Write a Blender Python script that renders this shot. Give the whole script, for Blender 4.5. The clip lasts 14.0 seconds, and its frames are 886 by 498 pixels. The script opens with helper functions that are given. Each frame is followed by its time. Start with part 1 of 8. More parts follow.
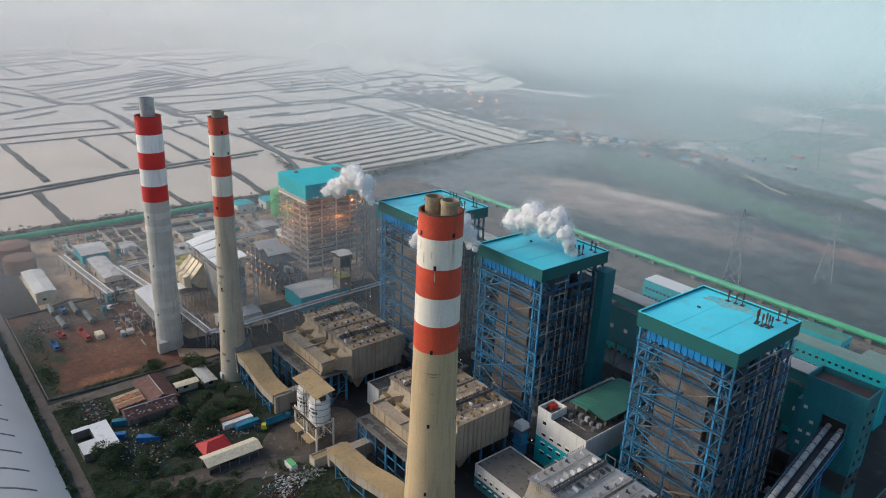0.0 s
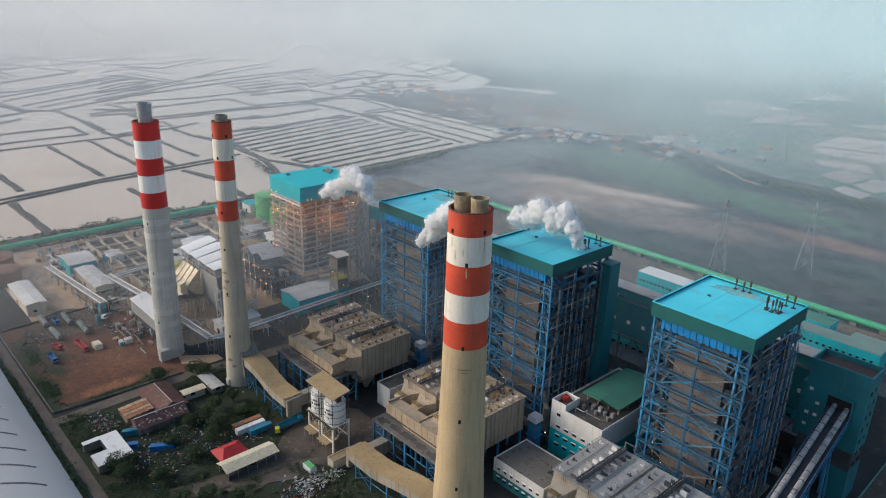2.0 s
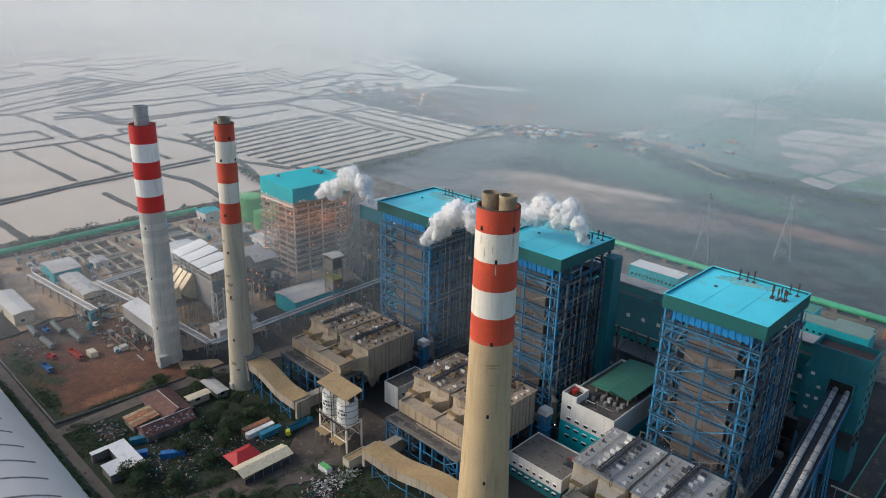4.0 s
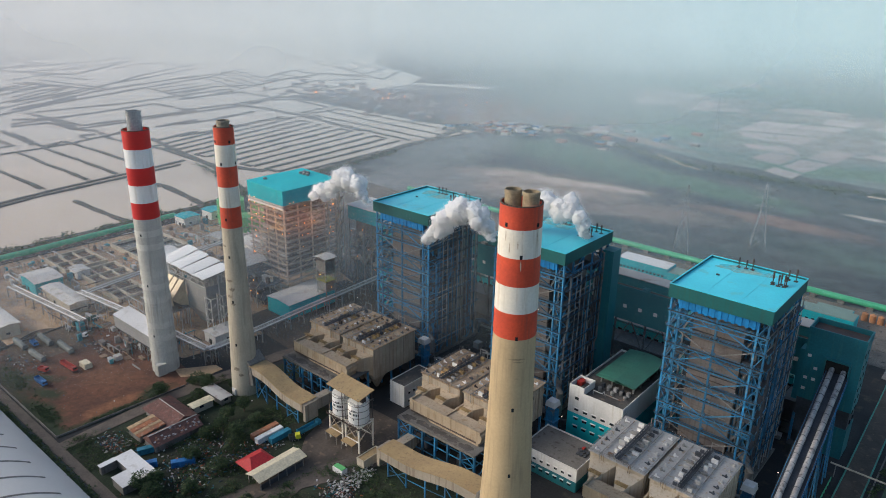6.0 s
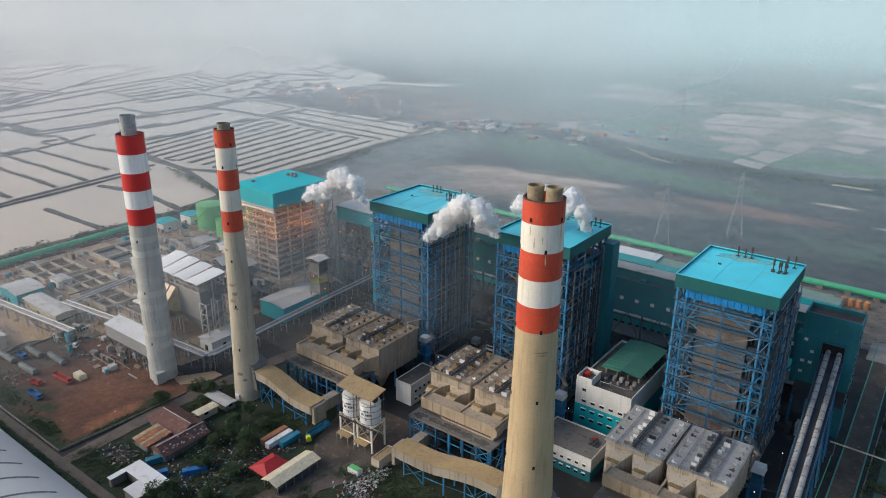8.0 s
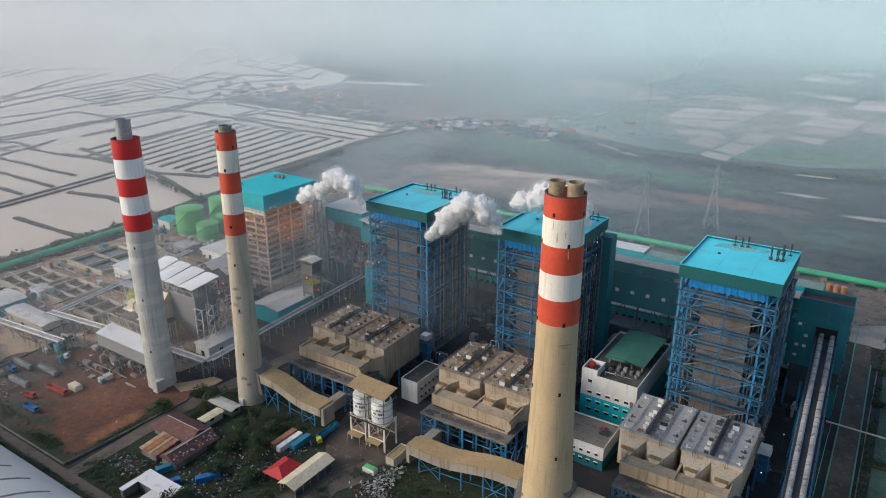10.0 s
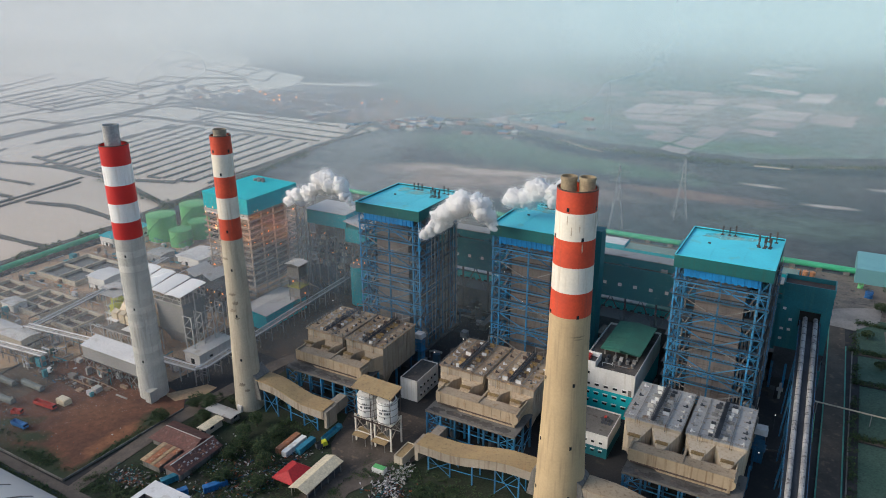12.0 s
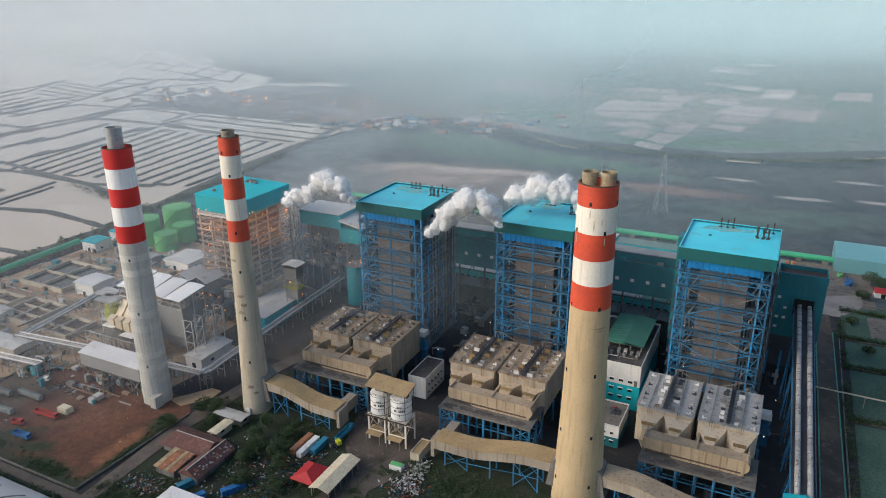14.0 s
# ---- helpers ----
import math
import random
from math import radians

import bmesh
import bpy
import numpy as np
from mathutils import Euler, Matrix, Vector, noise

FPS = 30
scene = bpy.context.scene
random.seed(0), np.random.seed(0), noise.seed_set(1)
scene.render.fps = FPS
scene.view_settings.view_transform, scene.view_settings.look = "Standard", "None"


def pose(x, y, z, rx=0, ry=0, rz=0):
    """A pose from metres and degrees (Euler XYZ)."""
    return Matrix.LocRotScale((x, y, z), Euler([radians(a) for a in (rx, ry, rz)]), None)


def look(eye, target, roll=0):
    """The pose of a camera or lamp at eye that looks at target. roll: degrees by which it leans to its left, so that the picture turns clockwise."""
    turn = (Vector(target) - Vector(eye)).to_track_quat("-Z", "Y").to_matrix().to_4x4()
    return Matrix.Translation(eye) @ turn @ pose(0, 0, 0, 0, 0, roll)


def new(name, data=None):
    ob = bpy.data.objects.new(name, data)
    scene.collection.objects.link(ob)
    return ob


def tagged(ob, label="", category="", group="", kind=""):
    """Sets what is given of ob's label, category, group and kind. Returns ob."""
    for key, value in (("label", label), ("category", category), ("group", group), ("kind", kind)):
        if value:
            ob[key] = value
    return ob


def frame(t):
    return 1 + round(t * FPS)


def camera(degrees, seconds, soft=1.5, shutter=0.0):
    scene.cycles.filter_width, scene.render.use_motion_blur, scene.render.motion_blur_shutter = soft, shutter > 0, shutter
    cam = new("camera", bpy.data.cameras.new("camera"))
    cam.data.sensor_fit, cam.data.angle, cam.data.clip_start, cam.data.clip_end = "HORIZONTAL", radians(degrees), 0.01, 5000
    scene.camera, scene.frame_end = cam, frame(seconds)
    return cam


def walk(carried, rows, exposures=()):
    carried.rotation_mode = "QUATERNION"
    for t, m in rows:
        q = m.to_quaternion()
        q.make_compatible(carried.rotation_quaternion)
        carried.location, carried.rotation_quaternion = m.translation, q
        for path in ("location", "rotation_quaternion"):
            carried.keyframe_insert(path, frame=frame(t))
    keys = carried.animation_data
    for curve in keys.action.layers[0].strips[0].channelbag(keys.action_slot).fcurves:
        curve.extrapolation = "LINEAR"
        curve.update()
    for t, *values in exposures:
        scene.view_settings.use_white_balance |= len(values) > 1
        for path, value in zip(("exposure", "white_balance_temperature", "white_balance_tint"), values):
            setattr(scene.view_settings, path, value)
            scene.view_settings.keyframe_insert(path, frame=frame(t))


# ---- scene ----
cam = camera(63.7, 14.0, soft=1.0)
PATH = [
    (0, (144.871, -120.557, 178.723), (143.433, -119.349, 178.038), 2.5),
    (0.5, (142.494, -124.4, 178.708), (141.069, -123.174, 178.024), 2.3),
    (1, (140.089, -128.306, 178.681), (138.681, -127.061, 177.997), 2.1),
    (1.5, (137.607, -132.284, 178.647), (136.215, -131.021, 177.963), 2.0),
    (2, (134.986, -136.214, 178.631), (133.612, -134.932, 177.947), 1.8),
    (2.5, (132.207, -140.078, 178.628), (130.851, -138.777, 177.943), 1.8),
    (3, (129.279, -143.862, 178.648), (127.942, -142.542, 177.963), 1.8),
    (5.5, (114.212, -162.163, 178.9), (112.974, -160.75, 178.213), 1.1),
    (6, (111.032, -165.68, 178.914), (109.817, -164.248, 178.227), 1.0),
    (6.5, (107.715, -169.055, 178.93), (106.523, -167.604, 178.242), 0.9),
    (7, (104.288, -172.333, 178.951), (103.119, -170.864, 178.262), 0.7),
    (7.5, (100.769, -175.599, 178.983), (99.622, -174.113, 178.294), 0.6),
    (8, (97.203, -178.854, 179.009), (96.076, -177.353, 178.319), 0.5),
    (10.5, (78.821, -194.884, 179.443), (77.816, -193.3, 178.749), -0.0),
    (11, (75.037, -197.973, 179.499), (74.061, -196.371, 178.805), -0.1),
    (11.5, (71.155, -200.978, 179.551), (70.207, -199.36, 178.856), -0.2),
    (12, (67.198, -203.885, 179.622), (66.279, -202.25, 178.927), -0.3),
    (12.5, (63.192, -206.718, 179.686), (62.3, -205.069, 178.99), -0.3),
    (13, (59.208, -209.547, 179.727), (58.341, -207.884, 179.03), -0.3),
    (13.5, (55.227, -212.445, 179.783), (54.388, -210.769, 179.086), -0.4),
    (13.7, (53.633, -213.640, 179.802), (52.804, -211.959, 179.105), -0.4),
    (14, (51.241, -215.432, 179.830), (50.415, -213.749, 179.133), -0.4),
]
walk(cam, [(t, look(eye, target, roll)) for t, eye, target, roll in PATH], exposures=((0.0, 0.06), (14.0, 0.06)))

# ---- world, sun, exposure ----
world = bpy.data.worlds.new("world")
scene.world = world
world.use_nodes = True
wn = world.node_tree.nodes
sky = wn.new("ShaderNodeTexSky")
sky.sky_type = 'NISHITA'
sky.sun_disc = False
sky.sun_elevation = radians(27)
sky.sun_rotation = radians(229)
sky.air_density, sky.dust_density, sky.ozone_density = 1.2, 2.2, 2.0
wn["Background"].inputs["Strength"].default_value = 0.155
world.node_tree.links.new(sky.outputs[0], wn["Background"].inputs["Color"])
sun = new("sun", bpy.data.lights.new("sun", 'SUN'))
sun.data.energy, sun.data.angle, sun.data.color = 2.0, radians(38), (1.0, 0.92, 0.82)
sun.matrix_world = look((-90, -78, 63), (0, 0, 0))


# ---- materials ----
def nodes_of(name):
    m = bpy.data.materials.new(name)
    m.use_nodes = True
    return m, m.node_tree.nodes, m.node_tree.links, m.node_tree.nodes["Principled BSDF"]


def surface(name, a, b=None, size=12.0, rough=0.7, metal=0.0, grain=0.5, bump=0.3, streak=None, spots=None, vary=0.12):
    """A weathered surface: a to b in patches of the given size in metres, fine grain, upright streaks and spots of wear."""
    m, n, l, p = nodes_of(name)
    pos = n.new("ShaderNodeNewGeometry").outputs["Position"]

    def noise_at(scale, detail=5.0, squash=None):
        t = n.new("ShaderNodeTexNoise")
        t.inputs["Scale"].default_value, t.inputs["Detail"].default_value = scale, detail
        if squash:
            mp = n.new("ShaderNodeMapping")
            mp.inputs["Scale"].default_value = squash
            l.new(pos, mp.inputs[0])
            l.new(mp.outputs[0], t.inputs["Vector"])
        else:
            l.new(pos, t.inputs["Vector"])
        return t.outputs["Fac"]

    def ramp(src, lo, hi):
        r = n.new("ShaderNodeMapRange")
        r.inputs[1].default_value, r.inputs[2].default_value = lo, hi
        l.new(src, r.inputs[0])
        return r.outputs[0]

    def mix(fac, c0, c1, mode='MIX'):
        x = n.new("ShaderNodeMix")
        x.data_type, x.blend_type = 'RGBA', mode
        for sock, v in ((x.inputs[0], fac), (x.inputs[6], c0), (x.inputs[7], c1)):
            if isinstance(v, tuple):
                sock.default_value = (*v, 1)
            elif isinstance(v, float):
                sock.default_value = v
            else:
                l.new(v, sock)
        return x.outputs[2]

    b = b or tuple(c * 0.7 for c in a)
    col = mix(ramp(noise_at(1.0 / size), 0.38, 0.64), a, b)
    if streak:
        col = mix(ramp(noise_at(1.0, 4.0, (0.9, 0.9, 0.05)), 0.52, 0.75), col, streak)
    if spots:
        col = mix(ramp(noise_at(3.0 / size, 6.0), 0.58, 0.68), col, spots)
    fine = noise_at(1.3, 6.0)
    k = n.new("ShaderNodeMapRange")
    k.inputs[1].default_value, k.inputs[2].default_value = 0.25, 0.75
    k.inputs[3].default_value, k.inputs[4].default_value = 1 - grain * 0.5, 1 + grain * 0.5
    l.new(fine, k.inputs[0])
    r = n.new("ShaderNodeMapRange")
    r.inputs[3].default_value, r.inputs[4].default_value = 1 - vary, 1 + vary
    l.new(n.new("ShaderNodeObjectInfo").outputs["Random"], r.inputs[0])
    mul = n.new("ShaderNodeMath")
    mul.operation = 'MULTIPLY'
    l.new(k.outputs[0], mul.inputs[0])
    l.new(r.outputs[0], mul.inputs[1])
    col = mix(1.0, col, mul.outputs[0], 'MULTIPLY')
    l.new(col, p.inputs["Base Color"])
    p.inputs["Roughness"].default_value, p.inputs["Metallic"].default_value = rough, metal
    if bump:
        bp = n.new("ShaderNodeBump")
        bp.inputs["Strength"].default_value, bp.inputs["Distance"].default_value = bump, 0.3
        l.new(fine, bp.inputs["Height"])
        l.new(bp.outputs[0], p.inputs["Normal"])
    return m


def lowland_material(name, base, second, patches, fine=1.0):
    """Marshy land with frayed patches of other soils and of painted-in haze: (centre x, y, half length, half width,
    turn, colour, fray).
    """
    m, n, l, p = nodes_of(name)
    pos = n.new("ShaderNodeNewGeometry").outputs["Position"]

    def noise_at(scale, detail=6.0, rough=0.6):
        t = n.new("ShaderNodeTexNoise")
        t.inputs["Scale"].default_value, t.inputs["Detail"].default_value, t.inputs["Roughness"].default_value = scale, detail, rough
        l.new(pos, t.inputs["Vector"])
        return t.outputs["Fac"]

    def mix(fac, c0, c1, mode='MIX'):
        x = n.new("ShaderNodeMix")
        x.data_type, x.blend_type = 'RGBA', mode
        for sock, v in ((x.inputs[0], fac), (x.inputs[6], c0), (x.inputs[7], c1)):
            if isinstance(v, tuple):
                sock.default_value = (*v, 1)
            elif isinstance(v, float):
                sock.default_value = v
            else:
                l.new(v, sock)
        return x.outputs[2]

    def ramp(src, lo, hi, a=0.0, b=1.0):
        r = n.new("ShaderNodeMapRange")
        for i, v in zip((1, 2, 3, 4), (lo, hi, a, b)):
            r.inputs[i].default_value = v
        l.new(src, r.inputs[0])
        return r.outputs[0]

    col = mix(ramp(noise_at(0.012 * fine), 0.40, 0.62), base, second)
    edge = noise_at(0.03 * fine, 8.0, 0.65)
    for cx, cy, rx, ry, turn, c, fray in patches:
        mp = n.new("ShaderNodeMapping")
        mp.vector_type = 'TEXTURE'
        mp.inputs["Location"].default_value, mp.inputs["Rotation"].default_value, mp.inputs["Scale"].default_value = (cx, cy, 0), (0, 0, radians(turn)), (rx, ry, 1e6)
        l.new(pos, mp.inputs[0])
        ln = n.new("ShaderNodeVectorMath")
        ln.operation = 'LENGTH'
        l.new(mp.outputs[0], ln.inputs[0])
        ad = n.new("ShaderNodeMath")
        ad.operation = 'MULTIPLY_ADD'
        ad.inputs[1].default_value = -fray
        l.new(edge, ad.inputs[0])
        l.new(ln.outputs["Value"], ad.inputs[2])
        col = mix(ramp(ad.outputs[0], 0.45 - fray * .5, 1.15 - fray * .5, 1.0, 0.0), col, c)
    col = mix(0.7, col, ramp(noise_at(0.05 * fine, 10.0, 0.75), 0.32, 0.68, 0.45, 1.4), 'MULTIPLY')
    l.new(col, p.inputs["Base Color"])
    p.inputs["Roughness"].default_value = 0.95
    return m


def islands(name, cols, rough=0.8, size=0.6):
    """Loose stuff in several colours, one for each separate piece."""
    m, n, l, p = nodes_of(name)
    r = n.new("ShaderNodeValToRGB")
    r.color_ramp.interpolation = 'CONSTANT'
    while len(r.color_ramp.elements) < len(cols):
        r.color_ramp.elements.new(0.5)
    for i, c in enumerate(cols):
        r.color_ramp.elements[i].position = i / len(cols)
        r.color_ramp.elements[i].color = (*c, 1)
    l.new(n.new("ShaderNodeNewGeometry").outputs["Random Per Island"], r.inputs[0])
    t = n.new("ShaderNodeTexNoise")
    t.inputs["Scale"].default_value = 1 / size
    l.new(n.new("ShaderNodeNewGeometry").outputs["Position"], t.inputs["Vector"])
    x = n.new("ShaderNodeMix")
    x.data_type, x.blend_type = 'RGBA', 'MULTIPLY'
    x.inputs[0].default_value = 0.5
    l.new(r.outputs[0], x.inputs[6])
    l.new(t.outputs["Color"], x.inputs[7])
    l.new(x.outputs[2], p.inputs["Base Color"])
    p.inputs["Roughness"].default_value = rough
    return m


def glow(name, col, strength):
    m, n, l, p = nodes_of(name)
    p.inputs["Base Color"].default_value = (*col, 1)
    p.inputs["Emission Color"].default_value = (*col, 1)
    p.inputs["Emission Strength"].default_value = strength
    return m


CYAN = surface("cyan_roof_paint", (0.05, 0.57, 0.70), (0.07, 0.66, 0.78), 22, 0.4, grain=0.12, bump=0.06, spots=(0.10, 0.52, 0.58))
TEAL = surface("teal_cladding", (0.012, 0.162, 0.195), (0.012, 0.132, 0.163), 14, 0.55, grain=0.25, bump=0.1, streak=(0.035, 0.17, 0.175))
TURQ = surface("turquoise_cladding", (0.0, 0.38, 0.43), (0.0, 0.32, 0.375), 14, 0.75, grain=0.2, bump=0.08, streak=(0.02, 0.27, 0.30))
BLUE = surface("blue_steel", (0.022, 0.185, 0.37), (0.04, 0.155, 0.27), 5, 0.5, grain=0.5, bump=0.1, spots=(0.14, 0.19, 0.22), vary=0.45)
CYANWALL = surface("bright_turquoise_wall", (0.0, 0.47, 0.53), (0.0, 0.41, 0.47), 12, 0.75, grain=0.15, bump=0.06)
LOUVRE = surface("bright_blue_sheet", (0.0, 0.21, 0.52), (0.0, 0.165, 0.42), 8, 0.7, grain=0.3, bump=0.1)
GREYSTEEL = surface("grey_steel", (0.27, 0.265, 0.255), (0.19, 0.185, 0.18), 8, 0.55, 0.15, spots=(0.18, 0.10, 0.06))
# steel tone, kept low as well to deepen the shade within the boilers
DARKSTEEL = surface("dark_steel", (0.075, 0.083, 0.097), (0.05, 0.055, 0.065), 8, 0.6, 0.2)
CASING = surface("boiler_casing", (0.185, 0.16, 0.15), (0.15, 0.13, 0.123), 10, 0.65, grain=0.25, streak=(0.115, 0.092, 0.085))
RUSTY = surface("rusty_pipe", (0.085, 0.055, 0.045), (0.055, 0.042, 0.038), 5, 0.7)
CONC = surface("pale_concrete", (0.50, 0.44, 0.34), (0.44, 0.38, 0.295), 10, 0.8, streak=(0.34, 0.295, 0.23), grain=0.2)
CONC_WARM = surface("yellowed_concrete", (0.47, 0.355, 0.21), (0.42, 0.315, 0.185), 12, 0.8, streak=(0.33, 0.245, 0.15), grain=0.14, bump=0.15)
LIFTGREY = surface("pale_grey_concrete", (0.55, 0.54, 0.495), (0.50, 0.49, 0.45), 7, 0.8, streak=(0.36, 0.345, 0.315), grain=0.2)
CONC_GREY = surface("banded_grey_concrete", (0.49, 0.48, 0.44), (0.43, 0.42, 0.385), 9, 0.8, streak=(0.31, 0.30, 0.275), grain=0.2)
ORANGE = surface("red_orange_paint", (0.62, 0.075, 0.03), (0.50, 0.06, 0.028), 8, 0.6, streak=(0.40, 0.07, 0.04), grain=0.2)
RED = surface("red_paint", (0.62, 0.02, 0.018), (0.55, 0.018, 0.016), 9, 0.5, grain=0.1)
CREAMPAINT = surface("stained_white_paint", (0.78, 0.74, 0.66), (0.72, 0.67, 0.57), 9, 0.65, streak=(0.58, 0.50, 0.39), grain=0.12)
WHITE = surface("white_paint", (0.74, 0.73, 0.71), (0.66, 0.65, 0.63), 9, 0.6, streak=(0.58, 0.55, 0.50), grain=0.15)
SAND = surface("sandy_dirt_on_plate", (0.36, 0.255, 0.125), (0.30, 0.21, 0.11), 7, 0.85, streak=(0.23, 0.16, 0.09), spots=(0.33, 0.215, 0.105), grain=0.16, bump=0.12)
CREAM = surface("cream_plate", (0.44, 0.345, 0.235), (0.36, 0.28, 0.19), 8, 0.7, streak=(0.20, 0.13, 0.07), grain=0.14, bump=0.12)
PALEBOX = surface("pale_plate", (0.50, 0.42, 0.32), (0.43, 0.36, 0.275), 8, 0.7, streak=(0.33, 0.25, 0.165), grain=0.14, bump=0.12)
STAINEDBOX = surface("sand_stained_plate", (0.45, 0.355, 0.25), (0.38, 0.295, 0.205), 7, 0.8, streak=(0.28, 0.20, 0.125), spots=(0.36, 0.25, 0.15), grain=0.16, bump=0.12)
OCHRE = surface("ochre_steel", (0.30, 0.20, 0.085), (0.22, 0.14, 0.06), 4, 0.7)
DECKDIRT = surface("rusted_roof_deck", (0.42, 0.31, 0.205), (0.25, 0.18, 0.125), 4, 0.85, spots=(0.50, 0.33, 0.17), grain=0.3)
DECKGREY = surface("pale_grey_roof_deck", (0.41, 0.40, 0.38), (0.345, 0.335, 0.32), 6, 0.75, spots=(0.30, 0.23, 0.16), grain=0.25)
GREYWALL = surface("stained_grey_wall", (0.19, 0.18, 0.165), (0.14, 0.13, 0.12), 8, 0.8, streak=(0.08, 0.07, 0.06))
DARKROOF = surface("dark_felt_roof", (0.095, 0.088, 0.082), (0.06, 0.056, 0.052), 8, 0.9, spots=(0.15, 0.12, 0.10))
GREYROOF = surface("grey_sheet_roof", (0.44, 0.43, 0.41), (0.36, 0.35, 0.335), 14, 0.7, spots=(0.27, 0.23, 0.20), grain=0.2)
WHITEROOF = surface("white_sheet_roof", (0.70, 0.69, 0.68), (0.62, 0.61, 0.60), 14, 0.55, spots=(0.55, 0.53, 0.50), grain=0.15)
CLEANROOF = surface("clean_white_sheet_roof", (0.60, 0.58, 0.55), (0.56, 0.54, 0.51), 30, 0.85, grain=0.06, bump=0.05)
GRIME = surface("grimy_white_sheet", (0.46, 0.45, 0.44), (0.30, 0.29, 0.285), 5, 0.6, spots=(0.15, 0.14, 0.135), grain=0.4)
GREENROOF = surface("green_sheet_roof", (0.05, 0.20, 0.145), (0.05, 0.16, 0.12), 10, 0.55, grain=0.2)
GLASS = surface("dark_window", (0.02, 0.025, 0.03), (0.03, 0.035, 0.04), 3, 0.15, grain=0.1, bump=0)
PIPEGREEN = surface("green_pipe_paint", (0.05, 0.44, 0.22), (0.045, 0.36, 0.19), 20, 0.45, grain=0.2)
TANKGREEN = surface("green_tank_paint", (0.13, 0.46, 0.16), (0.11, 0.41, 0.14), 14, 0.5, grain=0.15)
YELLOW = surface("yellow_paint", (0.55, 0.55, 0.03), None, 6, 0.5, grain=0.15)
ALU = surface("bright_aluminium_sheet", (0.66, 0.56, 0.40), (0.56, 0.46, 0.33), 4, 0.6, 0.2, grain=0.3)
GREYCLAD = surface("grey_cladding", (0.27, 0.265, 0.26), (0.23, 0.225, 0.22), 14, 0.6, grain=0.2)
REDROOF = surface("maroon_tile_roof", (0.15, 0.062, 0.05), (0.095, 0.046, 0.04), 4, 0.8, spots=(0.17, 0.10, 0.085), grain=0.6)
RUSTROOF = surface("rusted_tin_roof", (0.34, 0.13, 0.06), (0.25, 0.13, 0.085), 4, 0.8, spots=(0.40, 0.30, 0.22))
REDTENT = surface("red_canopy", (0.42, 0.02, 0.025), (0.34, 0.018, 0.02), 6, 0.7)
CREAMROOF = surface("cream_sheet_roof", (0.62, 0.55, 0.40), (0.54, 0.47, 0.33), 8, 0.6)
MARSHGREEN, SANDFLAT, PALESAND, WOOD, MUDRED = (0.085, 0.165, 0.13), (0.36, 0.285, 0.25), (0.52, 0.42, 0.36), (0.014, 0.042, 0.056), (0.22, 0.15, 0.14)
LAND = lowland_material("damp_lowland", (0.082, 0.098, 0.112), (0.058, 0.086, 0.098), (
    (-300, 560, 160, 70, -22, MARSHGREEN, 0.9), (-150, 520, 130, 36, -12, MARSHGREEN, 1.3), (60, 400, 90, 40, 10, (0.09, 0.135, 0.13), 1.6),
    (-278, 394, 140, 60, 18, SANDFLAT, 0.9), (-330, 412, 70, 18, 35, PALESAND, 1.2), (-235, 440, 80, 14, 12, PALESAND, 1.3), (-150, 395, 100, 30, 20, (0.23, 0.19, 0.185), 1.4), (-44, 448, 70, 18, 0, MUDRED, 1.6),
    (11, 512, 20, 5, 0, (0.40, 0.36, 0.34), 0.8), (69, 466, 24, 6, 5, (0.40, 0.36, 0.34), 0.8), (117, 545, 22, 6, 0, (0.36, 0.33, 0.33), 0.8), (128, 478, 18, 6, 0, (0.40, 0.35, 0.33), 0.8),
    # pale grey patches behind the plant and round the village paint in haze
    (-350, 330, 130, 80, 110, (0.225, 0.235, 0.24), 1.1), (-420, 470, 130, 60, 98, (0.205, 0.235, 0.24), 1.1), (-422, 635, 70, 30, -50, WOOD, 1.1), (-320, 640, 100, 30, -20, WOOD, 1.1), (-205, 590, 80, 30, -22, WOOD, 1.1), (-90, 590, 100, 26, 3, WOOD, 1.1),
    (40, 598, 100, 24, 14, WOOD, 1.1), (-650, 720, 210, 90, -12, (0.22, 0.235, 0.235), 1.2), (-800, 780, 150, 170, 0, (0.34, 0.325, 0.315), 1.0), (190, 678, 140, 28, 30, WOOD, 1.1)))
# field colours lifted paler, part of the haze painted into them
FIELD = lowland_material("far_fields", (0.13, 0.205, 0.20), (0.18, 0.215, 0.215), ((-220, 790, 120, 60, 0, (0.11, 0.215, 0.17), 1.2), (-30, 680, 120, 34, 10, (0.12, 0.215, 0.165), 1.2), (-480, 1062, 60, 26, 0, (0.04, 0.085, 0.09), 1.2), (-300, 690, 110, 18, -14, (0.29, 0.235, 0.22), 1.3), (-560, 1300, 400, 120, 0, (0.09, 0.17, 0.16), 1.5), (-100, 1050, 200, 60, 20, (0.30, 0.275, 0.265), 1.5), (-120, 850, 130, 150, -8, (0.29, 0.275, 0.27), 1.1), (10, 960, 100, 120, 0, (0.29, 0.28, 0.275), 1.1), (-400, 1080, 130, 90, 20, (0.28, 0.27, 0.265), 1.1)))
# ground colour lowered so the shade under the plant looks deeper
PLANT = surface("plant_yard_ground", (0.032, 0.032, 0.034), (0.020, 0.021, 0.023), 18, 0.9, spots=(0.062, 0.05, 0.042))
YARD = surface("concrete_yard", (0.088, 0.067, 0.052), (0.054, 0.043, 0.035), 10, 0.9, spots=(0.12, 0.092, 0.068))
PALEYARD = surface("pale_rubble_yard", (0.43, 0.295, 0.19), (0.25, 0.185, 0.135), 11, 0.95, spots=(0.44, 0.22, 0.105), grain=0.8)
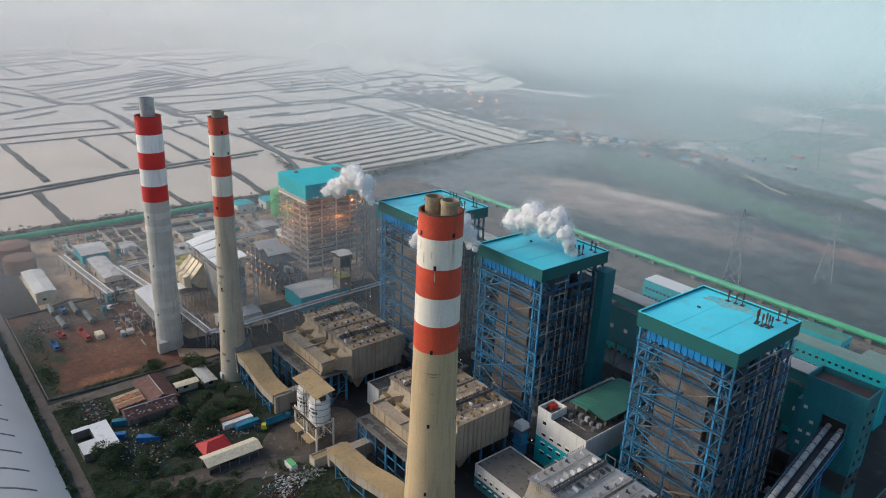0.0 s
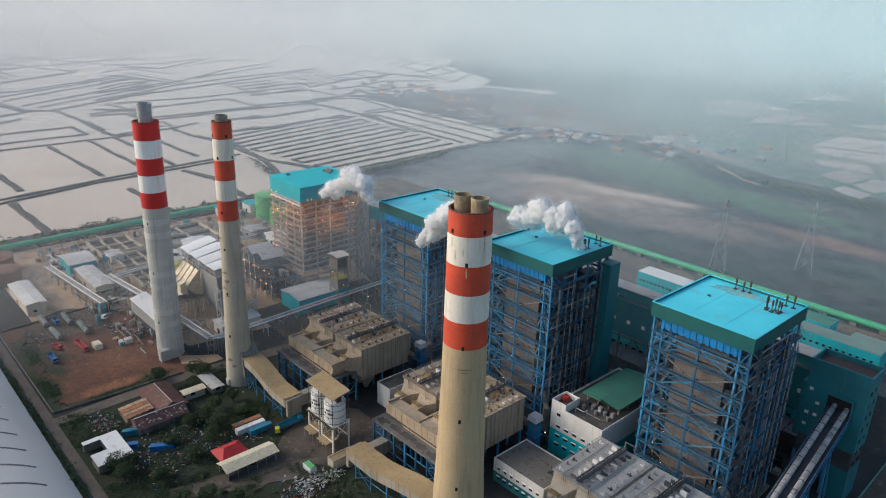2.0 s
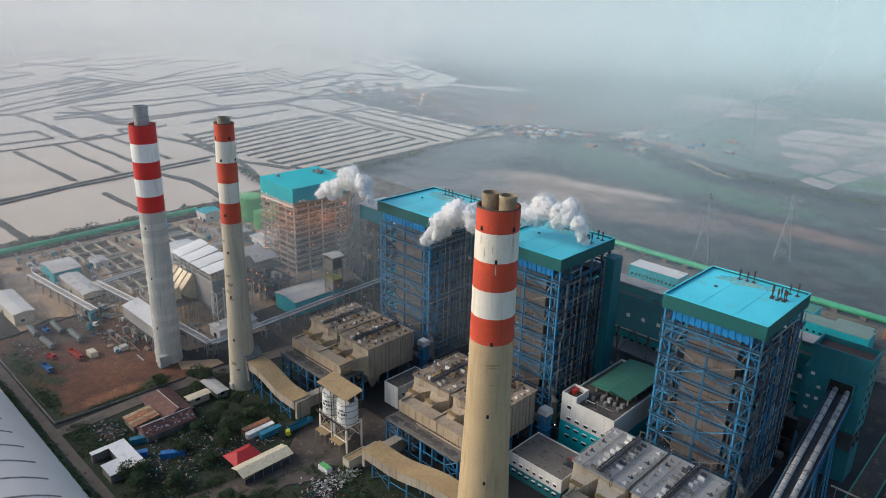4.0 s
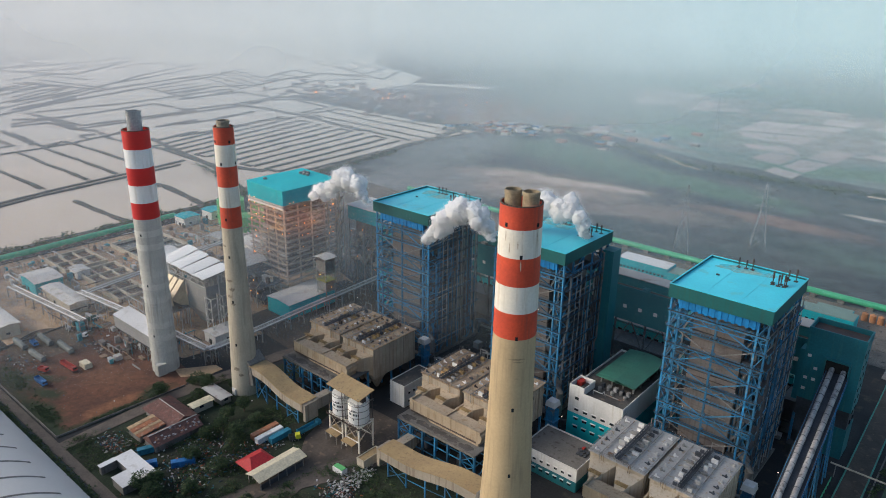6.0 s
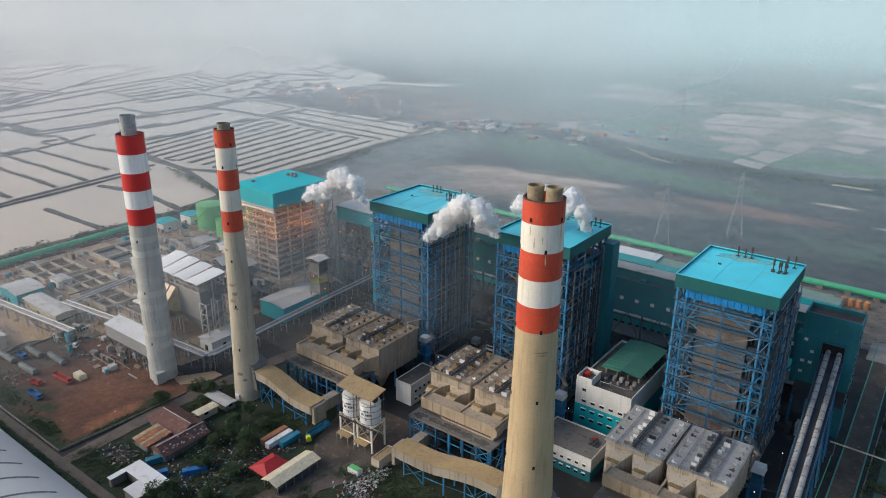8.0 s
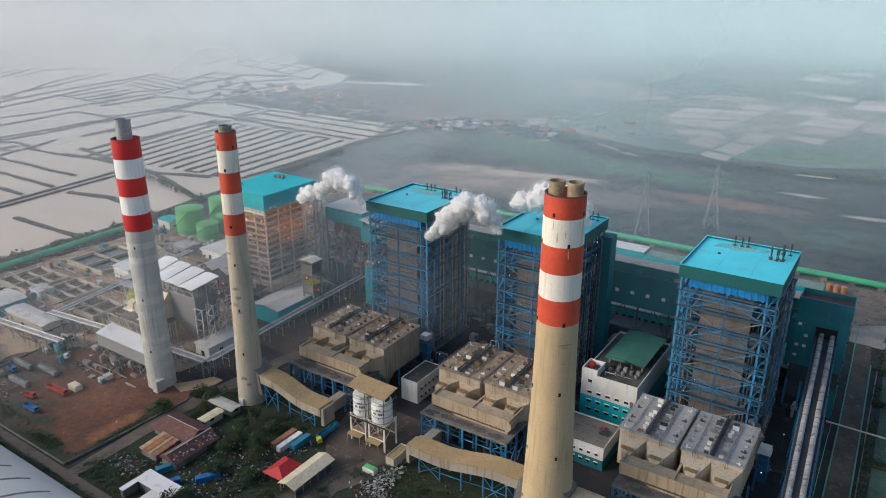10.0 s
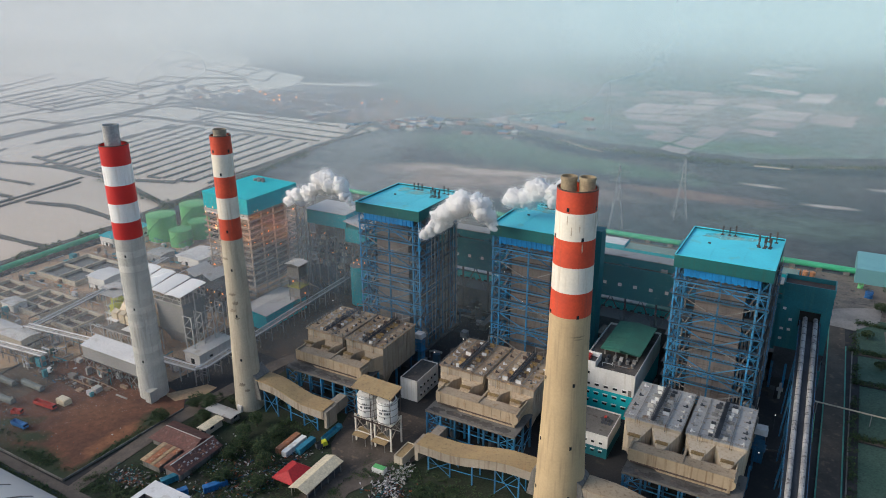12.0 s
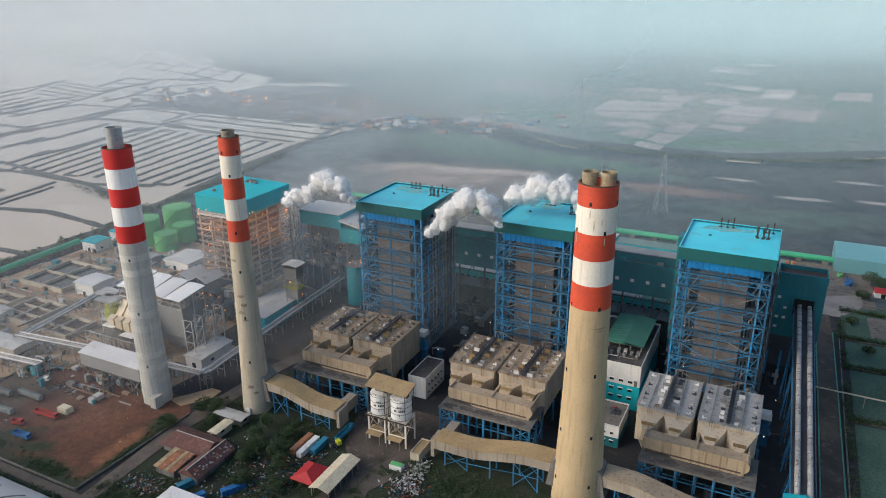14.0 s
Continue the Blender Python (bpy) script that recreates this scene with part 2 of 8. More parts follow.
APRONCONC = surface("worn_concrete_apron", (0.10, 0.08, 0.064), (0.065, 0.053, 0.044), 9, 0.9, spots=(0.15, 0.11, 0.08), grain=0.4)
GALV = surface("galvanised_steel", (0.47, 0.46, 0.44), (0.37, 0.36, 0.34), 7, 0.55, 0.1, grain=0.3)
OLDPLATE = surface("streaked_grey_plate", (0.38, 0.325, 0.26), (0.32, 0.27, 0.215), 8, 0.75, streak=(0.20, 0.145, 0.10), grain=0.2, bump=0.12)
BACKYARD = surface("dusty_tan_yard", (0.21, 0.175, 0.145), (0.12, 0.11, 0.10), 12, 0.95, spots=(0.07, 0.065, 0.06), grain=0.7)
PRIMER = surface("primed_steel", (0.56, 0.46, 0.38), (0.44, 0.35, 0.28), 6, 0.6, 0.05, spots=(0.30, 0.16, 0.09), grain=0.4, vary=0.3)
NEWROOF = surface("pale_new_sheet_roof", (0.62, 0.60, 0.57), (0.54, 0.52, 0.49), 14, 0.7, spots=(0.45, 0.41, 0.36), grain=0.15)
# turquoise greyed and paled to paint distance haze onto the warehouse
HAZETURQ = surface("hazed_turquoise_sheet", (0.17, 0.40, 0.42), (0.14, 0.34, 0.37), 20, 0.7, grain=0.15, bump=0.05)
MUD = surface("dark_mud", (0.10, 0.07, 0.05), (0.06, 0.048, 0.036), 9, 0.95, spots=(0.17, 0.11, 0.07), grain=0.7)
FASCIA = surface("dark_teal_sheet", (0.004, 0.115, 0.115), (0.004, 0.09, 0.095), 14, 0.55, grain=0.2, bump=0.08, streak=(0.02, 0.095, 0.09))
FLATROOF = surface("old_grey_flat_roof", (0.155, 0.145, 0.132), (0.12, 0.112, 0.10), 7, 0.9, spots=(0.085, 0.07, 0.058), grain=0.3)
PYLON = surface("dull_lattice_steel", (0.27, 0.29, 0.31), (0.22, 0.24, 0.26), 6, 0.6, 0.1)
BANDWHITE = surface("clean_white_paint", (0.82, 0.82, 0.81), (0.76, 0.76, 0.74), 9, 0.6, streak=(0.64, 0.62, 0.58), grain=0.1)
BRIGHTROOF = surface("new_white_sheet_roof", (0.82, 0.81, 0.79), (0.76, 0.75, 0.73), 20, 0.55, grain=0.08, bump=0.05)
# brighter copy of the hood's turquoise, daylight on its top painted in
TURQLIT = surface("turquoise_lit_top", (0.0, 0.52, 0.57), (0.0, 0.46, 0.51), 16, 0.75, grain=0.15, bump=0.06)
RUSTORANGE = surface("faded_orange_paint", (0.48, 0.20, 0.08), (0.38, 0.17, 0.08), 3, 0.7)
TAN = surface("tan_earth", (0.46, 0.31, 0.18), (0.38, 0.26, 0.16), 14, 0.95, grain=0.5)
GRASS = surface("rough_grass", (0.020, 0.036, 0.015), (0.032, 0.036, 0.02), 9, 0.95, grain=0.9, bump=0.8)
ASPHALT = surface("asphalt", (0.055, 0.054, 0.054), (0.04, 0.039, 0.04), 14, 0.9)
ROADDIRT = surface("dusty_road", (0.135, 0.108, 0.088), (0.09, 0.074, 0.062), 10, 0.9, grain=0.4)
DYKE = surface("dyke_mud", (0.10, 0.095, 0.085), (0.075, 0.075, 0.065), 12, 0.95, spots=(0.05, 0.06, 0.04))
PALEPLOT = surface("pale_wet_plot", (0.45, 0.38, 0.37), (0.35, 0.315, 0.31), 60, 0.7, grain=0.3, bump=0, spots=(0.26, 0.27, 0.245), vary=0.3)
LEAF = islands("tree_leaves", [(0.036, 0.078, 0.024), (0.05, 0.10, 0.03), (0.026, 0.055, 0.02), (0.075, 0.12, 0.04), (0.042, 0.08, 0.034), (0.10, 0.13, 0.04), (0.032, 0.066, 0.026)])
BARK = surface("bark", (0.10, 0.08, 0.06))
JUNK = islands("scrap_colours", [(0.03, 0.03, 0.03), (0.22, 0.21, 0.20), (0.09, 0.055, 0.04), (0.05, 0.055, 0.06), (0.02, 0.02, 0.022), (0.12, 0.10, 0.09), (0.13, 0.06, 0.035), (0.035, 0.03, 0.028), (0.03, 0.12, 0.22), (0.5, 0.5, 0.48), (0.04, 0.05, 0.03), (0.34, 0.09, 0.03), (0.42, 0.40, 0.36), (0.02, 0.16, 0.18)])
TRUCKBLUE = surface("truck_blue", (0.02, 0.15, 0.40), None, 3, 0.45)
TRUCKRED = surface("truck_red", (0.45, 0.04, 0.03), None, 3, 0.45)
RUBBER = surface("rubber", (0.02, 0.02, 0.02), None, 3, 0.9)
LAMP = glow("lamp_orange", (1.0, 0.27, 0.05), 5.0)
LAMPWHITE = glow("lamp_white", (1.0, 0.85, 0.78), 1.6)


def water_material():
    m, n, l, p = nodes_of("pond_water")
    t = n.new("ShaderNodeTexNoise")
    t.inputs["Scale"].default_value, t.inputs["Detail"].default_value = 0.011, 6.0
    l.new(n.new("ShaderNodeNewGeometry").outputs["Position"], t.inputs["Vector"])
    r = n.new("ShaderNodeValToRGB")
    r.color_ramp.elements[0].color, r.color_ramp.elements[1].color = (0.46, 0.36, 0.285, 1), (0.68, 0.56, 0.46, 1)
    l.new(t.outputs["Fac"], r.inputs[0])
    l.new(r.outputs[0], p.inputs["Base Color"])
    p.inputs["Roughness"].default_value = 0.12
    p.inputs["IOR"].default_value = 1.33
    return m


WATER = water_material()


def mist_material(name, tint, high, most, edge=None, far=None):
    """A thin veil of mist that scatters daylight; its density grows from the ground up to high metres, and along the
    compass where edge gives two bearings.
    far: haze colours put into emission, a painted glow at the end of the view, warm towards the low sun and cool away
    from it."""
    m, n, l, p = nodes_of(name)
    n.remove(p)
    pos = n.new("ShaderNodeNewGeometry").outputs["Position"]
    s = n.new("ShaderNodeSeparateXYZ")
    l.new(pos, s.inputs[0])
    front, through_light, both = n.new("ShaderNodeBsdfDiffuse"), n.new("ShaderNodeBsdfTranslucent"), n.new("ShaderNodeMixShader")
    both.inputs[0].default_value = 0.25
    l.new(front.outputs[0], both.inputs[1])
    l.new(through_light.outputs[0], both.inputs[2])

    def ramp(src, lo, hi, a, b, kind='LINEAR'):
        r = n.new("ShaderNodeMapRange")
        r.interpolation_type = kind
        for i, v in zip((1, 2, 3, 4), (lo, hi, a, b)):
            r.inputs[i].default_value = v
        l.new(src, r.inputs[0])
        return r.outputs[0]

    def times(a, b):
        k = n.new("ShaderNodeMath")
        k.operation, k.use_clamp = 'MULTIPLY', True
        l.new(a, k.inputs[0])
        l.new(b, k.inputs[1])
        return k.outputs[0]

    def bearing():
        a = n.new("ShaderNodeMath")
        a.operation = 'ARCTAN2'
        for out, k, c in ((s.outputs[1], 0, MISTHUB[1]), (s.outputs[0], 1, MISTHUB[0])):
            d = n.new("ShaderNodeMath")
            d.operation = 'SUBTRACT'
            d.inputs[1].default_value = c
            l.new(out, d.inputs[0])
            l.new(d.outputs[0], a.inputs[k])
        return a.outputs[0]

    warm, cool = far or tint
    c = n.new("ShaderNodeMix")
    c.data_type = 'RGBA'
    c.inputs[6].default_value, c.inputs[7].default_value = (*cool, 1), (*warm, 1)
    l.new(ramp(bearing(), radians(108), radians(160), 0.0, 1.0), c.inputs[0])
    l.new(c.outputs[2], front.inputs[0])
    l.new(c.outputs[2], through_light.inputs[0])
    # far sheets emit the haze colour instead of scattering daylight
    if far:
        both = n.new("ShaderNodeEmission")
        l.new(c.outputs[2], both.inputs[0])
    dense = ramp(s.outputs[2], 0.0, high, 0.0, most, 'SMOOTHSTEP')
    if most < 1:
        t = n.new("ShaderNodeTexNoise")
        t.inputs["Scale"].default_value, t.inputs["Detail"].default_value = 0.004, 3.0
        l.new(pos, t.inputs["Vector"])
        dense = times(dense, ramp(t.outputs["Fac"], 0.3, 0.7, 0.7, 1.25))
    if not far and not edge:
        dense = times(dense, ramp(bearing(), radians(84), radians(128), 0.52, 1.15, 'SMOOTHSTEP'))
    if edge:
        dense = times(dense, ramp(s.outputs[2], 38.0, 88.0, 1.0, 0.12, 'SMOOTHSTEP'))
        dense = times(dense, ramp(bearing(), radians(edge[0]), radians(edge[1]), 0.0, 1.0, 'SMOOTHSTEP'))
    x = n.new("ShaderNodeMixShader")
    l.new(dense, x.inputs[0])
    l.new(n.new("ShaderNodeBsdfTransparent").outputs[0], x.inputs[1])
    l.new(both.outputs[0], x.inputs[2])
    l.new(x.outputs[0], n["Material Output"].inputs[0])
    return m


MISTHUB = (100, -180)


# ---- building helpers ----
class Solid:
    """Collects corners and faces of one mesh."""

    def __init__(self):
        self.v, self.f = [], []

    def add(self, verts, faces):
        k = len(self.v)
        self.v.extend(tuple(p) for p in verts)
        self.f.extend(tuple(i + k for i in f) for f in faces)
        return self

    def hexa(self, c):
        return self.add(c, ((3, 2, 1, 0), (4, 5, 6, 7), (0, 1, 5, 4), (1, 2, 6, 5), (2, 3, 7, 6), (3, 0, 4, 7)))

    def box(self, x0, x1, y0, y1, z0, z1):
        return self.hexa([(x, y, z) for z in (z0, z1) for x, y in ((x0, y0), (x1, y0), (x1, y1), (x0, y1))])

    def beam(self, p, q, w, h=None):
        """A square bar from p to q."""
        p, q = Vector(p), Vector(q)
        d = (q - p).normalized()
        side = d.cross(Vector((0, 0, 1)) if abs(d.z) < 0.95 else Vector((0, 1, 0))).normalized()
        up = side.cross(d)
        a, b = side * w / 2, up * (h or w) / 2
        return self.hexa([p - a - b, p + a - b, p + a + b, p - a + b, q - a - b, q + a - b, q + a + b, q - a + b])

    def ring(self, rows, n=32, cx=0.0, cy=0.0, close=True):
        """A turned shape: rows of (radius, z)."""
        vs = [(cx + r * math.cos(2 * math.pi * i / n), cy + r * math.sin(2 * math.pi * i / n), z) for r, z in rows for i in range(n)]
        fs = [(j * n + i, j * n + (i + 1) % n, (j + 1) * n + (i + 1) % n, (j + 1) * n + i) for j in range(len(rows) - 1) for i in range(n)]
        if close:
            fs += [tuple(range(n))[::-1], tuple((len(rows) - 1) * n + i for i in range(n))]
        return self.add(vs, fs)

    def tube(self, pts, r, n=10):
        """A pipe along points."""
        pts = [Vector(p) for p in pts]
        vs = []
        for i, p in enumerate(pts):
            d = (pts[min(i + 1, len(pts) - 1)] - pts[max(i - 1, 0)]).normalized()
            s = d.cross(Vector((0, 0, 1)) if abs(d.z) < 0.95 else Vector((0, 1, 0))).normalized()
            u = s.cross(d)
            vs += [p + (s * math.cos(2 * math.pi * k / n) + u * math.sin(2 * math.pi * k / n)) * r for k in range(n)]
        fs = [(j * n + k, j * n + (k + 1) % n, (j + 1) * n + (k + 1) % n, (j + 1) * n + k) for j in range(len(pts) - 1) for k in range(n)]
        fs += [tuple(range(n))[::-1], tuple((len(pts) - 1) * n + k for k in range(n))]
        return self.add(vs, fs)

    def slab(self, outline, z0, z1):
        """An upright prism over an outline of (x, y)."""
        n = len(outline)
        vs = [(x, y, z) for z in (z0, z1) for x, y in outline]
        return self.add(vs, [tuple(range(n))[::-1], tuple(range(n, 2 * n))] + [(i, (i + 1) % n, n + (i + 1) % n, n + i) for i in range(n)])

    def loft(self, sections):
        """A closed body through a row of like outlines."""
        n = len(sections[0])
        vs = [p for s in sections for p in s]
        fs = [(j * n + i, j * n + (i + 1) % n, (j + 1) * n + (i + 1) % n, (j + 1) * n + i) for j in range(len(sections) - 1) for i in range(n)]
        return self.add(vs, fs + [tuple(range(n))[::-1], tuple((len(sections) - 1) * n + i for i in range(n))])

    def gable(self, x0, x1, y0, y1, z, rise, over=0.6, along='x', t=0.25):
        """A pitched roof of two thick leaves over a rectangle."""
        if along == 'x':
            ym = (y0 + y1) / 2
            for ya, yb in ((y0 - over, ym), (y1 + over, ym)):
                self.hexa([(x0 - over, ya, z), (x1 + over, ya, z), (x1 + over, yb, z + rise), (x0 - over, yb, z + rise),
                           (x0 - over, ya, z + t), (x1 + over, ya, z + t), (x1 + over, yb, z + rise + t), (x0 - over, yb, z + rise + t)])
        else:
            xm = (x0 + x1) / 2
            for xa, xb in ((x0 - over, xm), (x1 + over, xm)):
                self.hexa([(xa, y0 - over, z), (xb, y0 - over, z + rise), (xb, y1 + over, z + rise), (xa, y1 + over, z),
                           (xa, y0 - over, z + t), (xb, y0 - over, z + rise + t), (xb, y1 + over, z + rise + t), (xa, y1 + over, z + t)])
        return self

    def rails(self, path, h=1.1, step=2.5, w=0.09):
        """A handrail along points: posts and two bars."""
        for p, q in zip(path, path[1:]):
            p, q = Vector(p), Vector(q)
            for k in (h, h * 0.55):
                self.beam(p + Vector((0, 0, k)), q + Vector((0, 0, k)), w)
            for i in range(max(1, int((q - p).length / step)) + 1):
                s = p.lerp(q, i / max(1, int((q - p).length / step)))
                self.beam(s, s + Vector((0, 0, h)), w)
        return self

    def mesh(self, name, smooth=False):
        me = bpy.data.meshes.new(name)
        me.from_pydata(self.v, [], self.f)
        me.update()
        bm = bmesh.new()
        bm.from_mesh(me)
        bmesh.ops.recalc_face_normals(bm, faces=bm.faces)
        bm.to_mesh(me)
        bm.free()
        if smooth:
            me.shade_smooth()
            me.set_sharp_from_angle(angle=radians(35))
        return me


def part(name, solid, material, parent, label="", smooth=False):
    me = solid.mesh(name, smooth)
    me.materials.append(material)
    ob = new(name, me)
    ob.parent = parent
    return tagged(ob, label)


def thing(name, label, category, x=0.0, y=0.0, z=0.0, turn=0.0, group="", kind=""):
    ob = new(name)
    ob.empty_display_size = 1.0
    ob.matrix_basis = pose(x, y, z, 0, 0, turn)
    return tagged(ob, label, category, group, kind)


def single(name, solid, material, label, category, kind="", smooth=False, group=""):
    me = solid.mesh(name, smooth)
    me.materials.append(material)
    return tagged(new(name, me), label, category, group, kind)


# ---- land, water and distance ----
def sheet(name, outline, z, material, label, category, thick=0.3):
    return single(name, Solid().slab(outline, z - thick, z), material, label, category, "structure")


def rect(x0, x1, y0, y1):
    return [(x0, y0), (x1, y0), (x1, y1), (x0, y1)]


def wavy(cx, cy, rx, ry, n=40, rough=0.25, seed=0.0, turn=0.0):
    out = []
    for i in range(n):
        a = 2 * math.pi * i / n
        k = 1 + rough * noise.noise((math.cos(a) * 1.7 + seed, math.sin(a) * 1.7, seed))
        x, y = rx * k * math.cos(a), ry * k * math.sin(a)
        c, s = math.cos(radians(turn)), math.sin(radians(turn))
        out.append((cx + x * c - y * s, cy + x * s + y * c))
    return out


g = Solid()
g.add([(4700 * math.cos(2 * math.pi * i / 64), 4700 * math.sin(2 * math.pi * i / 64), 0.0) for i in range(64)], [tuple(range(64))])
single("ground", g, LAND, "dark damp lowland reaching to the hazy horizon", "ground", "structure")
sheet("ground_plant", rect(-412, 112, -82, 226), 0.10, PLANT, "dark ground of the power plant, its colour lowered for shade", "ground")
sheet("ground_yard", rect(-411, 112, 226.2, 300), 0.11, BACKYARD, "dusty grey ground behind the turbine hall", "ground")
sheet("ground_fields", [(-430, 715), (-350, 700), (-240, 655), (-170, 632), (0, 632), (300, 800), (2200, 2200), (-1500, 3800), (-1500, 1500)], 0.12, FIELD, "green and grey fields fading into haze", "ground")
WEED, BAREDUST = (0.030, 0.044, 0.020), (0.23, 0.10, 0.05)
EARTHYARD = lowland_material("red_earth_yard", (0.15, 0.064, 0.037), (0.098, 0.046, 0.031), (
    (-206, -40, 18, 12, 20, (0.165, 0.075, 0.042), 1.8), (-180, -47, 5, 16, -4, BAREDUST, 1.7), (-179, -60, 5, 5, 0, BAREDUST, 1.6), (-176, -32, 7, 10, 20, WEED, 1.2), (-173, -52, 4, 26, -4, WEED, 1.2), (-190, -76, 40, 5, 0, WEED, 1.2),
    (-198, -73, 15, 6, 10, WEED, 1.4), (-212, -66, 10, 5, 25, WEED, 1.5), (-238, -72, 26, 9, 0, (0.04, 0.045, 0.026), 1.3), (-228, -62, 12, 4, 35, WEED, 1.4), (-258, -62, 14, 8, 0, (0.05, 0.042, 0.034), 1.4), (-232, -28, 14, 6, 10, (0.12, 0.062, 0.04), 1.5)), 6.0)
sheet("ground_yard", [(-271, -77), (-172.5, -77), (-170.5, -30), (-172, -19), (-180, -11), (-204, -9), (-250, -11), (-271, -28)], 0.24, EARTHYARD, "bare red-brown earth yard with weedy edges", "ground")
sheet("ground_yard", wavy(-262, -44, 18, 20, 40, 0.3, 6.0), 0.26, MUD, "muddy parking yard", "ground")
for bank in ([(-232, 622), (-214, 611), (-190, 592), (-166, 583), (-166, 586), (-190, 597), (-214, 616), (-232, 626)], [(-6, 590), (28, 592), (28, 596), (-6, 595)], [(60, 617), (92, 632), (92, 636), (60, 620)], [(122, 655), (190, 700), (190, 704), (122, 659)]):
    sheet("water_river", bank, 0.34, WATER, "narrow pale river between dark banks", "water")
sheet("ground_tan", wavy(-322, 76, 48, 22, 50, 0.4, 1.0), 0.22, TAN, "tan sandy building ground", "ground")
sheet("ground_tan", wavy(-300, -14, 46, 22, 50, 0.35, 4.0), 0.23, TAN, "tan sandy building ground", "ground")
sheet("ground_tan", [(-189, -15), (-180, -17), (-172, -6), (-172, 1), (-178, 1), (-184, -8)], 0.30, TAN, "tan sandy building ground", "ground")
sheet("ground_yard", [(-400, -60), (-276, -60), (-276, -20), (-196, -6), (-186, 60), (-200, 118), (-300, 150), (-400, 160)], 0.16, PALEYARD, "trampled concrete yard of the newest unit", "ground")
sheet("ground_yard", [(-214, 40), (-160, 36), (-146, 70), (-146, 116), (-214, 120)], 0.19, YARD, "dusty concrete ground between the units", "ground")
sheet("ground_grass", [(-166, -78), (60, -82), (60, -8), (-10, -6), (-10, 12), (-64, 12), (-100, 12), (-138, 14), (-141, 62), (-151, 62), (-156, 8), (-166, -8), (-166, -30)], 0.18, GRASS, "overgrown grass between sheds", "ground")
APRON = [(-104, 14), (-97, -8), (-92, -14), (-84, -20), (-92, -60), (-84, -62), (-78, -31), (-76.5, -16), (-72, -10.5), (-64, -5.5), (-59, 0), (-56, 10), (-60, 26), (-92, 26)]
sheet("ground_yard", APRON, 0.25, APRONCONC, "worn concrete apron under the silos", "ground")


def inside(ring, x, y):
    """Whether a point lies within an outline."""
    odd = False
    for (x0, y0), (x1, y1) in zip(ring, ring[1:] + ring[:1]):
        if (y0 > y) != (y1 > y) and x < x0 + (y - y0) / (y1 - y0) * (x1 - x0):
            odd = not odd
    return odd


# pond water and its dykes
sheet("water", [(-2600, -700), (-424, -700), (-424, 140), (-436, 200), (-455, 330), (-470, 420), (-480, 520), (-2600, 520)], 0.25, WATER, "still muddy fish pond water mirroring the sky", "water")
sheet("water", [(-2600, 520.2), (-468, 520.2), (-470, 584), (-728, 591), (-905, 598), (-870, 690), (-862, 872), (-930, 985), (-1180, 1090), (-1330, 1240), (-1700, 1420), (-2100, 1800), (-2600, 2100)], 0.25, WATER, "still muddy fish pond water mirroring the sky", "water")
sheet("water", [(-1181, 807), (-928, 612), (-910, 682), (-886, 801), (-872, 890), (-975, 967), (-1113, 964), (-1199, 927)], 0.27, WATER, "pale flooded plots before the village", "water")
sheet("water", [(-1621, 827), (-1008, 466), (-994, 528), (-984, 606), (-1003, 679), (-934, 693), (-951, 837), (-1037, 921), (-1181, 889), (-1260, 878), (-1375, 890), (-1530, 932)], 0.29, WATER, "pale flooded plots before the village", "water")
sheet("water", [(-868, 886), (-724, 928), (-734, 948), (-876, 908)], 0.25, WATER, "long pale flooded plot before the village", "water")


def dyke(s, pts, w=5.0, h=1.0):
    """A low earth bank with ragged edges along points."""
    pts = [Vector((x, y, 0)) for x, y in pts]
    rows = []
    for p, q in zip(pts, pts[1:]):
        n = max(2, int((q - p).length / 9))
        for i in range(n + (q is pts[-1])):
            rows.append((p.lerp(q, i / n), (q - p).normalized()))
    prof = ((-0.5, -0.2), (-0.28, 1.0), (0.28, 1.0), (0.5, -0.2))
    vs = []
    for c, d in rows:
        side = Vector((-d.y, d.x, 0))
        k = 1 + 0.45 * noise.noise(c * 0.06)
        c = c + side * 1.5 * noise.noise(c * 0.03 + Vector((9, 0, 0)))
        vs += [c + side * a * w * k + Vector((0, 0, 0.25 + h * b * k)) for a, b in prof]
    s.add(vs, [(4 * j + i, 4 * j + i + 1, 4 * j + i + 5, 4 * j + i + 4) for j in range(len(rows) - 1) for i in range(3)])


dk = Solid()
# narrow parallel nursery ponds, closed at every other end
for i in range(13):
    k = i / 12
    a, b = (-677 + 218 * k, 240 + 28 * k), (-740 + 264 * k, 471 - 8 * k)
    dyke(dk, [a, b], 5.5)
    if i in (1, 4, 8, 10):
        dyke(dk, [a, (a[0] + 18, a[1] + 2)], 5)
    if i in (2, 6, 9):
        dyke(dk, [b, (b[0] + 22, b[1] - 1)], 5)
# main banks
for line, w in (
    ([(-532, -60), (-565, 84), (-576, 150), (-588, 226)], 6), ([(-518, -60), (-552, 60), (-573, 212)], 5), ([(-709, 231), (-656, 240), (-548, 236), (-489, 258)], 10), ([(-720, 260), (-540, 232), (-425, 196)], 7),
):
    dyke(dk, line, w)
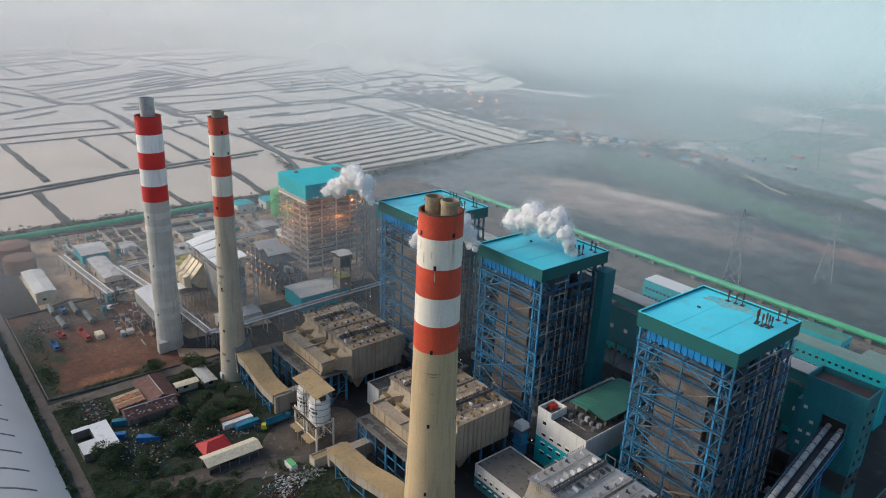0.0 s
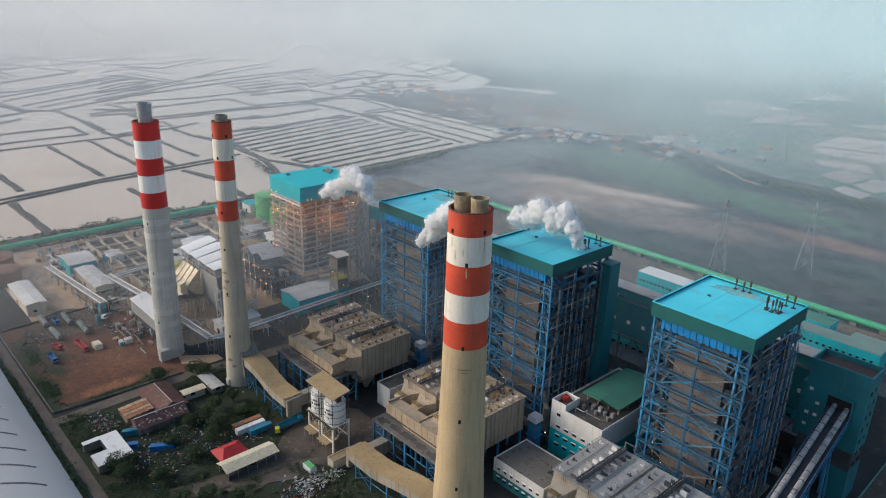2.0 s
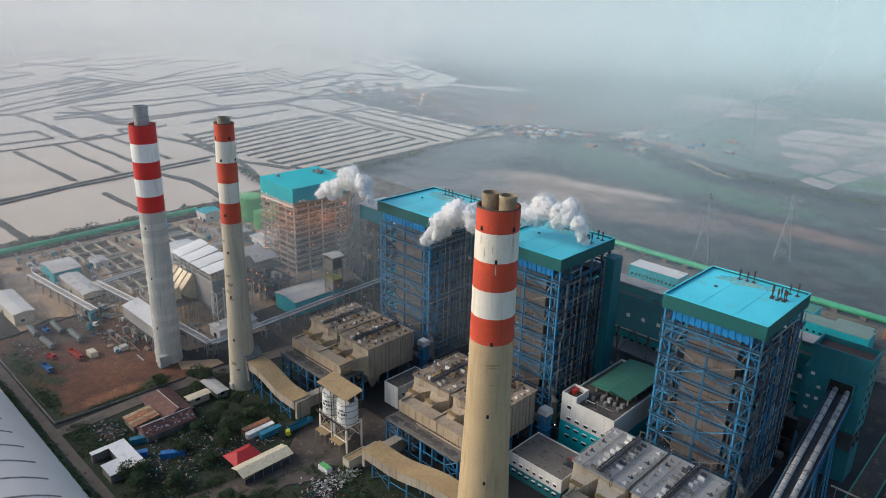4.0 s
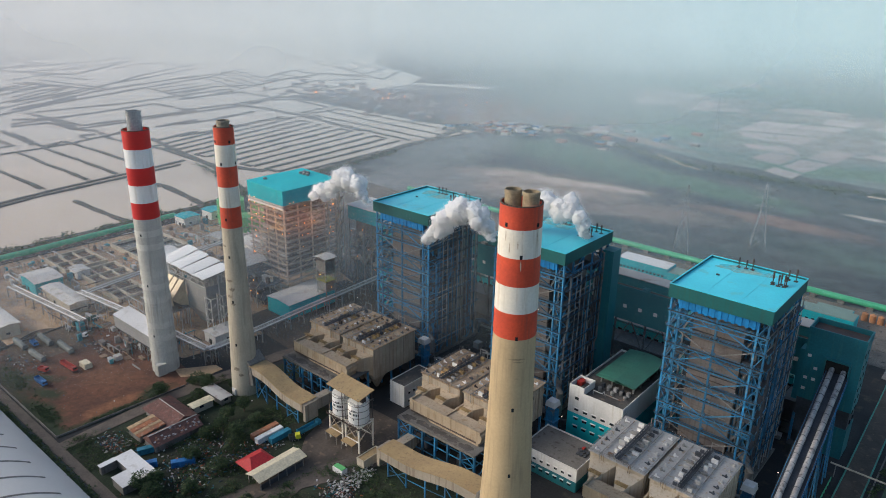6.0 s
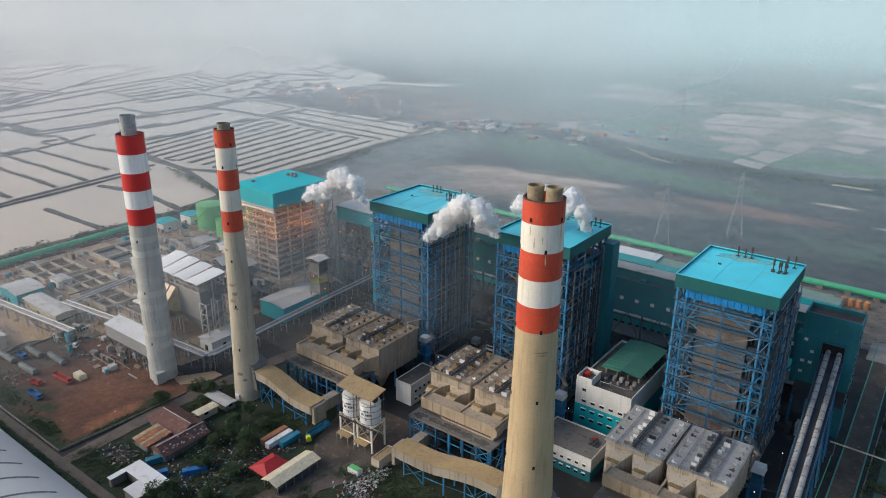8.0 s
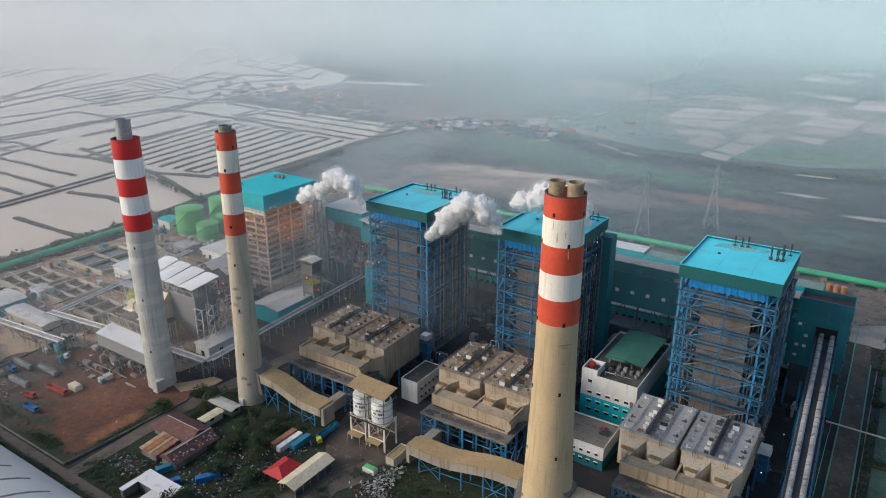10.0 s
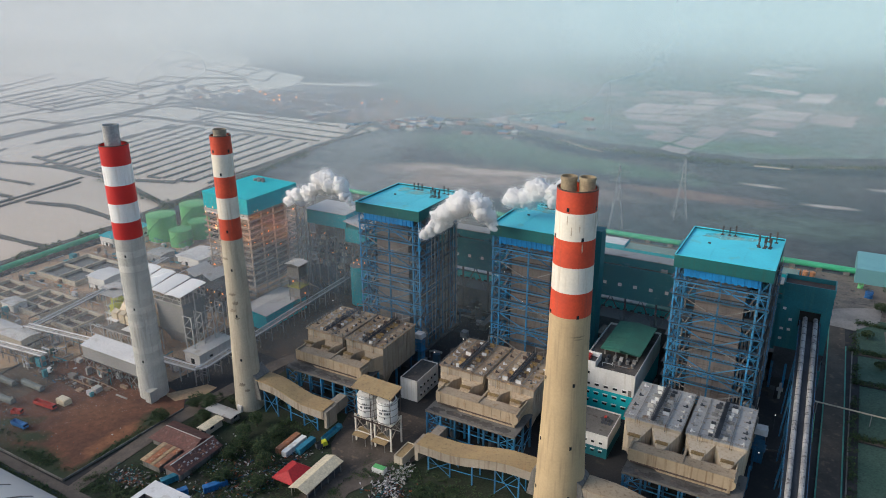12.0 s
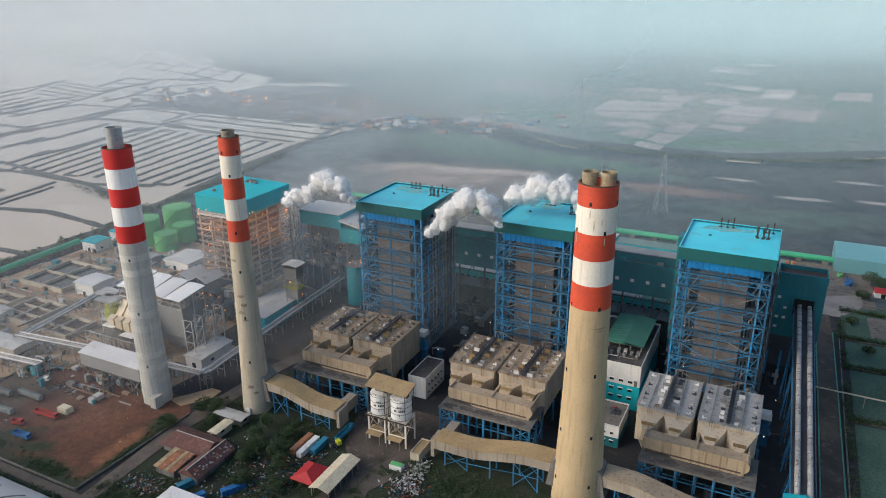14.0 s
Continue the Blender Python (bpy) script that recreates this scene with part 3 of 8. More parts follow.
# ponds beside the shore
for line, w in (
    ([(-745, -2), (-562, 3)], 7), ([(-527, -12), (-424, -10)], 7), ([(-740, 74), (-575, 77)], 6), ([(-516, 80), (-419, 82)], 7), ([(-751, 119), (-578, 119)], 6), ([(-757, 149), (-580, 150)], 6),
    ([(-758, 182), (-606, 184)], 6), ([(-736, -200), (-750, 76), (-757, 186)], 5), ([(-553, 147), (-504, 158), (-426, 148)], 8), ([(-560, -100), (-425, -92)], 6),
):
    dyke(dk, line, w)
# the oldest ponds towards the south-west
for line, w in (
    ([(-1218, 71), (-1174, 93), (-1008, 113), (-986, 141), (-1015, 188), (-1104, 333)], 8), ([(-1153, 61), (-1074, 97), (-1000, 109)], 8), ([(-1048, 44), (-998, 61)], 6),
    ([(-943, 27), (-967, 64), (-996, 118)], 9), ([(-899, 37), (-940, 93)], 6), ([(-832, 9), (-843, 62), (-847, 129), (-789, 129)], 6),
    ([(-778, 1), (-787, 80), (-789, 129)], 6), ([(-983, 148), (-892, 153), (-780, 148)], 8), ([(-1303, 85), (-1304, 119), (-1370, 204), (-1448, 310)], 16),
    ([(-1204, 109), (-1212, 153), (-1301, 296)], 5), ([(-1148, 101), (-1255, 256), (-1339, 376)], 5),
):
    dyke(dk, line, w)
for line, w in (
    ([(-1114, 113), (-1215, 251), (-1291, 370)], 5), ([(-1053, 123), (-1122, 224), (-1253, 389)], 5), ([(-1026, 138), (-1174, 360)], 5),
    ([(-1557, 126), (-1642, 247), (-1512, 283), (-1463, 322)], 6), ([(-1544, 173), (-1388, 179)], 6), ([(-1497, 116), (-1357, 132)], 6),
    ([(-1578, 187), (-1413, 200)], 6), ([(-1689, 147), (-1740, 309)], 7), ([(-1818, 286), (-1459, 467)], 7),
    ([(-1302, 293), (-1347, 353), (-1253, 389)], 6), ([(-955, 232), (-884, 224), (-823, 228)], 7),
):
    dyke(dk, line, w)
# large ponds and the double bank road
for line, w in (
    ([(-1058, 225), (-1093, 292), (-1167, 399), (-1192, 462), (-1256, 650)], 9), ([(-1033, 216), (-1080, 300), (-1117, 392), (-1163, 504), (-1209, 621)], 8), ([(-1009, 239), (-1011, 285), (-1005, 368), (-1022, 467), (-1024, 507)], 7),
    ([(-1010, 227), (-936, 235), (-863, 238), (-864, 296), (-873, 386), (-886, 422)], 7), ([(-969, 193), (-942, 230), (-950, 298), (-971, 402), (-880, 403)], 7), ([(-933, 238), (-846, 227), (-846, 287), (-868, 411)], 6),
    ([(-933, 179), (-940, 227)], 7),
):
    dyke(dk, line, w)
for line, w in (
    ([(-916, 173), (-913, 218), (-844, 220), (-818, 236), (-772, 231), (-771, 207), (-796, 207), (-794, 225)], 6), ([(-773, 229), (-792, 270)], 7), ([(-787, 303), (-800, 369)], 8),
    ([(-873, 157), (-768, 151), (-757, 175), (-773, 229)], 6), ([(-763, 226), (-710, 228)], 6), ([(-762, 152), (-776, 179), (-758, 182)], 8),
    ([(-705, 255), (-722, 321)], 9), ([(-1184, 271), (-1235, 329), (-1249, 384)], 5), ([(-1129, 251), (-1175, 325), (-1244, 382)], 5),
    ([(-1141, 272), (-1205, 394)], 5), ([(-1129, 312), (-1196, 403)], 4), ([(-1365, 338), (-1361, 362), (-1190, 410)], 7),
):
    dyke(dk, line, w)
for line, w in (
    ([(-1390, 393), (-1190, 427)], 6), ([(-1423, 359), (-1464, 426), (-1335, 460)], 5), ([(-1263, 300), (-1309, 377)], 5),
    ([(-1493, 419), (-1436, 480), (-1531, 591), (-1616, 686)], 10), ([(-1213, 421), (-1282, 508), (-1344, 579), (-1471, 782)], 7), ([(-1251, 478), (-1286, 548), (-1384, 724)], 5),
    ([(-1484, 585), (-1547, 665), (-1536, 743), (-1464, 725)], 6), ([(-1642, 439), (-1649, 519), (-1672, 623), (-1728, 784)], 8), ([(-1765, 484), (-1846, 646), (-1834, 787)], 8),
    ([(-1551, 405), (-1539, 525), (-1612, 657)], 7), ([(-1153, 484), (-990, 469)], 5), ([(-1130, 490), (-1150, 585)], 4),
):
    dyke(dk, line, w)
for line, w in (
    ([(-1090, 478), (-1103, 555)], 4), ([(-1058, 471), (-1069, 535)], 4),
):
    dyke(dk, line, w)
# ponds before the village
for line, w in (
    ([(-985, 452), (-993, 513), (-993, 572)], 7), ([(-993, 572), (-914, 578)], 7), ([(-885, 403), (-884, 450), (-883, 496), (-902, 573)], 8),
    ([(-858, 377), (-860, 428), (-861, 478), (-896, 580), (-874, 634)], 8), ([(-875, 485), (-824, 497), (-750, 496), (-712, 500), (-641, 484), (-577, 480)], 12), ([(-784, 334), (-783, 376), (-803, 468)], 8),
    ([(-710, 290), (-714, 346), (-730, 428), (-721, 480)], 9), ([(-863, 497), (-881, 550), (-865, 587), (-808, 580), (-760, 574), (-745, 513)], 6), ([(-1029, 492), (-1039, 584), (-1013, 575), (-995, 510)], 5),
):
    dyke(dk, line, w)
for line, w in (
    ([(-1017, 471), (-1019, 486), (-1051, 502), (-1082, 577), (-1069, 629)], 5), ([(-1101, 520), (-1121, 595)], 5), ([(-1064, 499), (-1088, 589)], 5),
    ([(-1027, 596), (-1093, 753), (-1085, 810)], 7), ([(-979, 610), (-993, 689), (-944, 702), (-905, 687)], 6), ([(-996, 686), (-1031, 775), (-984, 870)], 6),
    ([(-929, 680), (-940, 827)], 6), ([(-1184, 634), (-1025, 599)], 5), ([(-1203, 660), (-1046, 634)], 5),
    ([(-1234, 698), (-1045, 654)], 5), ([(-1253, 729), (-1070, 690)], 5), ([(-1275, 758), (-1121, 723), (-1106, 740)], 5),
    ([(-1236, 600), (-1255, 676), (-1299, 789)], 7),
):
    dyke(dk, line, w)
for line, w in (
    ([(-1197, 577), (-1207, 632), (-1281, 752)], 6), ([(-1147, 743), (-1208, 859), (-1138, 854), (-1032, 916)], 8), ([(-1172, 790), (-1100, 793), (-1121, 872), (-1008, 892)], 7),
    ([(-1087, 693), (-1105, 837)], 6), ([(-905, 587), (-943, 648), (-827, 620), (-776, 612), (-712, 609)], 12), ([(-896, 628), (-887, 654), (-799, 633), (-732, 629)], 9),
):
    dyke(dk, line, w)
# long strips beside the river
for line, w in (
    ([(-734, 574), (-472, 563)], 5), ([(-723, 547), (-479, 530)], 5), ([(-721, 513), (-474, 501)], 5),
    ([(-730, 493), (-490, 477)], 6), ([(-472, 506), (-469, 557)], 5), ([(-730, 493), (-734, 574)], 6),
):
    dyke(dk, line, w)
# wide ponds beyond the village
fr = random.Random(12)
for i in range(13):
    x, y = -905 - 92 * i, 800 + 34 * i
    for k in range(6):
        dx, dy = -48 + fr.uniform(-8, 8), 88 + fr.uniform(-10, 10)
        if fr.random() < 0.85 and (k > 0 or i > 4):
            dyke(dk, [(x, y), (x + dx, y + dy)], 7)
        if fr.random() < 0.8:
            dyke(dk, [(x + dx, y + dy), (x + dx - 92, y + dy + 30)], 7)
        x, y = x + dx, y + dy
# the farthest ponds: broken banks that fade into the haze
random.seed(5)
for i in range(12):
    x0, y0, y1 = -1480 - 96 * i, 60 + random.uniform(-40, 60), 520 + 60 * i
    y = y0
    while y < y1:
        d = random.uniform(110, 260)
        lean = 0.5 + 0.15 * noise.noise((i * .7, y * .002, 0))
        dyke(dk, [(x0 - lean * (y - y0), y), (x0 - lean * (y + d - y0), y + d * .92)], random.uniform(6, 12))
        if random.random() < .7:
            dyke(dk, [(x0 - lean * (y + d - y0), y + d), (x0 - lean * (y + d - y0) - 96 + random.uniform(-10, 10), y + d - random.uniform(10, 50))], 7)
        y += d
dyke(dk, [(-424, -200), (-424, 140), (-436, 200), (-455, 330), (-470, 420), (-480, 520), (-502, 600)], 14, 0.8)
single("dykes", dk, DYKE, "low dark mud dykes between fish ponds", "dyke", "stuff")

PLOTRND = random.Random(8)


def plot(ring):
    """A shallow flooded plot with frayed edges, cut into a few panels by low banks."""
    c = [Vector((x, y, 0)) for x, y in ring]
    if len(c) > 4:
        c = [c[0], c[1], c[2], c[-1]]
    if len(c) < 4:
        c.append(c[2].lerp(c[0], 0.5))
    nu, nv = (max(1, round((c[b] - c[a]).length / 62)) for a, b in ((0, 1), (1, 2)))
    for i in range(nu):
        for j in range(nv):
            if PLOTRND.random() < 0.06:
                continue
            cell = []
            for u, v in ((i + .03, j + .03), (i + .97, j + .03), (i + .97, j + .97), (i + .03, j + .97)):
                cell.append(c[0].lerp(c[1], u / nu).lerp(c[3].lerp(c[2], u / nu), v / nv))
            out = []
            for p, q in zip(cell, cell[1:] + cell[:1]):
                for k in range(5):
                    w = p.lerp(q, k / 5)
                    w += Vector((noise.noise(w * .05), noise.noise(w * .05 + Vector((7, 0, 0))), 0)) * 2.5
                    out.append((w.x, w.y))
            sheet("pale_plot", out, 0.20 + 0.02 * PLOTRND.random(), PALEPLOT, "pale flooded paddy plot between low banks", "field")


# pale flooded plots beyond the river, each a field of its own
for ring in (
    [(-509, 1121), (-488, 1213), (-363, 1144), (-471, 1055)], [(-467, 1040), (-395, 1092), (-376, 1010), (-434, 981)], [(-363, 956), (-364, 1099), (-271, 1086), (-265, 1027)],
    [(-459, 1379), (-395, 1449), (-348, 1372), (-425, 1299)], [(-263, 1066), (-211, 1132), (-133, 1130), (-131, 1064)], [(-223, 853), (-222, 957), (-101, 985), (-115, 885)],
    [(-218, 844), (-119, 875), (-124, 804), (-196, 808)], [(-184, 765), (-128, 784), (-103, 735), (-170, 740)], [(-148, 684), (-139, 737), (-102, 727), (-108, 666)],
    [(-106, 665), (-99, 720), (-65, 714), (-78, 646)], [(-114, 627), (-111, 657), (-77, 642), (-79, 612)], [(-98, 729), (-88, 808), (-58, 801), (-64, 715)],
    [(-118, 1228), (-103, 1263), (-2, 1210), (-7, 1154)], [(-3, 1086), (3, 1197), (56, 1208), (43, 1082)], [(-87, 992), (-54, 1088), (-18, 1065), (-29, 967)],
    [(-56, 894), (-34, 982), (28, 979), (19, 886)], [(24, 889), (32, 970), (87, 971), (81, 871)], [(-47, 829), (-37, 893), (19, 877), (12, 832)],
    [(-52, 786), (-44, 807), (1, 804), (-5, 760)], [(104, 1106), (113, 1199), (169, 1212), (163, 1105)], [(-379, 726), (-364, 771), (-344, 718), (-351, 676)],
    [(-126, 1444), (-119, 1569), (-21, 1495), (-36, 1402)], [(-93, 1675), (-35, 1703), (7, 1591), (-61, 1583)], [(-148, 987), (-152, 1053), (-98, 1052), (-100, 992)],
    [(-809, 939), (-791, 980), (-708, 951), (-735, 909)],
):
    plot(ring)
# mist that thickens with distance: thin veils added round the plant; the far three glow with painted haze, the last one
# closing the view
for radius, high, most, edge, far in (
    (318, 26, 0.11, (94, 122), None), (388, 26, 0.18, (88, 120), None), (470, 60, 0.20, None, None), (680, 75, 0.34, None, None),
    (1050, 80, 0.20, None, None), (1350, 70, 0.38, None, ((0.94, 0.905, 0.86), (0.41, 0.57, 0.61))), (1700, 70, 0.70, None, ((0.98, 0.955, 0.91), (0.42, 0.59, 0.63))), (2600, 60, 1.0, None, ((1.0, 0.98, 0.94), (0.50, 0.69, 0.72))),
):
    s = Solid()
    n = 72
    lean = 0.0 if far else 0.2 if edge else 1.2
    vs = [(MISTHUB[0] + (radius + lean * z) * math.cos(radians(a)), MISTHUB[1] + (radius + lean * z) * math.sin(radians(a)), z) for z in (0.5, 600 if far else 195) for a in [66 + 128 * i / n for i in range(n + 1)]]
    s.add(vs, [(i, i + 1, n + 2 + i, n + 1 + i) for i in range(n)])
    single("backdrop", s, mist_material("mist", ((1.0, 0.97, 0.93), (0.78, 0.96, 1.0)), high, most, edge, far), "added sheet of pale haze, the far ones glowing with painted haze", "haze", "structure", smooth=True)


# ---- chimneys ----
SOOTYRIM = surface("sooty_rim", (0.13, 0.08, 0.06), (0.08, 0.06, 0.05), 3, 0.9)


def chimney(x, y, base, flare, top, height, cuts, paints, concrete, flues, label):
    t = thing("chimney", label, "chimney", x, y, group="striped chimneys")

    def radius(z):
        k = z / height
        return top + (base - top) * (1 - k) * 0.35 + (base - top) * 0.65 * max(0.0, 1 - k / flare) ** 1.6

    zs = [0.1] + [height * i / 14 for i in range(1, 15) if height * i / 14 < cuts[-1] - 1] + [cuts[-1]]
    part("shaft", Solid().ring([(radius(z), z) for z in zs], 48), concrete, t, smooth=True)
    for i, (z1, z0) in enumerate(zip(cuts, cuts[1:])):
        b = Solid()
        if i == 0:
            b.ring([(radius(z0), z0), (radius(z1), z1), (radius(z1) - 0.5, z1), (radius(z1) - 0.5, z1 - 3), (0.1, z1 - 3)], 48, close=False)
        else:
            b.ring([(radius(z0) + 0.02, z0), (radius(z1) + 0.02, z1)], 48)
        part("band", b, paints[i % 2], t, "red painted ring" if i % 2 == 0 else "white painted ring", smooth=True)
    part("rim", Solid().ring([(radius(height) + 0.06, height - 0.18), (radius(height) + 0.06, height + 0.1), (radius(height) - 0.5, height + 0.1), (radius(height) - 0.5, height - 0.3)], 48, close=False), SOOTYRIM, t, "sooty rim", smooth=True)
    for fx, fy, fr, fh in flues:
        f = Solid().ring([(fr, height - 3.2), (fr, height + fh), (fr - 0.25, height + fh), (fr - 0.25, height - 2)], 28, fx, fy, close=False)
        pf = part("flue", f, flues_paint, t, "steel flue pipe with open top", smooth=True)
        part("collar", Solid().ring([(fr + 0.15, height + fh - 0.9), (fr + 0.15, height + fh - 0.1), (fr, height + fh - 0.1)], 28, fx, fy, close=False), flues_paint, pf, smooth=True)
    return t, radius


def openings(t, radius, spots, w=0.8, h=1.25):
    """Small dark hatches with frames on a shaft: (angle in degrees, height)."""
    for a, z in spots:
        r = radius(z)
        o = part("hatch", Solid().box(-w / 2, w / 2, -0.25, 0.12, -h / 2, h / 2), GLASS, t, "dark inspection hatch")
        o.matrix_basis = pose(r * math.cos(radians(a)), r * math.sin(radians(a)), z, 0, 0, a - 90)


SOOT = surface("soot_stain", (0.20, 0.17, 0.13), (0.30, 0.25, 0.19), 2, 0.9)
STREAKED = surface("faint_grey_stain", (0.30, 0.235, 0.145), (0.38, 0.29, 0.175), 2, 0.9)
RUNOFF = surface("run_off_stain", (0.50, 0.42, 0.32), (0.58, 0.49, 0.38), 2, 0.9)


def soot_mark(t, radius, angle, z, w, h, paint=SOOT):
    """A thin ragged dark stain that clings to a shaft."""
    s, n = Solid(), 14
    up, dn = [], []
    for i in range(n + 1):
        u = i / n * 2 - 1
        a = radians(angle) + u * w / 2 / radius(z)
        e = (1 - u * u) ** 0.5 * h / 2
        k = noise.noise((u * 3, z, angle)) * h * .5
        for row, zz in ((up, z + e + k), (dn, z - e + k * .6)):
            r = radius(zz) + 0.05
            row.append((r * math.cos(a), r * math.sin(a), zz))
    s.add(up + dn, [(i, i + 1, n + 2 + i, n + 1 + i) for i in range(n)])
    part("soot_mark", s, paint, t, "dark ragged soot stain")


flues_paint = surface("sooty_flue_steel", (0.40, 0.32, 0.21), (0.30, 0.24, 0.16), 4, 0.6, 0.2)
t, rad = chimney(0, 0, 9.4, 0.62, 6.3, 121.5, (121.5, 114.6, 105.9, 97.1, 88.5, 80.0), (ORANGE, CREAMPAINT), CONC_WARM,
                 ((-2.75, -0.6, 2.45, 3.4), (2.75, 0.6, 2.45, 3.4)), "tall tapered concrete chimney with red and white rings and two flues")
openings(t, rad, [(a, 115.8) for a in (-95, -5, 175)] + [(a, z) for z in (106.5, 80.5, 56, 32, 12) for a in (-50, -140, 40)])
for a, z, h in ((-95, 112.4, 5.0), (-5, 112.2, 5.5), (-50, 103.6, 4.5), (-140, 103.4, 5.0), (-60, 110, 3.6), (-82, 109, 5.2)):
    soot_mark(t, rad, a, z, 0.4, h * 0.6, RUNOFF)
for a, z, w, h in ((-45, 73.5, 5.5, 0.5), (-42, 72.6, 3.5, 0.4), (-45, 67, 1.6, 0.3)):
    soot_mark(t, rad, a, z, w, h, STREAKED)
flues_paint = surface("stained_flue_steel", (0.30, 0.26, 0.20), (0.20, 0.18, 0.15), 4, 0.6, 0.2)
t, rad = chimney(-147.6, -2, 6.5, 0.62, 4.1, 124.2, (124.2, 116.9, 107.8, 99.1, 90.2, 81.1), (ORANGE, CREAMPAINT), CONC, ((0, 0, 2.6, 2.4),),
                 "slender tapered concrete chimney with red and white rings")
openings(t, rad, [(a, 118.2) for a in (-95, -5, 175)] + [(a, 109) for a in (-62, -152, 28)] + [(-62, z) for z in (85, 68, 47, 26)], 0.75, 1.2)
for a, z, w, h in ((-75, 57, 3.4, 1.2), (-62, 53, 2.6, 1.6), (-80, 49.5, 3.0, 1.4), (-60, 46, 2.2, 1.0), (-70, 14, 3.2, 1.6), (-50, 11, 2.4, 1.2), (-95, 73, 3.0, 1.0)):
    soot_mark(t, rad, a, z, w, h)
part("door", Solid().box(-1.3, 1.3, -6.9, -6.0, 0.1, 3.4), WHITE, t, "white entrance porch")
flues_paint = surface("grey_flue_steel", (0.36, 0.37, 0.38), (0.30, 0.31, 0.32), 6, 0.5, 0.3)
t, rad = chimney(-194.3, -16.3, 6.4, 0.3, 5.8, 118.6, (118.6, 110.3, 102, 94.1, 86, 78.4), (RED, BANDWHITE), CONC_GREY, ((-0.8, 0.4, 3.2, 7.9),),
                 "new straight grey concrete chimney with red and white rings")
openings(t, rad, [(-62, 71), (-62, 46), (-62, 20)], 0.75, 1.1)
for k in range(11):
    z = 4 + 6.6 * k
    part("lift_ring", Solid().ring([(rad(z) + .01, z), (rad(z) + 0.09, z + .2), (rad(z) + 0.09, z + 2.4), (rad(z) + .01, z + 3.0)], 48, close=False), LIFTGREY, t, "paler poured ring", smooth=True)
part("porch", Solid().box(3.2, 6.8, -7.6, -3.0, 0.1, 6.0), CONC_GREY, t)


# ---- boiler houses ----
ROOFSTAIN = lowland_material("sandy_stain", (0.27, 0.44, 0.40), (0.07, 0.56, 0.66), (), 14.0)


def boiler(x, label, shaft=0):
    W, D, TOP = 37.4, 40.6, 77.4
    t = thing("boiler_house", label, "boiler house", x, 75.5, group="boiler houses in a row")
    # roof tray with raised rim
    part("roof", Solid().box(0.35, W - 0.35, 0.35, D - 0.35, TOP - 1.2, TOP - 0.7), CYAN, t, "bright cyan flat roof")
    for n, (a, b, c, d) in enumerate(((0, W, 0, 0.35), (0, W, D - 0.35, D), (0, 0.35, 0.35, D - 0.35), (W - 0.35, W, 0.35, D - 0.35))):
        part("fascia", Solid().box(a, b, c, d, TOP - 5.2, TOP), FASCIA, t, "deep teal roof fascia")
        e = 0.12
        part("rim", Solid().box(a - e * (n == 2), b + e * (n == 3), c - e * (n == 0), d + e * (n == 1), TOP, TOP + 0.25), CYAN, t)
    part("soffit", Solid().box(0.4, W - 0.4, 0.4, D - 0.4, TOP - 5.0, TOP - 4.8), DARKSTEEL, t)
    for k in range(2):
        part("roof_seam", Solid().box(W * (k + 1) / 3 - 0.08, W * (k + 1) / 3 + 0.08, 0.4, D - 0.4, TOP - 0.7, TOP - 0.62), CYAN, t)
    # blue louvre sheets under the roof
    for k in range(24):
        x0, dy = 4.2 + k * (W - 8.4) / 24, 0.22 * (k % 2)
        part("louvre", Solid().box(x0, x0 + (W - 8.4) / 24 - 0.02, 0.9 + dy, 2.0 + dy, 68.5 + 0.3 * (k % 2), 71.9), LOUVRE, t, "bright blue louvre sheet")
    xs, ys = (1.0, 4.6, 18.7, 32.8, 36.4), (1.6, 9.0, 17.0, 25.0, 33.0, 39.0)
    levels = [0.3, 7.5, 14.0, 20.5, 27.0, 33.5, 40.0, 46.5, 53.0, 59.5, 66.0, 72.2]
    for i, cx in enumerate(xs):
        for j, cy in enumerate(ys):
            if i in (0, 1, 3, 4) and (j < 2 or i in (0, 4)) or j in (0, 5):
                part("column", Solid().box(cx - 0.34, cx + 0.34, cy - 0.34, cy + 0.34, 0.1, 72.3), BLUE, t)
    for li, z in enumerate(levels[1:], 1):
        for y in (1.6, 9.0, 39.0):
            part("beam", Solid().beam((1, y, z), (36.4, y, z), 0.35, 0.8), BLUE, t)
        for cx in (1.0, 36.4):
            part("beam", Solid().beam((cx, 1.6, z), (cx, 39, z), 0.35, 0.8), BLUE, t)
        for cx in (4.6, 18.7, 32.8):
            part("beam", Solid().beam((cx, 1.6, z), (cx, 9, z), 0.3, 0.6), BLUE, t)
        # lattice girder and walkway across the front
        zb = levels[li - 1]
        if li % 2 == 0:
            part("girder", Solid().beam((1, 1.2, z - 1.9), (36.4, 1.2, z - 1.9), 0.28), BLUE, t)
            for k in range(12):
                xa = 1 + 35.4 * k / 12
                part("lacing", Solid().beam((xa, 1.2, z - (1.9 if k % 2 else 0)), (xa + 2.95, 1.2, z - (0 if k % 2 else 1.9)), 0.2), BLUE, t)
        if 1 < li < 11:
            pl = part("platform", Solid().box(0.4, 37.2, 0.9, 1.7 + 0.8 * (li % 3 == 0), z + 0.42, z + 0.55).box(35.2, 38.4, 2.4, 38.6, z + 0.42, z + 0.55).box(-0.9, 1.2, 2.4, 38.6, z + 0.42, z + 0.55), DARKSTEEL, t, "open grating walkway")
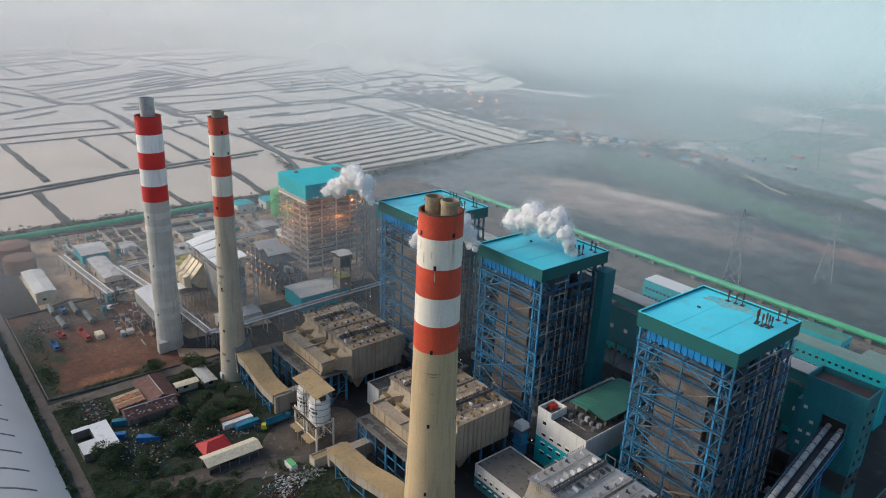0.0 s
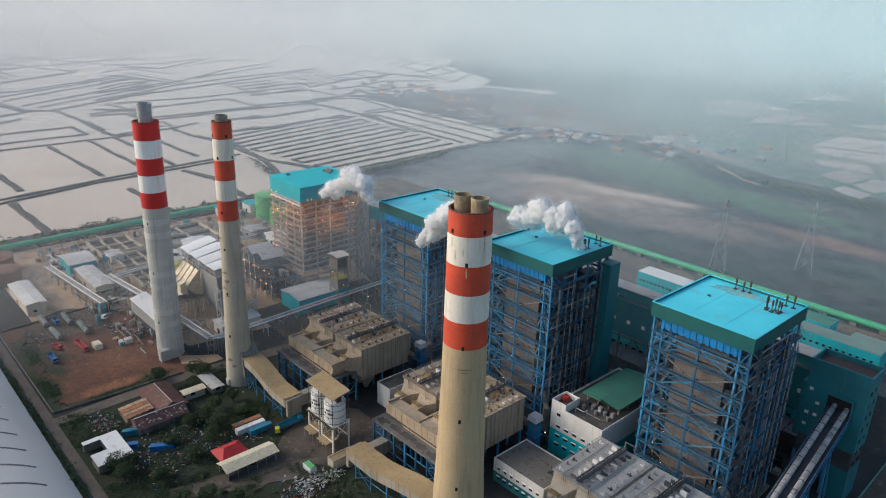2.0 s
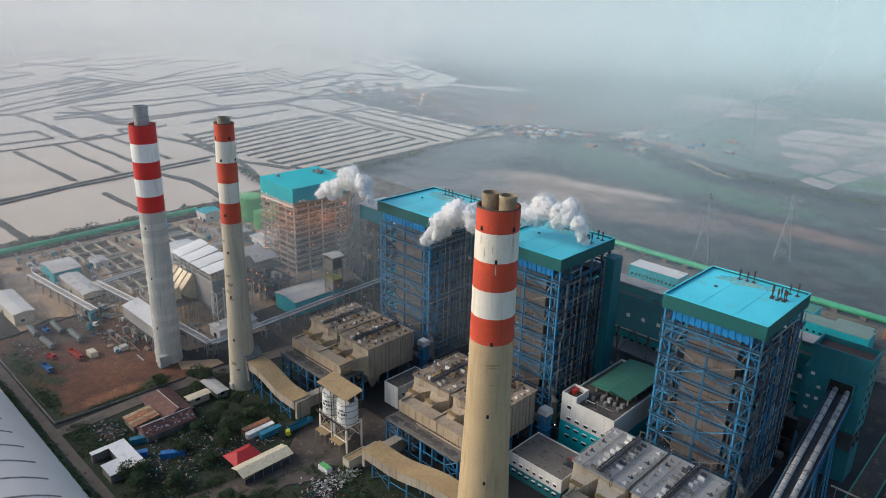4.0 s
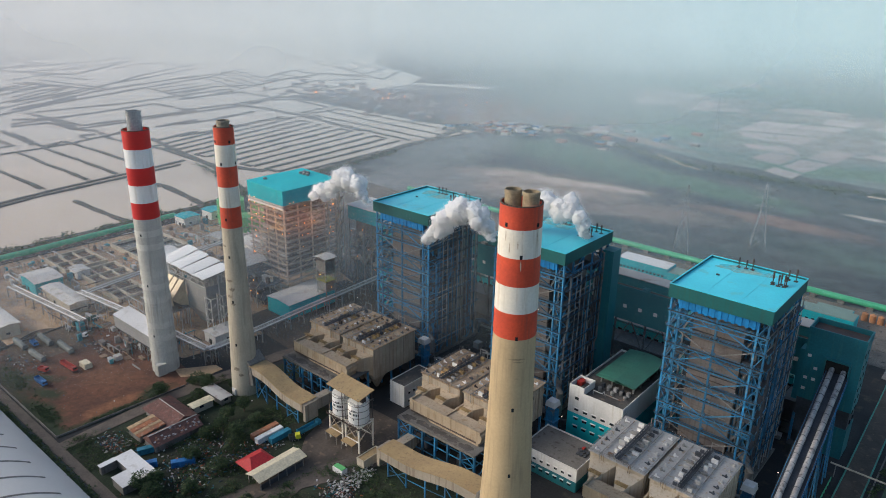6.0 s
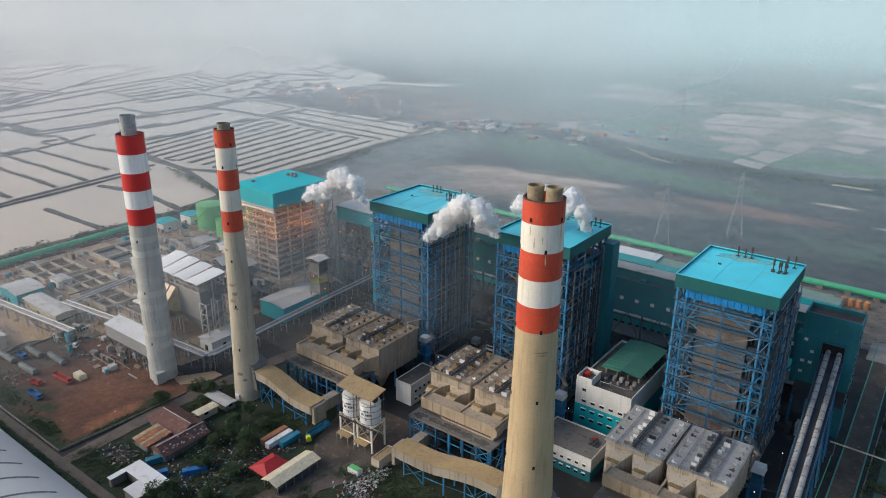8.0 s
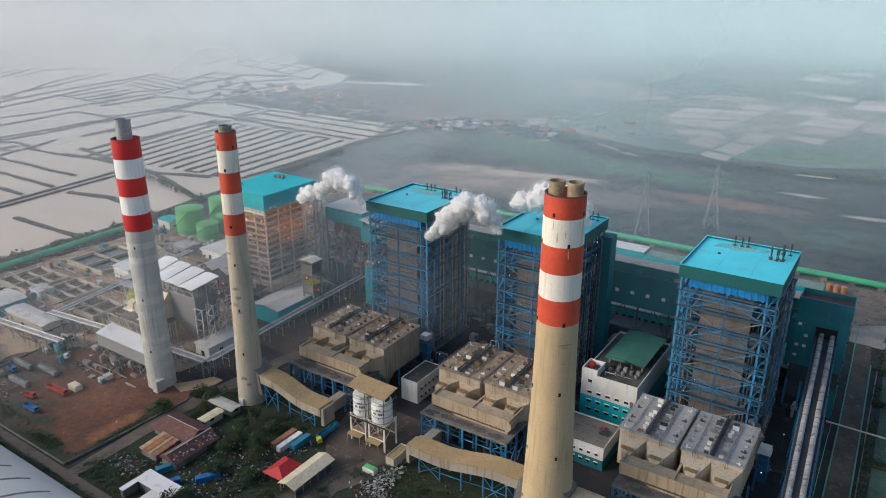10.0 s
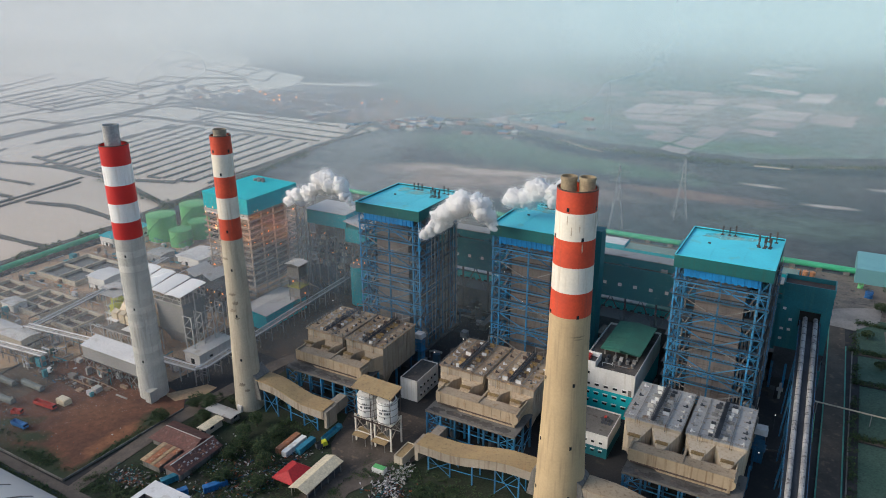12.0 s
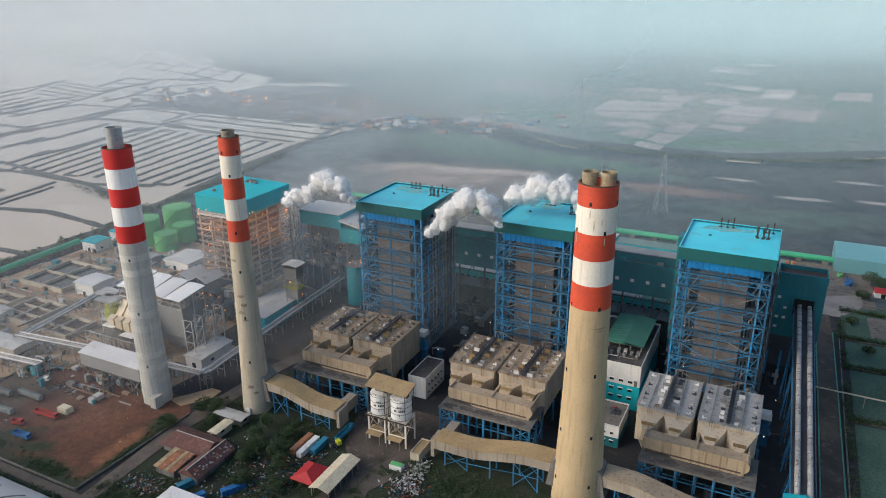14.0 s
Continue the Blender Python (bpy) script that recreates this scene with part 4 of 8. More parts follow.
            part("handrail", Solid().rails([(0.4, 0.9, z + 0.5), (37.2, 0.9, z + 0.5)], 1.1, 3.2, 0.11).rails([(38.3, 1.2, z + 0.5), (38.3, 38.6, z + 0.5)], 1.1, 3.2, 0.1), BLUE, pl)
        # diagonals in the front bays
        mid = li % 2 == 0
        for xa, xb in ((4.6, 18.7), (32.8, 18.7)):
            if li >= 2:
                p, q = ((xa, 1.6, zb), (xb, 1.6, z)) if mid else ((xa, 1.6, z), (xb, 1.6, zb))
                part("brace", Solid().beam(p, q, 0.36), GREYSTEEL if li % 3 == 0 else BLUE, t)
        for xa, xb in ((1.0, 4.6), (36.4, 32.8)):
            part("brace", Solid().beam((xa, 1.6, zb if mid else z), (xb, 1.6, z if mid else zb), 0.26), BLUE, t)
        for ya, yb in ((1.6, 9.0), (25.0, 33.0), (17.0, 9.0), (39.0, 33.0)):
            for cx in (1.0, 36.4):
                part("brace", Solid().beam((cx, ya, zb if mid else z), (cx, yb, z if mid else zb), 0.3), BLUE, t)
    # boiler casing with stiffening bands
    part("boiler_casing", Solid().box(9.3, 28.1, 4.6, 33.0, 12.0, 68.5).hexa([(13, 9, 4), (24.4, 9, 4), (24.4, 31, 4), (13, 31, 4), (9.3, 4.6, 12), (28.1, 4.6, 12), (28.1, 33, 12), (9.3, 33, 12)]), CASING, t, "brown-grey boiler casing plates")
    for k in range(18):
        z = 13.5 + 3.1 * k
        part("stiffener", Solid().box(9.1, 28.3, 4.4, 33.2, z, z + 0.22), CASING if k % 3 else RUSTY, t)
    part("rear_casing", Solid().box(11, 26.5, 33.0, 39.5, 10, 60), CASING, t)
    # pipes down the flank
    rnd = random.Random(int(x))
    for k in range(9):
        y = 4 + 3.8 * k + rnd.uniform(-0.8, 0.8)
        xx = 37.6 + rnd.uniform(0.0, 0.9)
        z1, z0 = rnd.uniform(44, 70), rnd.uniform(2, 22)
        zm = rnd.uniform(z0 + 5, z1 - 5)
        part("flank_pipe", Solid().tube([(xx, y, z0), (xx, y, zm), (xx, y + 1.6, zm + 1.5), (xx, y + 1.6, z1), (34, y + 1.6, z1 + 1)], rnd.choice((0.22, 0.32, 0.42)), 8), rnd.choice((BLUE, GREYSTEEL, DARKSTEEL)), t, smooth=True)
    for k in range(6):
        y0, z0 = 9 + 5 * k, 8 + 10.5 * rnd.randint(0, 5)
        part("cable_tray", Solid().box(36.8, 37.4, y0, y0 + 8, z0 + 2.5, z0 + 3.0), DARKSTEEL, t)
    # dark ducts and bins inside the flank, close rails and risers along it
    for k in range(10):
        z0, y0 = 9 + 6.5 * (k % 9), 3.5 + 11 * (k % 3) + rnd.uniform(0, 3)
        part("air_duct", Solid().box(28.6, 34.6, y0, y0 + rnd.uniform(6, 9.5), z0, z0 + rnd.uniform(3.5, 5.6)), DARKSTEEL, t, "dark air duct")
        part("air_duct", Solid().box(3.0, 8.6, y0, y0 + rnd.uniform(6, 9.5), z0, z0 + rnd.uniform(3.5, 5.6)), DARKSTEEL, t, "dark air duct")
    for k in range(25):
        z = 5.6 + 2.66 * k
        part("side_rail", Solid().beam((36.85, rnd.choice((2.2, 9, 9)), z), (36.85, rnd.choice((17, 25, 25, 33)), z), 0.3, 0.42), rnd.choice((BLUE, GREYSTEEL, GALV, GALV)), t, "pale horizontal rail")
        part("side_rail", Solid().beam((0.8, 9, z), (0.8, rnd.choice((25, 25, 33)), z), 0.2), rnd.choice((BLUE, GREYSTEEL, DARKSTEEL)), t)
    for k in range(7):
        y, z1, zk = 25.5 + 1.05 * k, rnd.uniform(58, 70), rnd.uniform(18, 40)
        part("drain_pipe", Solid().tube([(37.0, y, 3), (37.0, y, zk), (37.3, y + .7, zk + 1), (37.3, y + .7, z1)], 0.2, 7), rnd.choice((RUSTY, GREYSTEEL, RUSTY)), t, "rusty drain pipe", smooth=True)
    for k in range(8):
        z0 = 4 + 8.1 * k
        part("front_pipe", Solid().beam((rnd.uniform(4, 10), 3.2, z0), (rnd.uniform(26, 34), 3.2, z0), 0.24), rnd.choice((RUSTY, DARKSTEEL, GREYSTEEL)), t)
    for k in range(8):
        y = 10.2 + 3.9 * k
        for d in (0.0, 0.75):
            part("riser_pipe", Solid().tube([(37.9, y + d, rnd.uniform(2, 10)), (37.9, y + d, rnd.uniform(60, 71.5))], 0.17, 6), (BLUE, GALV, GREYSTEEL)[(k + int(d > 0)) % 3], t, smooth=True)
    # stair and lift shaft at the rear corner
    if shaft:
        x0 = W - 0.5 if shaft > 0 else -4.6
        part("lift_shaft", Solid().box(x0, x0 + 5.4, D - 7.2, D - 0.2, 0.1, 70.5), TEAL, t, "tall teal lift shaft")
    # steam vents on the roof
    for gx, gy, num in ((28.2, 29.0, 6), (12.8, 36.6, 3), (31.5, 36.0, 2)):
        for k in range(num):
            vx, vy, h = gx + 2.3 * (k % 3) + rnd.uniform(-0.4, 0.4), gy - 2.2 * (k // 3) + rnd.uniform(-0.5, 0.5), rnd.uniform(3.4, 5.2)
            v = part("vent_pipe", Solid().tube([(vx, vy, TOP - 0.9), (vx, vy, TOP - 0.7 + h)], 0.2, 8).ring([(0.36, TOP + h * 0.35), (0.36, TOP + h * 0.8)], 10, vx, vy).box(vx - .7, vx + .7, vy - .7, vy + .7, TOP - .69, TOP - .5), RUSTY, t, "rust-brown steam vent pipe", smooth=True)
    part("roof_box", Solid().box(9, 10.2, 22, 22.5, TOP - 0.7, TOP - 0.1), DARKSTEEL, t)
    for k in range(7):
        lx, lz = rnd.uniform(3, 34), rnd.choice(levels[2:10]) + 2.2
        part("lamp", Solid().ring([(0.02, lz - .1), (0.11, lz), (0.02, lz + .1)], 8, lx, 0.7), LAMPWHITE, t, "small white work lamp")
    part("stain", Solid().slab(wavy(14.5, 34.4, 9.5, 4.6, 40, 0.7, x), TOP - 0.70, TOP - 0.69), ROOFSTAIN, t, "sandy stain round the vents")
    for cx in (6.5, 30.0):
        for k in range(5):
            za = levels[1 + 2 * k] + 0.6
            part("stair", Solid().beam((cx, 2.6, za), (cx + 3.2, 2.6, za + 6.4), 0.9, 0.3).rails([(cx, 2.1, za), (cx + 3.2, 2.1, za + 6.4)], 1.0, 2, 0.08), GREYSTEEL, t, "steep open stair")
    for k in range(10):
        vx = rnd.choice((5.5, 7.2, 8.6, 29.0, 30.6, 31.8)) + rnd.uniform(-.3, .3)
        part("riser_pipe", Solid().tube([(vx, 5.5 + rnd.uniform(0, 3), rnd.uniform(2, 14)), (vx, 5.5 + rnd.uniform(0, 3), rnd.uniform(40, 68))], rnd.choice((.2, .3, .4)), 8), rnd.choice((GREYSTEEL, DARKSTEEL, BLUE)), t, smooth=True)
    # low auxiliaries at the foot
    part("plinth", Solid().box(-0.5, W + 0.5, 0.5, D, 0.1, 1.2), GREYWALL, t)
    part("mill", Solid().box(3, 16, 3, 7, 1.2, 6.5).box(20, 34, 3, 7, 1.2, 6.0), DARKSTEEL, t)
    part("hot_air_duct", Solid().tube([(38.8, 2, 1), (38.8, 2, 12), (37.0, 3, 15), (34, 5, 16)], 1.5, 14), GREYSTEEL, t, "large grey air duct", smooth=True)
    return t


boiler(17.1, "blue steel-framed boiler house with bright cyan roof", -1)
boiler(-65.1, "blue steel-framed boiler house with bright cyan roof, steam above", 1)
boiler(-140.5, "blue steel-framed boiler house with bright cyan roof beside open yard")


def boiler_new():
    W, D, TOP = 34.2, 42.0, 68.4
    t = thing("boiler_house", "grey scaffold-like boiler house with turquoise hood and orange lamps", "boiler house", -249, 75, group="boiler houses in a row")
    h = Solid().hexa([(0, 0, 59), (W, 0, 59), (W, D, 59), (0, D, 59), (0, 0, TOP), (W, 0, TOP - 0.8), (W, D, TOP - 0.8), (0, D, TOP)])
    part("hood", h, TURQ, t, "turquoise sheet-metal roof hood")
    part("roof", Solid().hexa([(-.2, -.2, TOP + .02), (W + .2, -.2, TOP - .78), (W + .2, D + .2, TOP - .78), (-.2, D + .2, TOP + .02), (-.2, -.2, TOP + .3), (W + .2, -.2, TOP - .5), (W + .2, D + .2, TOP - .5), (-.2, D + .2, TOP + .3)]), TURQLIT, t)
    for k in range(6):
        vx, vy = (10 + 3.2 * (k % 3), 33 + 3 * (k // 3)) if k < 5 else (6, 9)
        part("roof_fan", Solid().ring([(1.2, TOP), (1.2, TOP + 1.1), (0.3, TOP + 1.5)], 16, vx, vy), GREYSTEEL, t, smooth=True)
    xs, ys = (0.8, 9, 17, 25, 33.4), (0.8, 11, 21, 31, 41)
    for i, cx in enumerate(xs):
        for j, cy in enumerate(ys):
            if i in (0, 4) or j in (0, 4):
                part("column", Solid().box(cx - 0.35, cx + 0.35, cy - 0.35, cy + 0.35, 0.1, 59), PRIMER, t)
    rnd = random.Random(4)
    for li in range(1, 17):
        z = 3.6 * li
        for y in (0.8, 41):
            part("beam", Solid().beam((0.8, y, z), (33.4, y, z), 0.26, 0.34), PRIMER, t)
        for cx in (0.8, 33.4):
            part("beam", Solid().beam((cx, 0.8, z), (cx, 41, z), 0.26, 0.34), PRIMER, t)
        pl = part("platform", Solid().box(-0.6, 34.4, -0.6, 2.2, z + 0.26, z + 0.34).box(32, 34.6, 2.2, 41, z + 0.26, z + 0.34), GREYSTEEL, t, "open grating walkway")
        part("handrail", Solid().rails([(-0.6, 41, z + .3), (-0.6, -0.6, z + .3), (34.6, -0.6, z + .3), (34.6, 41, z + .3)], 1.1, 3.0, 0.12), PRIMER, pl)
        for k in range(4):
            flip = (li + k) % 2
            if (li + k) % 3 != 1:
                continue
            part("brace", Solid().beam((xs[k], 0.8, z - 3.6 * flip), (xs[k + 1], 0.8, z - 3.6 * (1 - flip)), 0.18), PRIMER, t)
            part("brace", Solid().beam((33.4, ys[k], z - 3.6 * flip), (33.4, ys[k + 1], z - 3.6 * (1 - flip)), 0.18), PRIMER, t)
        for k in range(4):
            if li > 5 and rnd.random() < 0.75:
                f = rnd.random()
                p = (1 + 32 * f, -0.6, z + 2.4) if rnd.random() < 0.55 else (34.6, 1 + 38 * f, z + 2.4)
                part("lamp", Solid().ring([(0.05, p[2] - .3), (0.2, p[2]), (0.05, p[2] + .3)], 8, p[0], p[1]), LAMP, t, "small glowing orange lamp")
    for lx, ly, lz in ((5, 3, 50), (17, 3, 54), (28, 3, 46), (31, 14, 52), (31, 26, 44), (10, 3, 38), (31, 34, 55)):
        lamp = new("work_light", bpy.data.lights.new("work_light", 'POINT'))
        lamp.data.energy, lamp.data.color, lamp.data.shadow_soft_size = 2200.0, (1.0, 0.36, 0.09), 0.4
        lamp.location = (-249 + lx, 75 + ly, lz)
    for k in range(40):
        li, q0 = rnd.randint(1, 15), rnd.uniform(0, 24)
        z = 3.6 * li + rnd.uniform(.6, 2.6)
        if k % 2:
            part("pipe_run", Solid().tube([(q0, 3.4, z), (q0 + rnd.uniform(5, 10), 3.4, z)], rnd.choice((.25, .4, .7)), 8), rnd.choice((GALV, RUSTY, ALU)), t, smooth=True)
        else:
            part("pipe_run", Solid().tube([(31.8, q0, z), (31.8, q0 + rnd.uniform(6, 14), z)], rnd.choice((.25, .4, .7)), 8), rnd.choice((GALV, RUSTY, ALU)), t, smooth=True)
    part("white_band", Solid().box(0.2, W - .2, -0.15, 0.2, 56.4, 58.9), WHITEROOF, t, "pale sheet band under the hood")
    part("boiler_casing", Solid().box(6, 28, 6.5, 36, 12, 58.5), CASING, t, "brown boiler casing plates")
    for k in range(12):
        part("stiffener", Solid().box(5.7, 28.3, 6.2, 36.3, 14 + 3.6 * k, 14.4 + 3.6 * k), RUSTY, t)
    part("stair_tower", Solid().rails([(36.5, 38, 3), (36.5, 42, 3)]).box(36.2, 36.5, 37, 37.3, 0.1, 62).box(39.5, 39.8, 37, 37.3, 0.1, 62).box(36.2, 36.5, 41, 41.3, 0.1, 62).box(39.5, 39.8, 41, 41.3, 0.1, 62), PRIMER, t)
    for k in range(15):
        part("stair_flight", Solid().beam((36.4, 37.5 + (k % 2) * 3, 2 + 4 * k), (39.6, 37.5 + (k % 2) * 3, 6 + 4 * k), 1.0, 0.25), PRIMER, t)
    return t


boiler_new()


# ---- electrostatic precipitators ----
def precipitator(x, deck, side, front, label, seed, shift, stand, steep=False):
    """Two dust boxes on a steel frame with inlet hoods and a collecting duct before them; x is the middle."""
    t = thing("precipitator", label, "precipitator", x, 0, group="precipitators before the boilers")
    rnd = random.Random(seed)
    for s, x0 in ((0, -21.6), (1, 1.1)):
        x1 = x0 + 20.5
        body = part("dust_box", Solid().box(x0, x1, 32, 59.5, 10.5, 25.6), side, t, "tall dirty plate box with upright ribs")
        for k in range(12):
            y = 33 + 2.3 * k
            for xx in (x0 - 0.25, x1):
                part("rib", Solid().box(xx, xx + 0.25, y, y + 0.3, 10.5, 25.4), side, body)
        part("roof_deck", Solid().box(x0 - 0.5, x1 + 0.5, 31.4, 60, 25.65, 26.0), deck, t, "cluttered roof deck")
        # hoods narrowing towards the collecting duct
        for k in range(2):
            xa, xb = x0 + 0.2 + 10.1 * k, x0 + 10.2 + 10.1 * k
            xm = (xa + xb) / 2
            part("inlet_hood", Solid().loft([[(xm - w, y, z0), (xm + w, y, z0), (xm + w, y, z1), (xm - w, y, z1)] for y, w, z0, z1 in (((31.9, 5.0, 12.0, 24.2), (24.4, 1.5, 16.8, 21.3)) if steep else ((31.9, 5.0, 12.0, 22.6), (28.6, 2.5, 15.0, 21.9), (24.4, 2.2, 16.8, 21.3)))]), side if steep else front, t, "tapered cream inlet hood")
        for k in range(2):
            xm = x0 + 5.2 + 10.1 * k
            part("ladder", Solid().beam((xm - .4, 31.2, 22.0), (xm - .4, 31.2, 26.6), 0.12).beam((xm + .4, 31.2, 22.0), (xm + .4, 31.2, 26.6), 0.12), OCHRE, t)
            part("landing", Solid().box(xm - 2.2, xm + 2.2, 25.2, 27.2, 22.3, 22.5).rails([(xm - 2.2, 25.2, 22.5), (xm + 2.2, 25.2, 22.5)], 1.1, 1.1, 0.09), OCHRE, t, "small ochre landing")
        for k in range(4):
            xa = x0 + 1 + 4.9 * k
            part("dust_hopper", Solid().hexa([(xa + 1.6, 36, 4), (xa + 2.4, 36, 4), (xa + 2.4, 37, 4), (xa + 1.6, 37, 4), (xa, 33, 10.4), (xa + 4.4, 33, 10.4), (xa + 4.4, 40, 10.4), (xa, 40, 10.4)]), side, t)
        # plant on the roof deck: rapper boxes, bus ducts, insulator caps
        clutter = (GALV, WHITE, DARKSTEEL, GREYSTEEL) if steep else (GALV, OLDPLATE, DARKSTEEL, RUSTY, OCHRE, WHITE)
        mid = x0 + 10.2
        part("rapper_rail", Solid().rails([(mid - .7, 32, 26.9), (mid - .7, 59, 26.9)], 1.1, 1.9, 0.2).rails([(mid + .7, 32, 26.9), (mid + .7, 59, 26.9)], 1.1, 1.9, 0.2).box(mid - .7, mid + .7, 32, 59, 26.75, 26.9), DARKSTEEL, t, "raised walkway along the roof ridge")
        for k in range(9):
            yy = 33.2 + 2.9 * k + rnd.uniform(-.25, .25)
            for sx in (-1, 1):
                xa = mid + sx * rnd.uniform(1.6, 2.1)
                xb = xa + sx * rnd.uniform(1.2, 2.4)
                part("rapper", Solid().box(min(xa, xb), max(xa, xb), yy, yy + rnd.uniform(.5, .9), 26.0, 26.0 + rnd.uniform(.8, 1.7)), rnd.choice(clutter), t, "roof-top rapper housing")
                part("bus_duct", Solid().box(min(mid, xa), max(mid, xa), yy + .15, yy + .4, 26.35, 26.6), GREYSTEEL, t)
        for c0, sx in ((1.3, 1), (19.2, -1)):
            for k in range(7):
                yy = 33.6 + 3.8 * k + rnd.uniform(-.4, .4)
                part("insulator", Solid().ring([(0.5, 26.0), (0.5, 26.5), (0.28, 26.6), (0.28, 27.1)], 10, x0 + c0, yy).box(x0 + c0 + min(0, 1.3 * sx), x0 + c0 + max(0, 1.3 * sx), yy - .16, yy + .16, 26.0, 26.4), rnd.choice(clutter), t, "roof insulator housing")
        if not steep:
            for k in range(26):
                xx, yy, w = rnd.uniform(x0 + 2.5, x1 - 2.5), rnd.uniform(33, 58), rnd.uniform(.3, .9)
                part("roof_box", Solid().box(xx, xx + w, yy, yy + rnd.uniform(.3, 1.0), 26.0, 26.0 + rnd.uniform(.25, .8)), rnd.choice(clutter), t)
        for k in range(2):
            xx = x0 + 4 + 11 * k
            part("pipe_run", Solid().tube([(xx, 58, 26.5), (xx, 34, 26.5), (xx, 31.2, 26.5), (xx, 31.2, 22)], 0.18, 6), GREYSTEEL, t)
        part("hoist_frame", Solid().beam((x0 + 10, 59, 26), (x0 + 10, 59, 30), 0.25).beam((x0 + 14, 59, 26), (x0 + 14, 59, 30), 0.25).beam((x0 + 10, 59, 30), (x0 + 14, 59, 30), 0.25), GREYSTEEL, t)
        part("handrail", Solid().rails([(x0 - .4, 59.8, 26), (x0 - .4, 31.6, 26), (x1 + .4, 31.6, 26), (x1 + .4, 59.8, 26)], 1.1, 2.6, 0.09), GREYSTEEL, t)
        part("rear_hood", Solid().hexa([(x0 + 1, 59.6, 12), (x1 - 1, 59.6, 12), (x1 - 6, 66, 14), (x0 + 6, 66, 14), (x0 + 1, 59.6, 25), (x1 - 1, 59.6, 25), (x1 - 6, 66, 20), (x0 + 6, 66, 20)]), side, t)
    # collecting duct with upturned rim
    a, b = -18.5 + shift, 18.5 + shift
    hull = Solid().loft([[(x, y, z) for y, z in ((18.2, 16.5 + e), (25, 16.5 + e), (25, 20.9), (18.2, 20.9 - e * .4))] for x, e in ((a, 0.9), (a + 0.9, 0.0), (b - 2.6, 0.0), (b - 0.9, 0.5), (b, 1.9))])
    hull.box(a, b - 0.8, 18.2, 18.7, 20.9, 21.8).box(a, a + 0.5, 18.7, 31.8, 18.5, 21.8).box(b - 1.2, b - 0.7, 18.7, 31.8, 18.5, 21.8).box(shift - 0.4, shift + 0.4, 18.8, 31.8, 18.5, 21.4)
    hull.hexa([(a + 11, 18.3, 15.4), (b - 1.5, 18.3, 15.4), (b - 1.5, 25, 15.4), (a + 11, 25, 15.4), (a + 9, 18.3, 16.6), (b - 1.5, 18.3, 16.6), (b - 1.5, 25, 16.6), (a + 9, 25, 16.6)])
    duct = part("collecting_duct", hull, front, t, "long stained collecting duct with upturned rim")
    part("dirt_line", Solid().box(a + 1, b - 2.6, 18.05, 18.2, 16.4, 17.0), RUSTY, duct)
    for k in range(9):
        part("duct_seam", Solid().box(a + 2 + 3.9 * k, a + 2.2 + 3.9 * k, 18.06, 18.2, 17.0, 21.7), front, duct)
    c, d = -20.6 + stand, 18.6 + stand
    deck_slab = part("fan_deck", Solid().box(c - .5, d + .5, 12.9, 31, 14.7, 15.2).box(c - .5, d + .5, 12.7, 12.9, 14.4, 15.4), FLATROOF, t, "dirty concrete deck")
    for k in range(5):
        xx = c + 3 + 7.6 * k
        part("stain", Solid().slab(wavy(xx, 15.6, 3.4, 1.6, 18, 0.8, xx), 15.2, 15.215), DARKROOF, deck_slab, "dark oily stain")
    step = (d - c) / 6
    for k in range(7):
        xx = c + step * k
        for y in (13.4, 22, 30, 45, 58):
            part("leg", Solid().box(xx - 0.38, xx + 0.38, y - 0.38, y + 0.38, 0.1, 14.7 if y < 31 else 10.4), BLUE, t)
        if k < 6:
            for y in (13.4, 22):
                for z in (5.0, 9.8, 14.2):
                    part("beam", Solid().beam((xx, y, z), (xx + step, y, z), 0.34), BLUE, t)
            if k in (0, 5):
                for z0, z1 in ((0.3, 5.0), (5.0, 9.8), (9.8, 14.2)):
                    part("brace", Solid().beam((xx, 13.4, z0), (xx + step, 13.4, z1), 0.24).beam((xx, 13.4, z1), (xx + step, 13.4, z0), 0.24), BLUE, t)
    for y0, y1 in ((13.4, 22), (22, 30)):
        for xx in (c, d):
            for z in (5.0, 9.8):
                part("beam", Solid().beam((xx, y0, z), (xx, y1, z), 0.3), BLUE, t)
            part("brace", Solid().beam((xx, y0, 0.3), (xx, y1, 9.6), 0.26), BLUE, t)
    for fx in (-9, 9):
        part("fan", Solid().ring([(2.2, 0.2), (2.2, 4.0), (0.3, 4.2)], 18, fx, 22), DARKSTEEL, t, smooth=True)
    return t


precipitator(35.3, DECKGREY, PALEBOX, CREAM, "pale precipitator with grey roof deck and cream hoods", 1, 2.2, 4.4, True)
precipitator(-45.3, DECKDIRT, OLDPLATE, STAINEDBOX, "sand-stained precipitator with rusted roof deck", 2, 2.4, 3.0)
precipitator(-118.3, DECKDIRT, OLDPLATE, STAINEDBOX, "sand-stained precipitator with cluttered brown roof deck", 3, 0.6, 1.2)


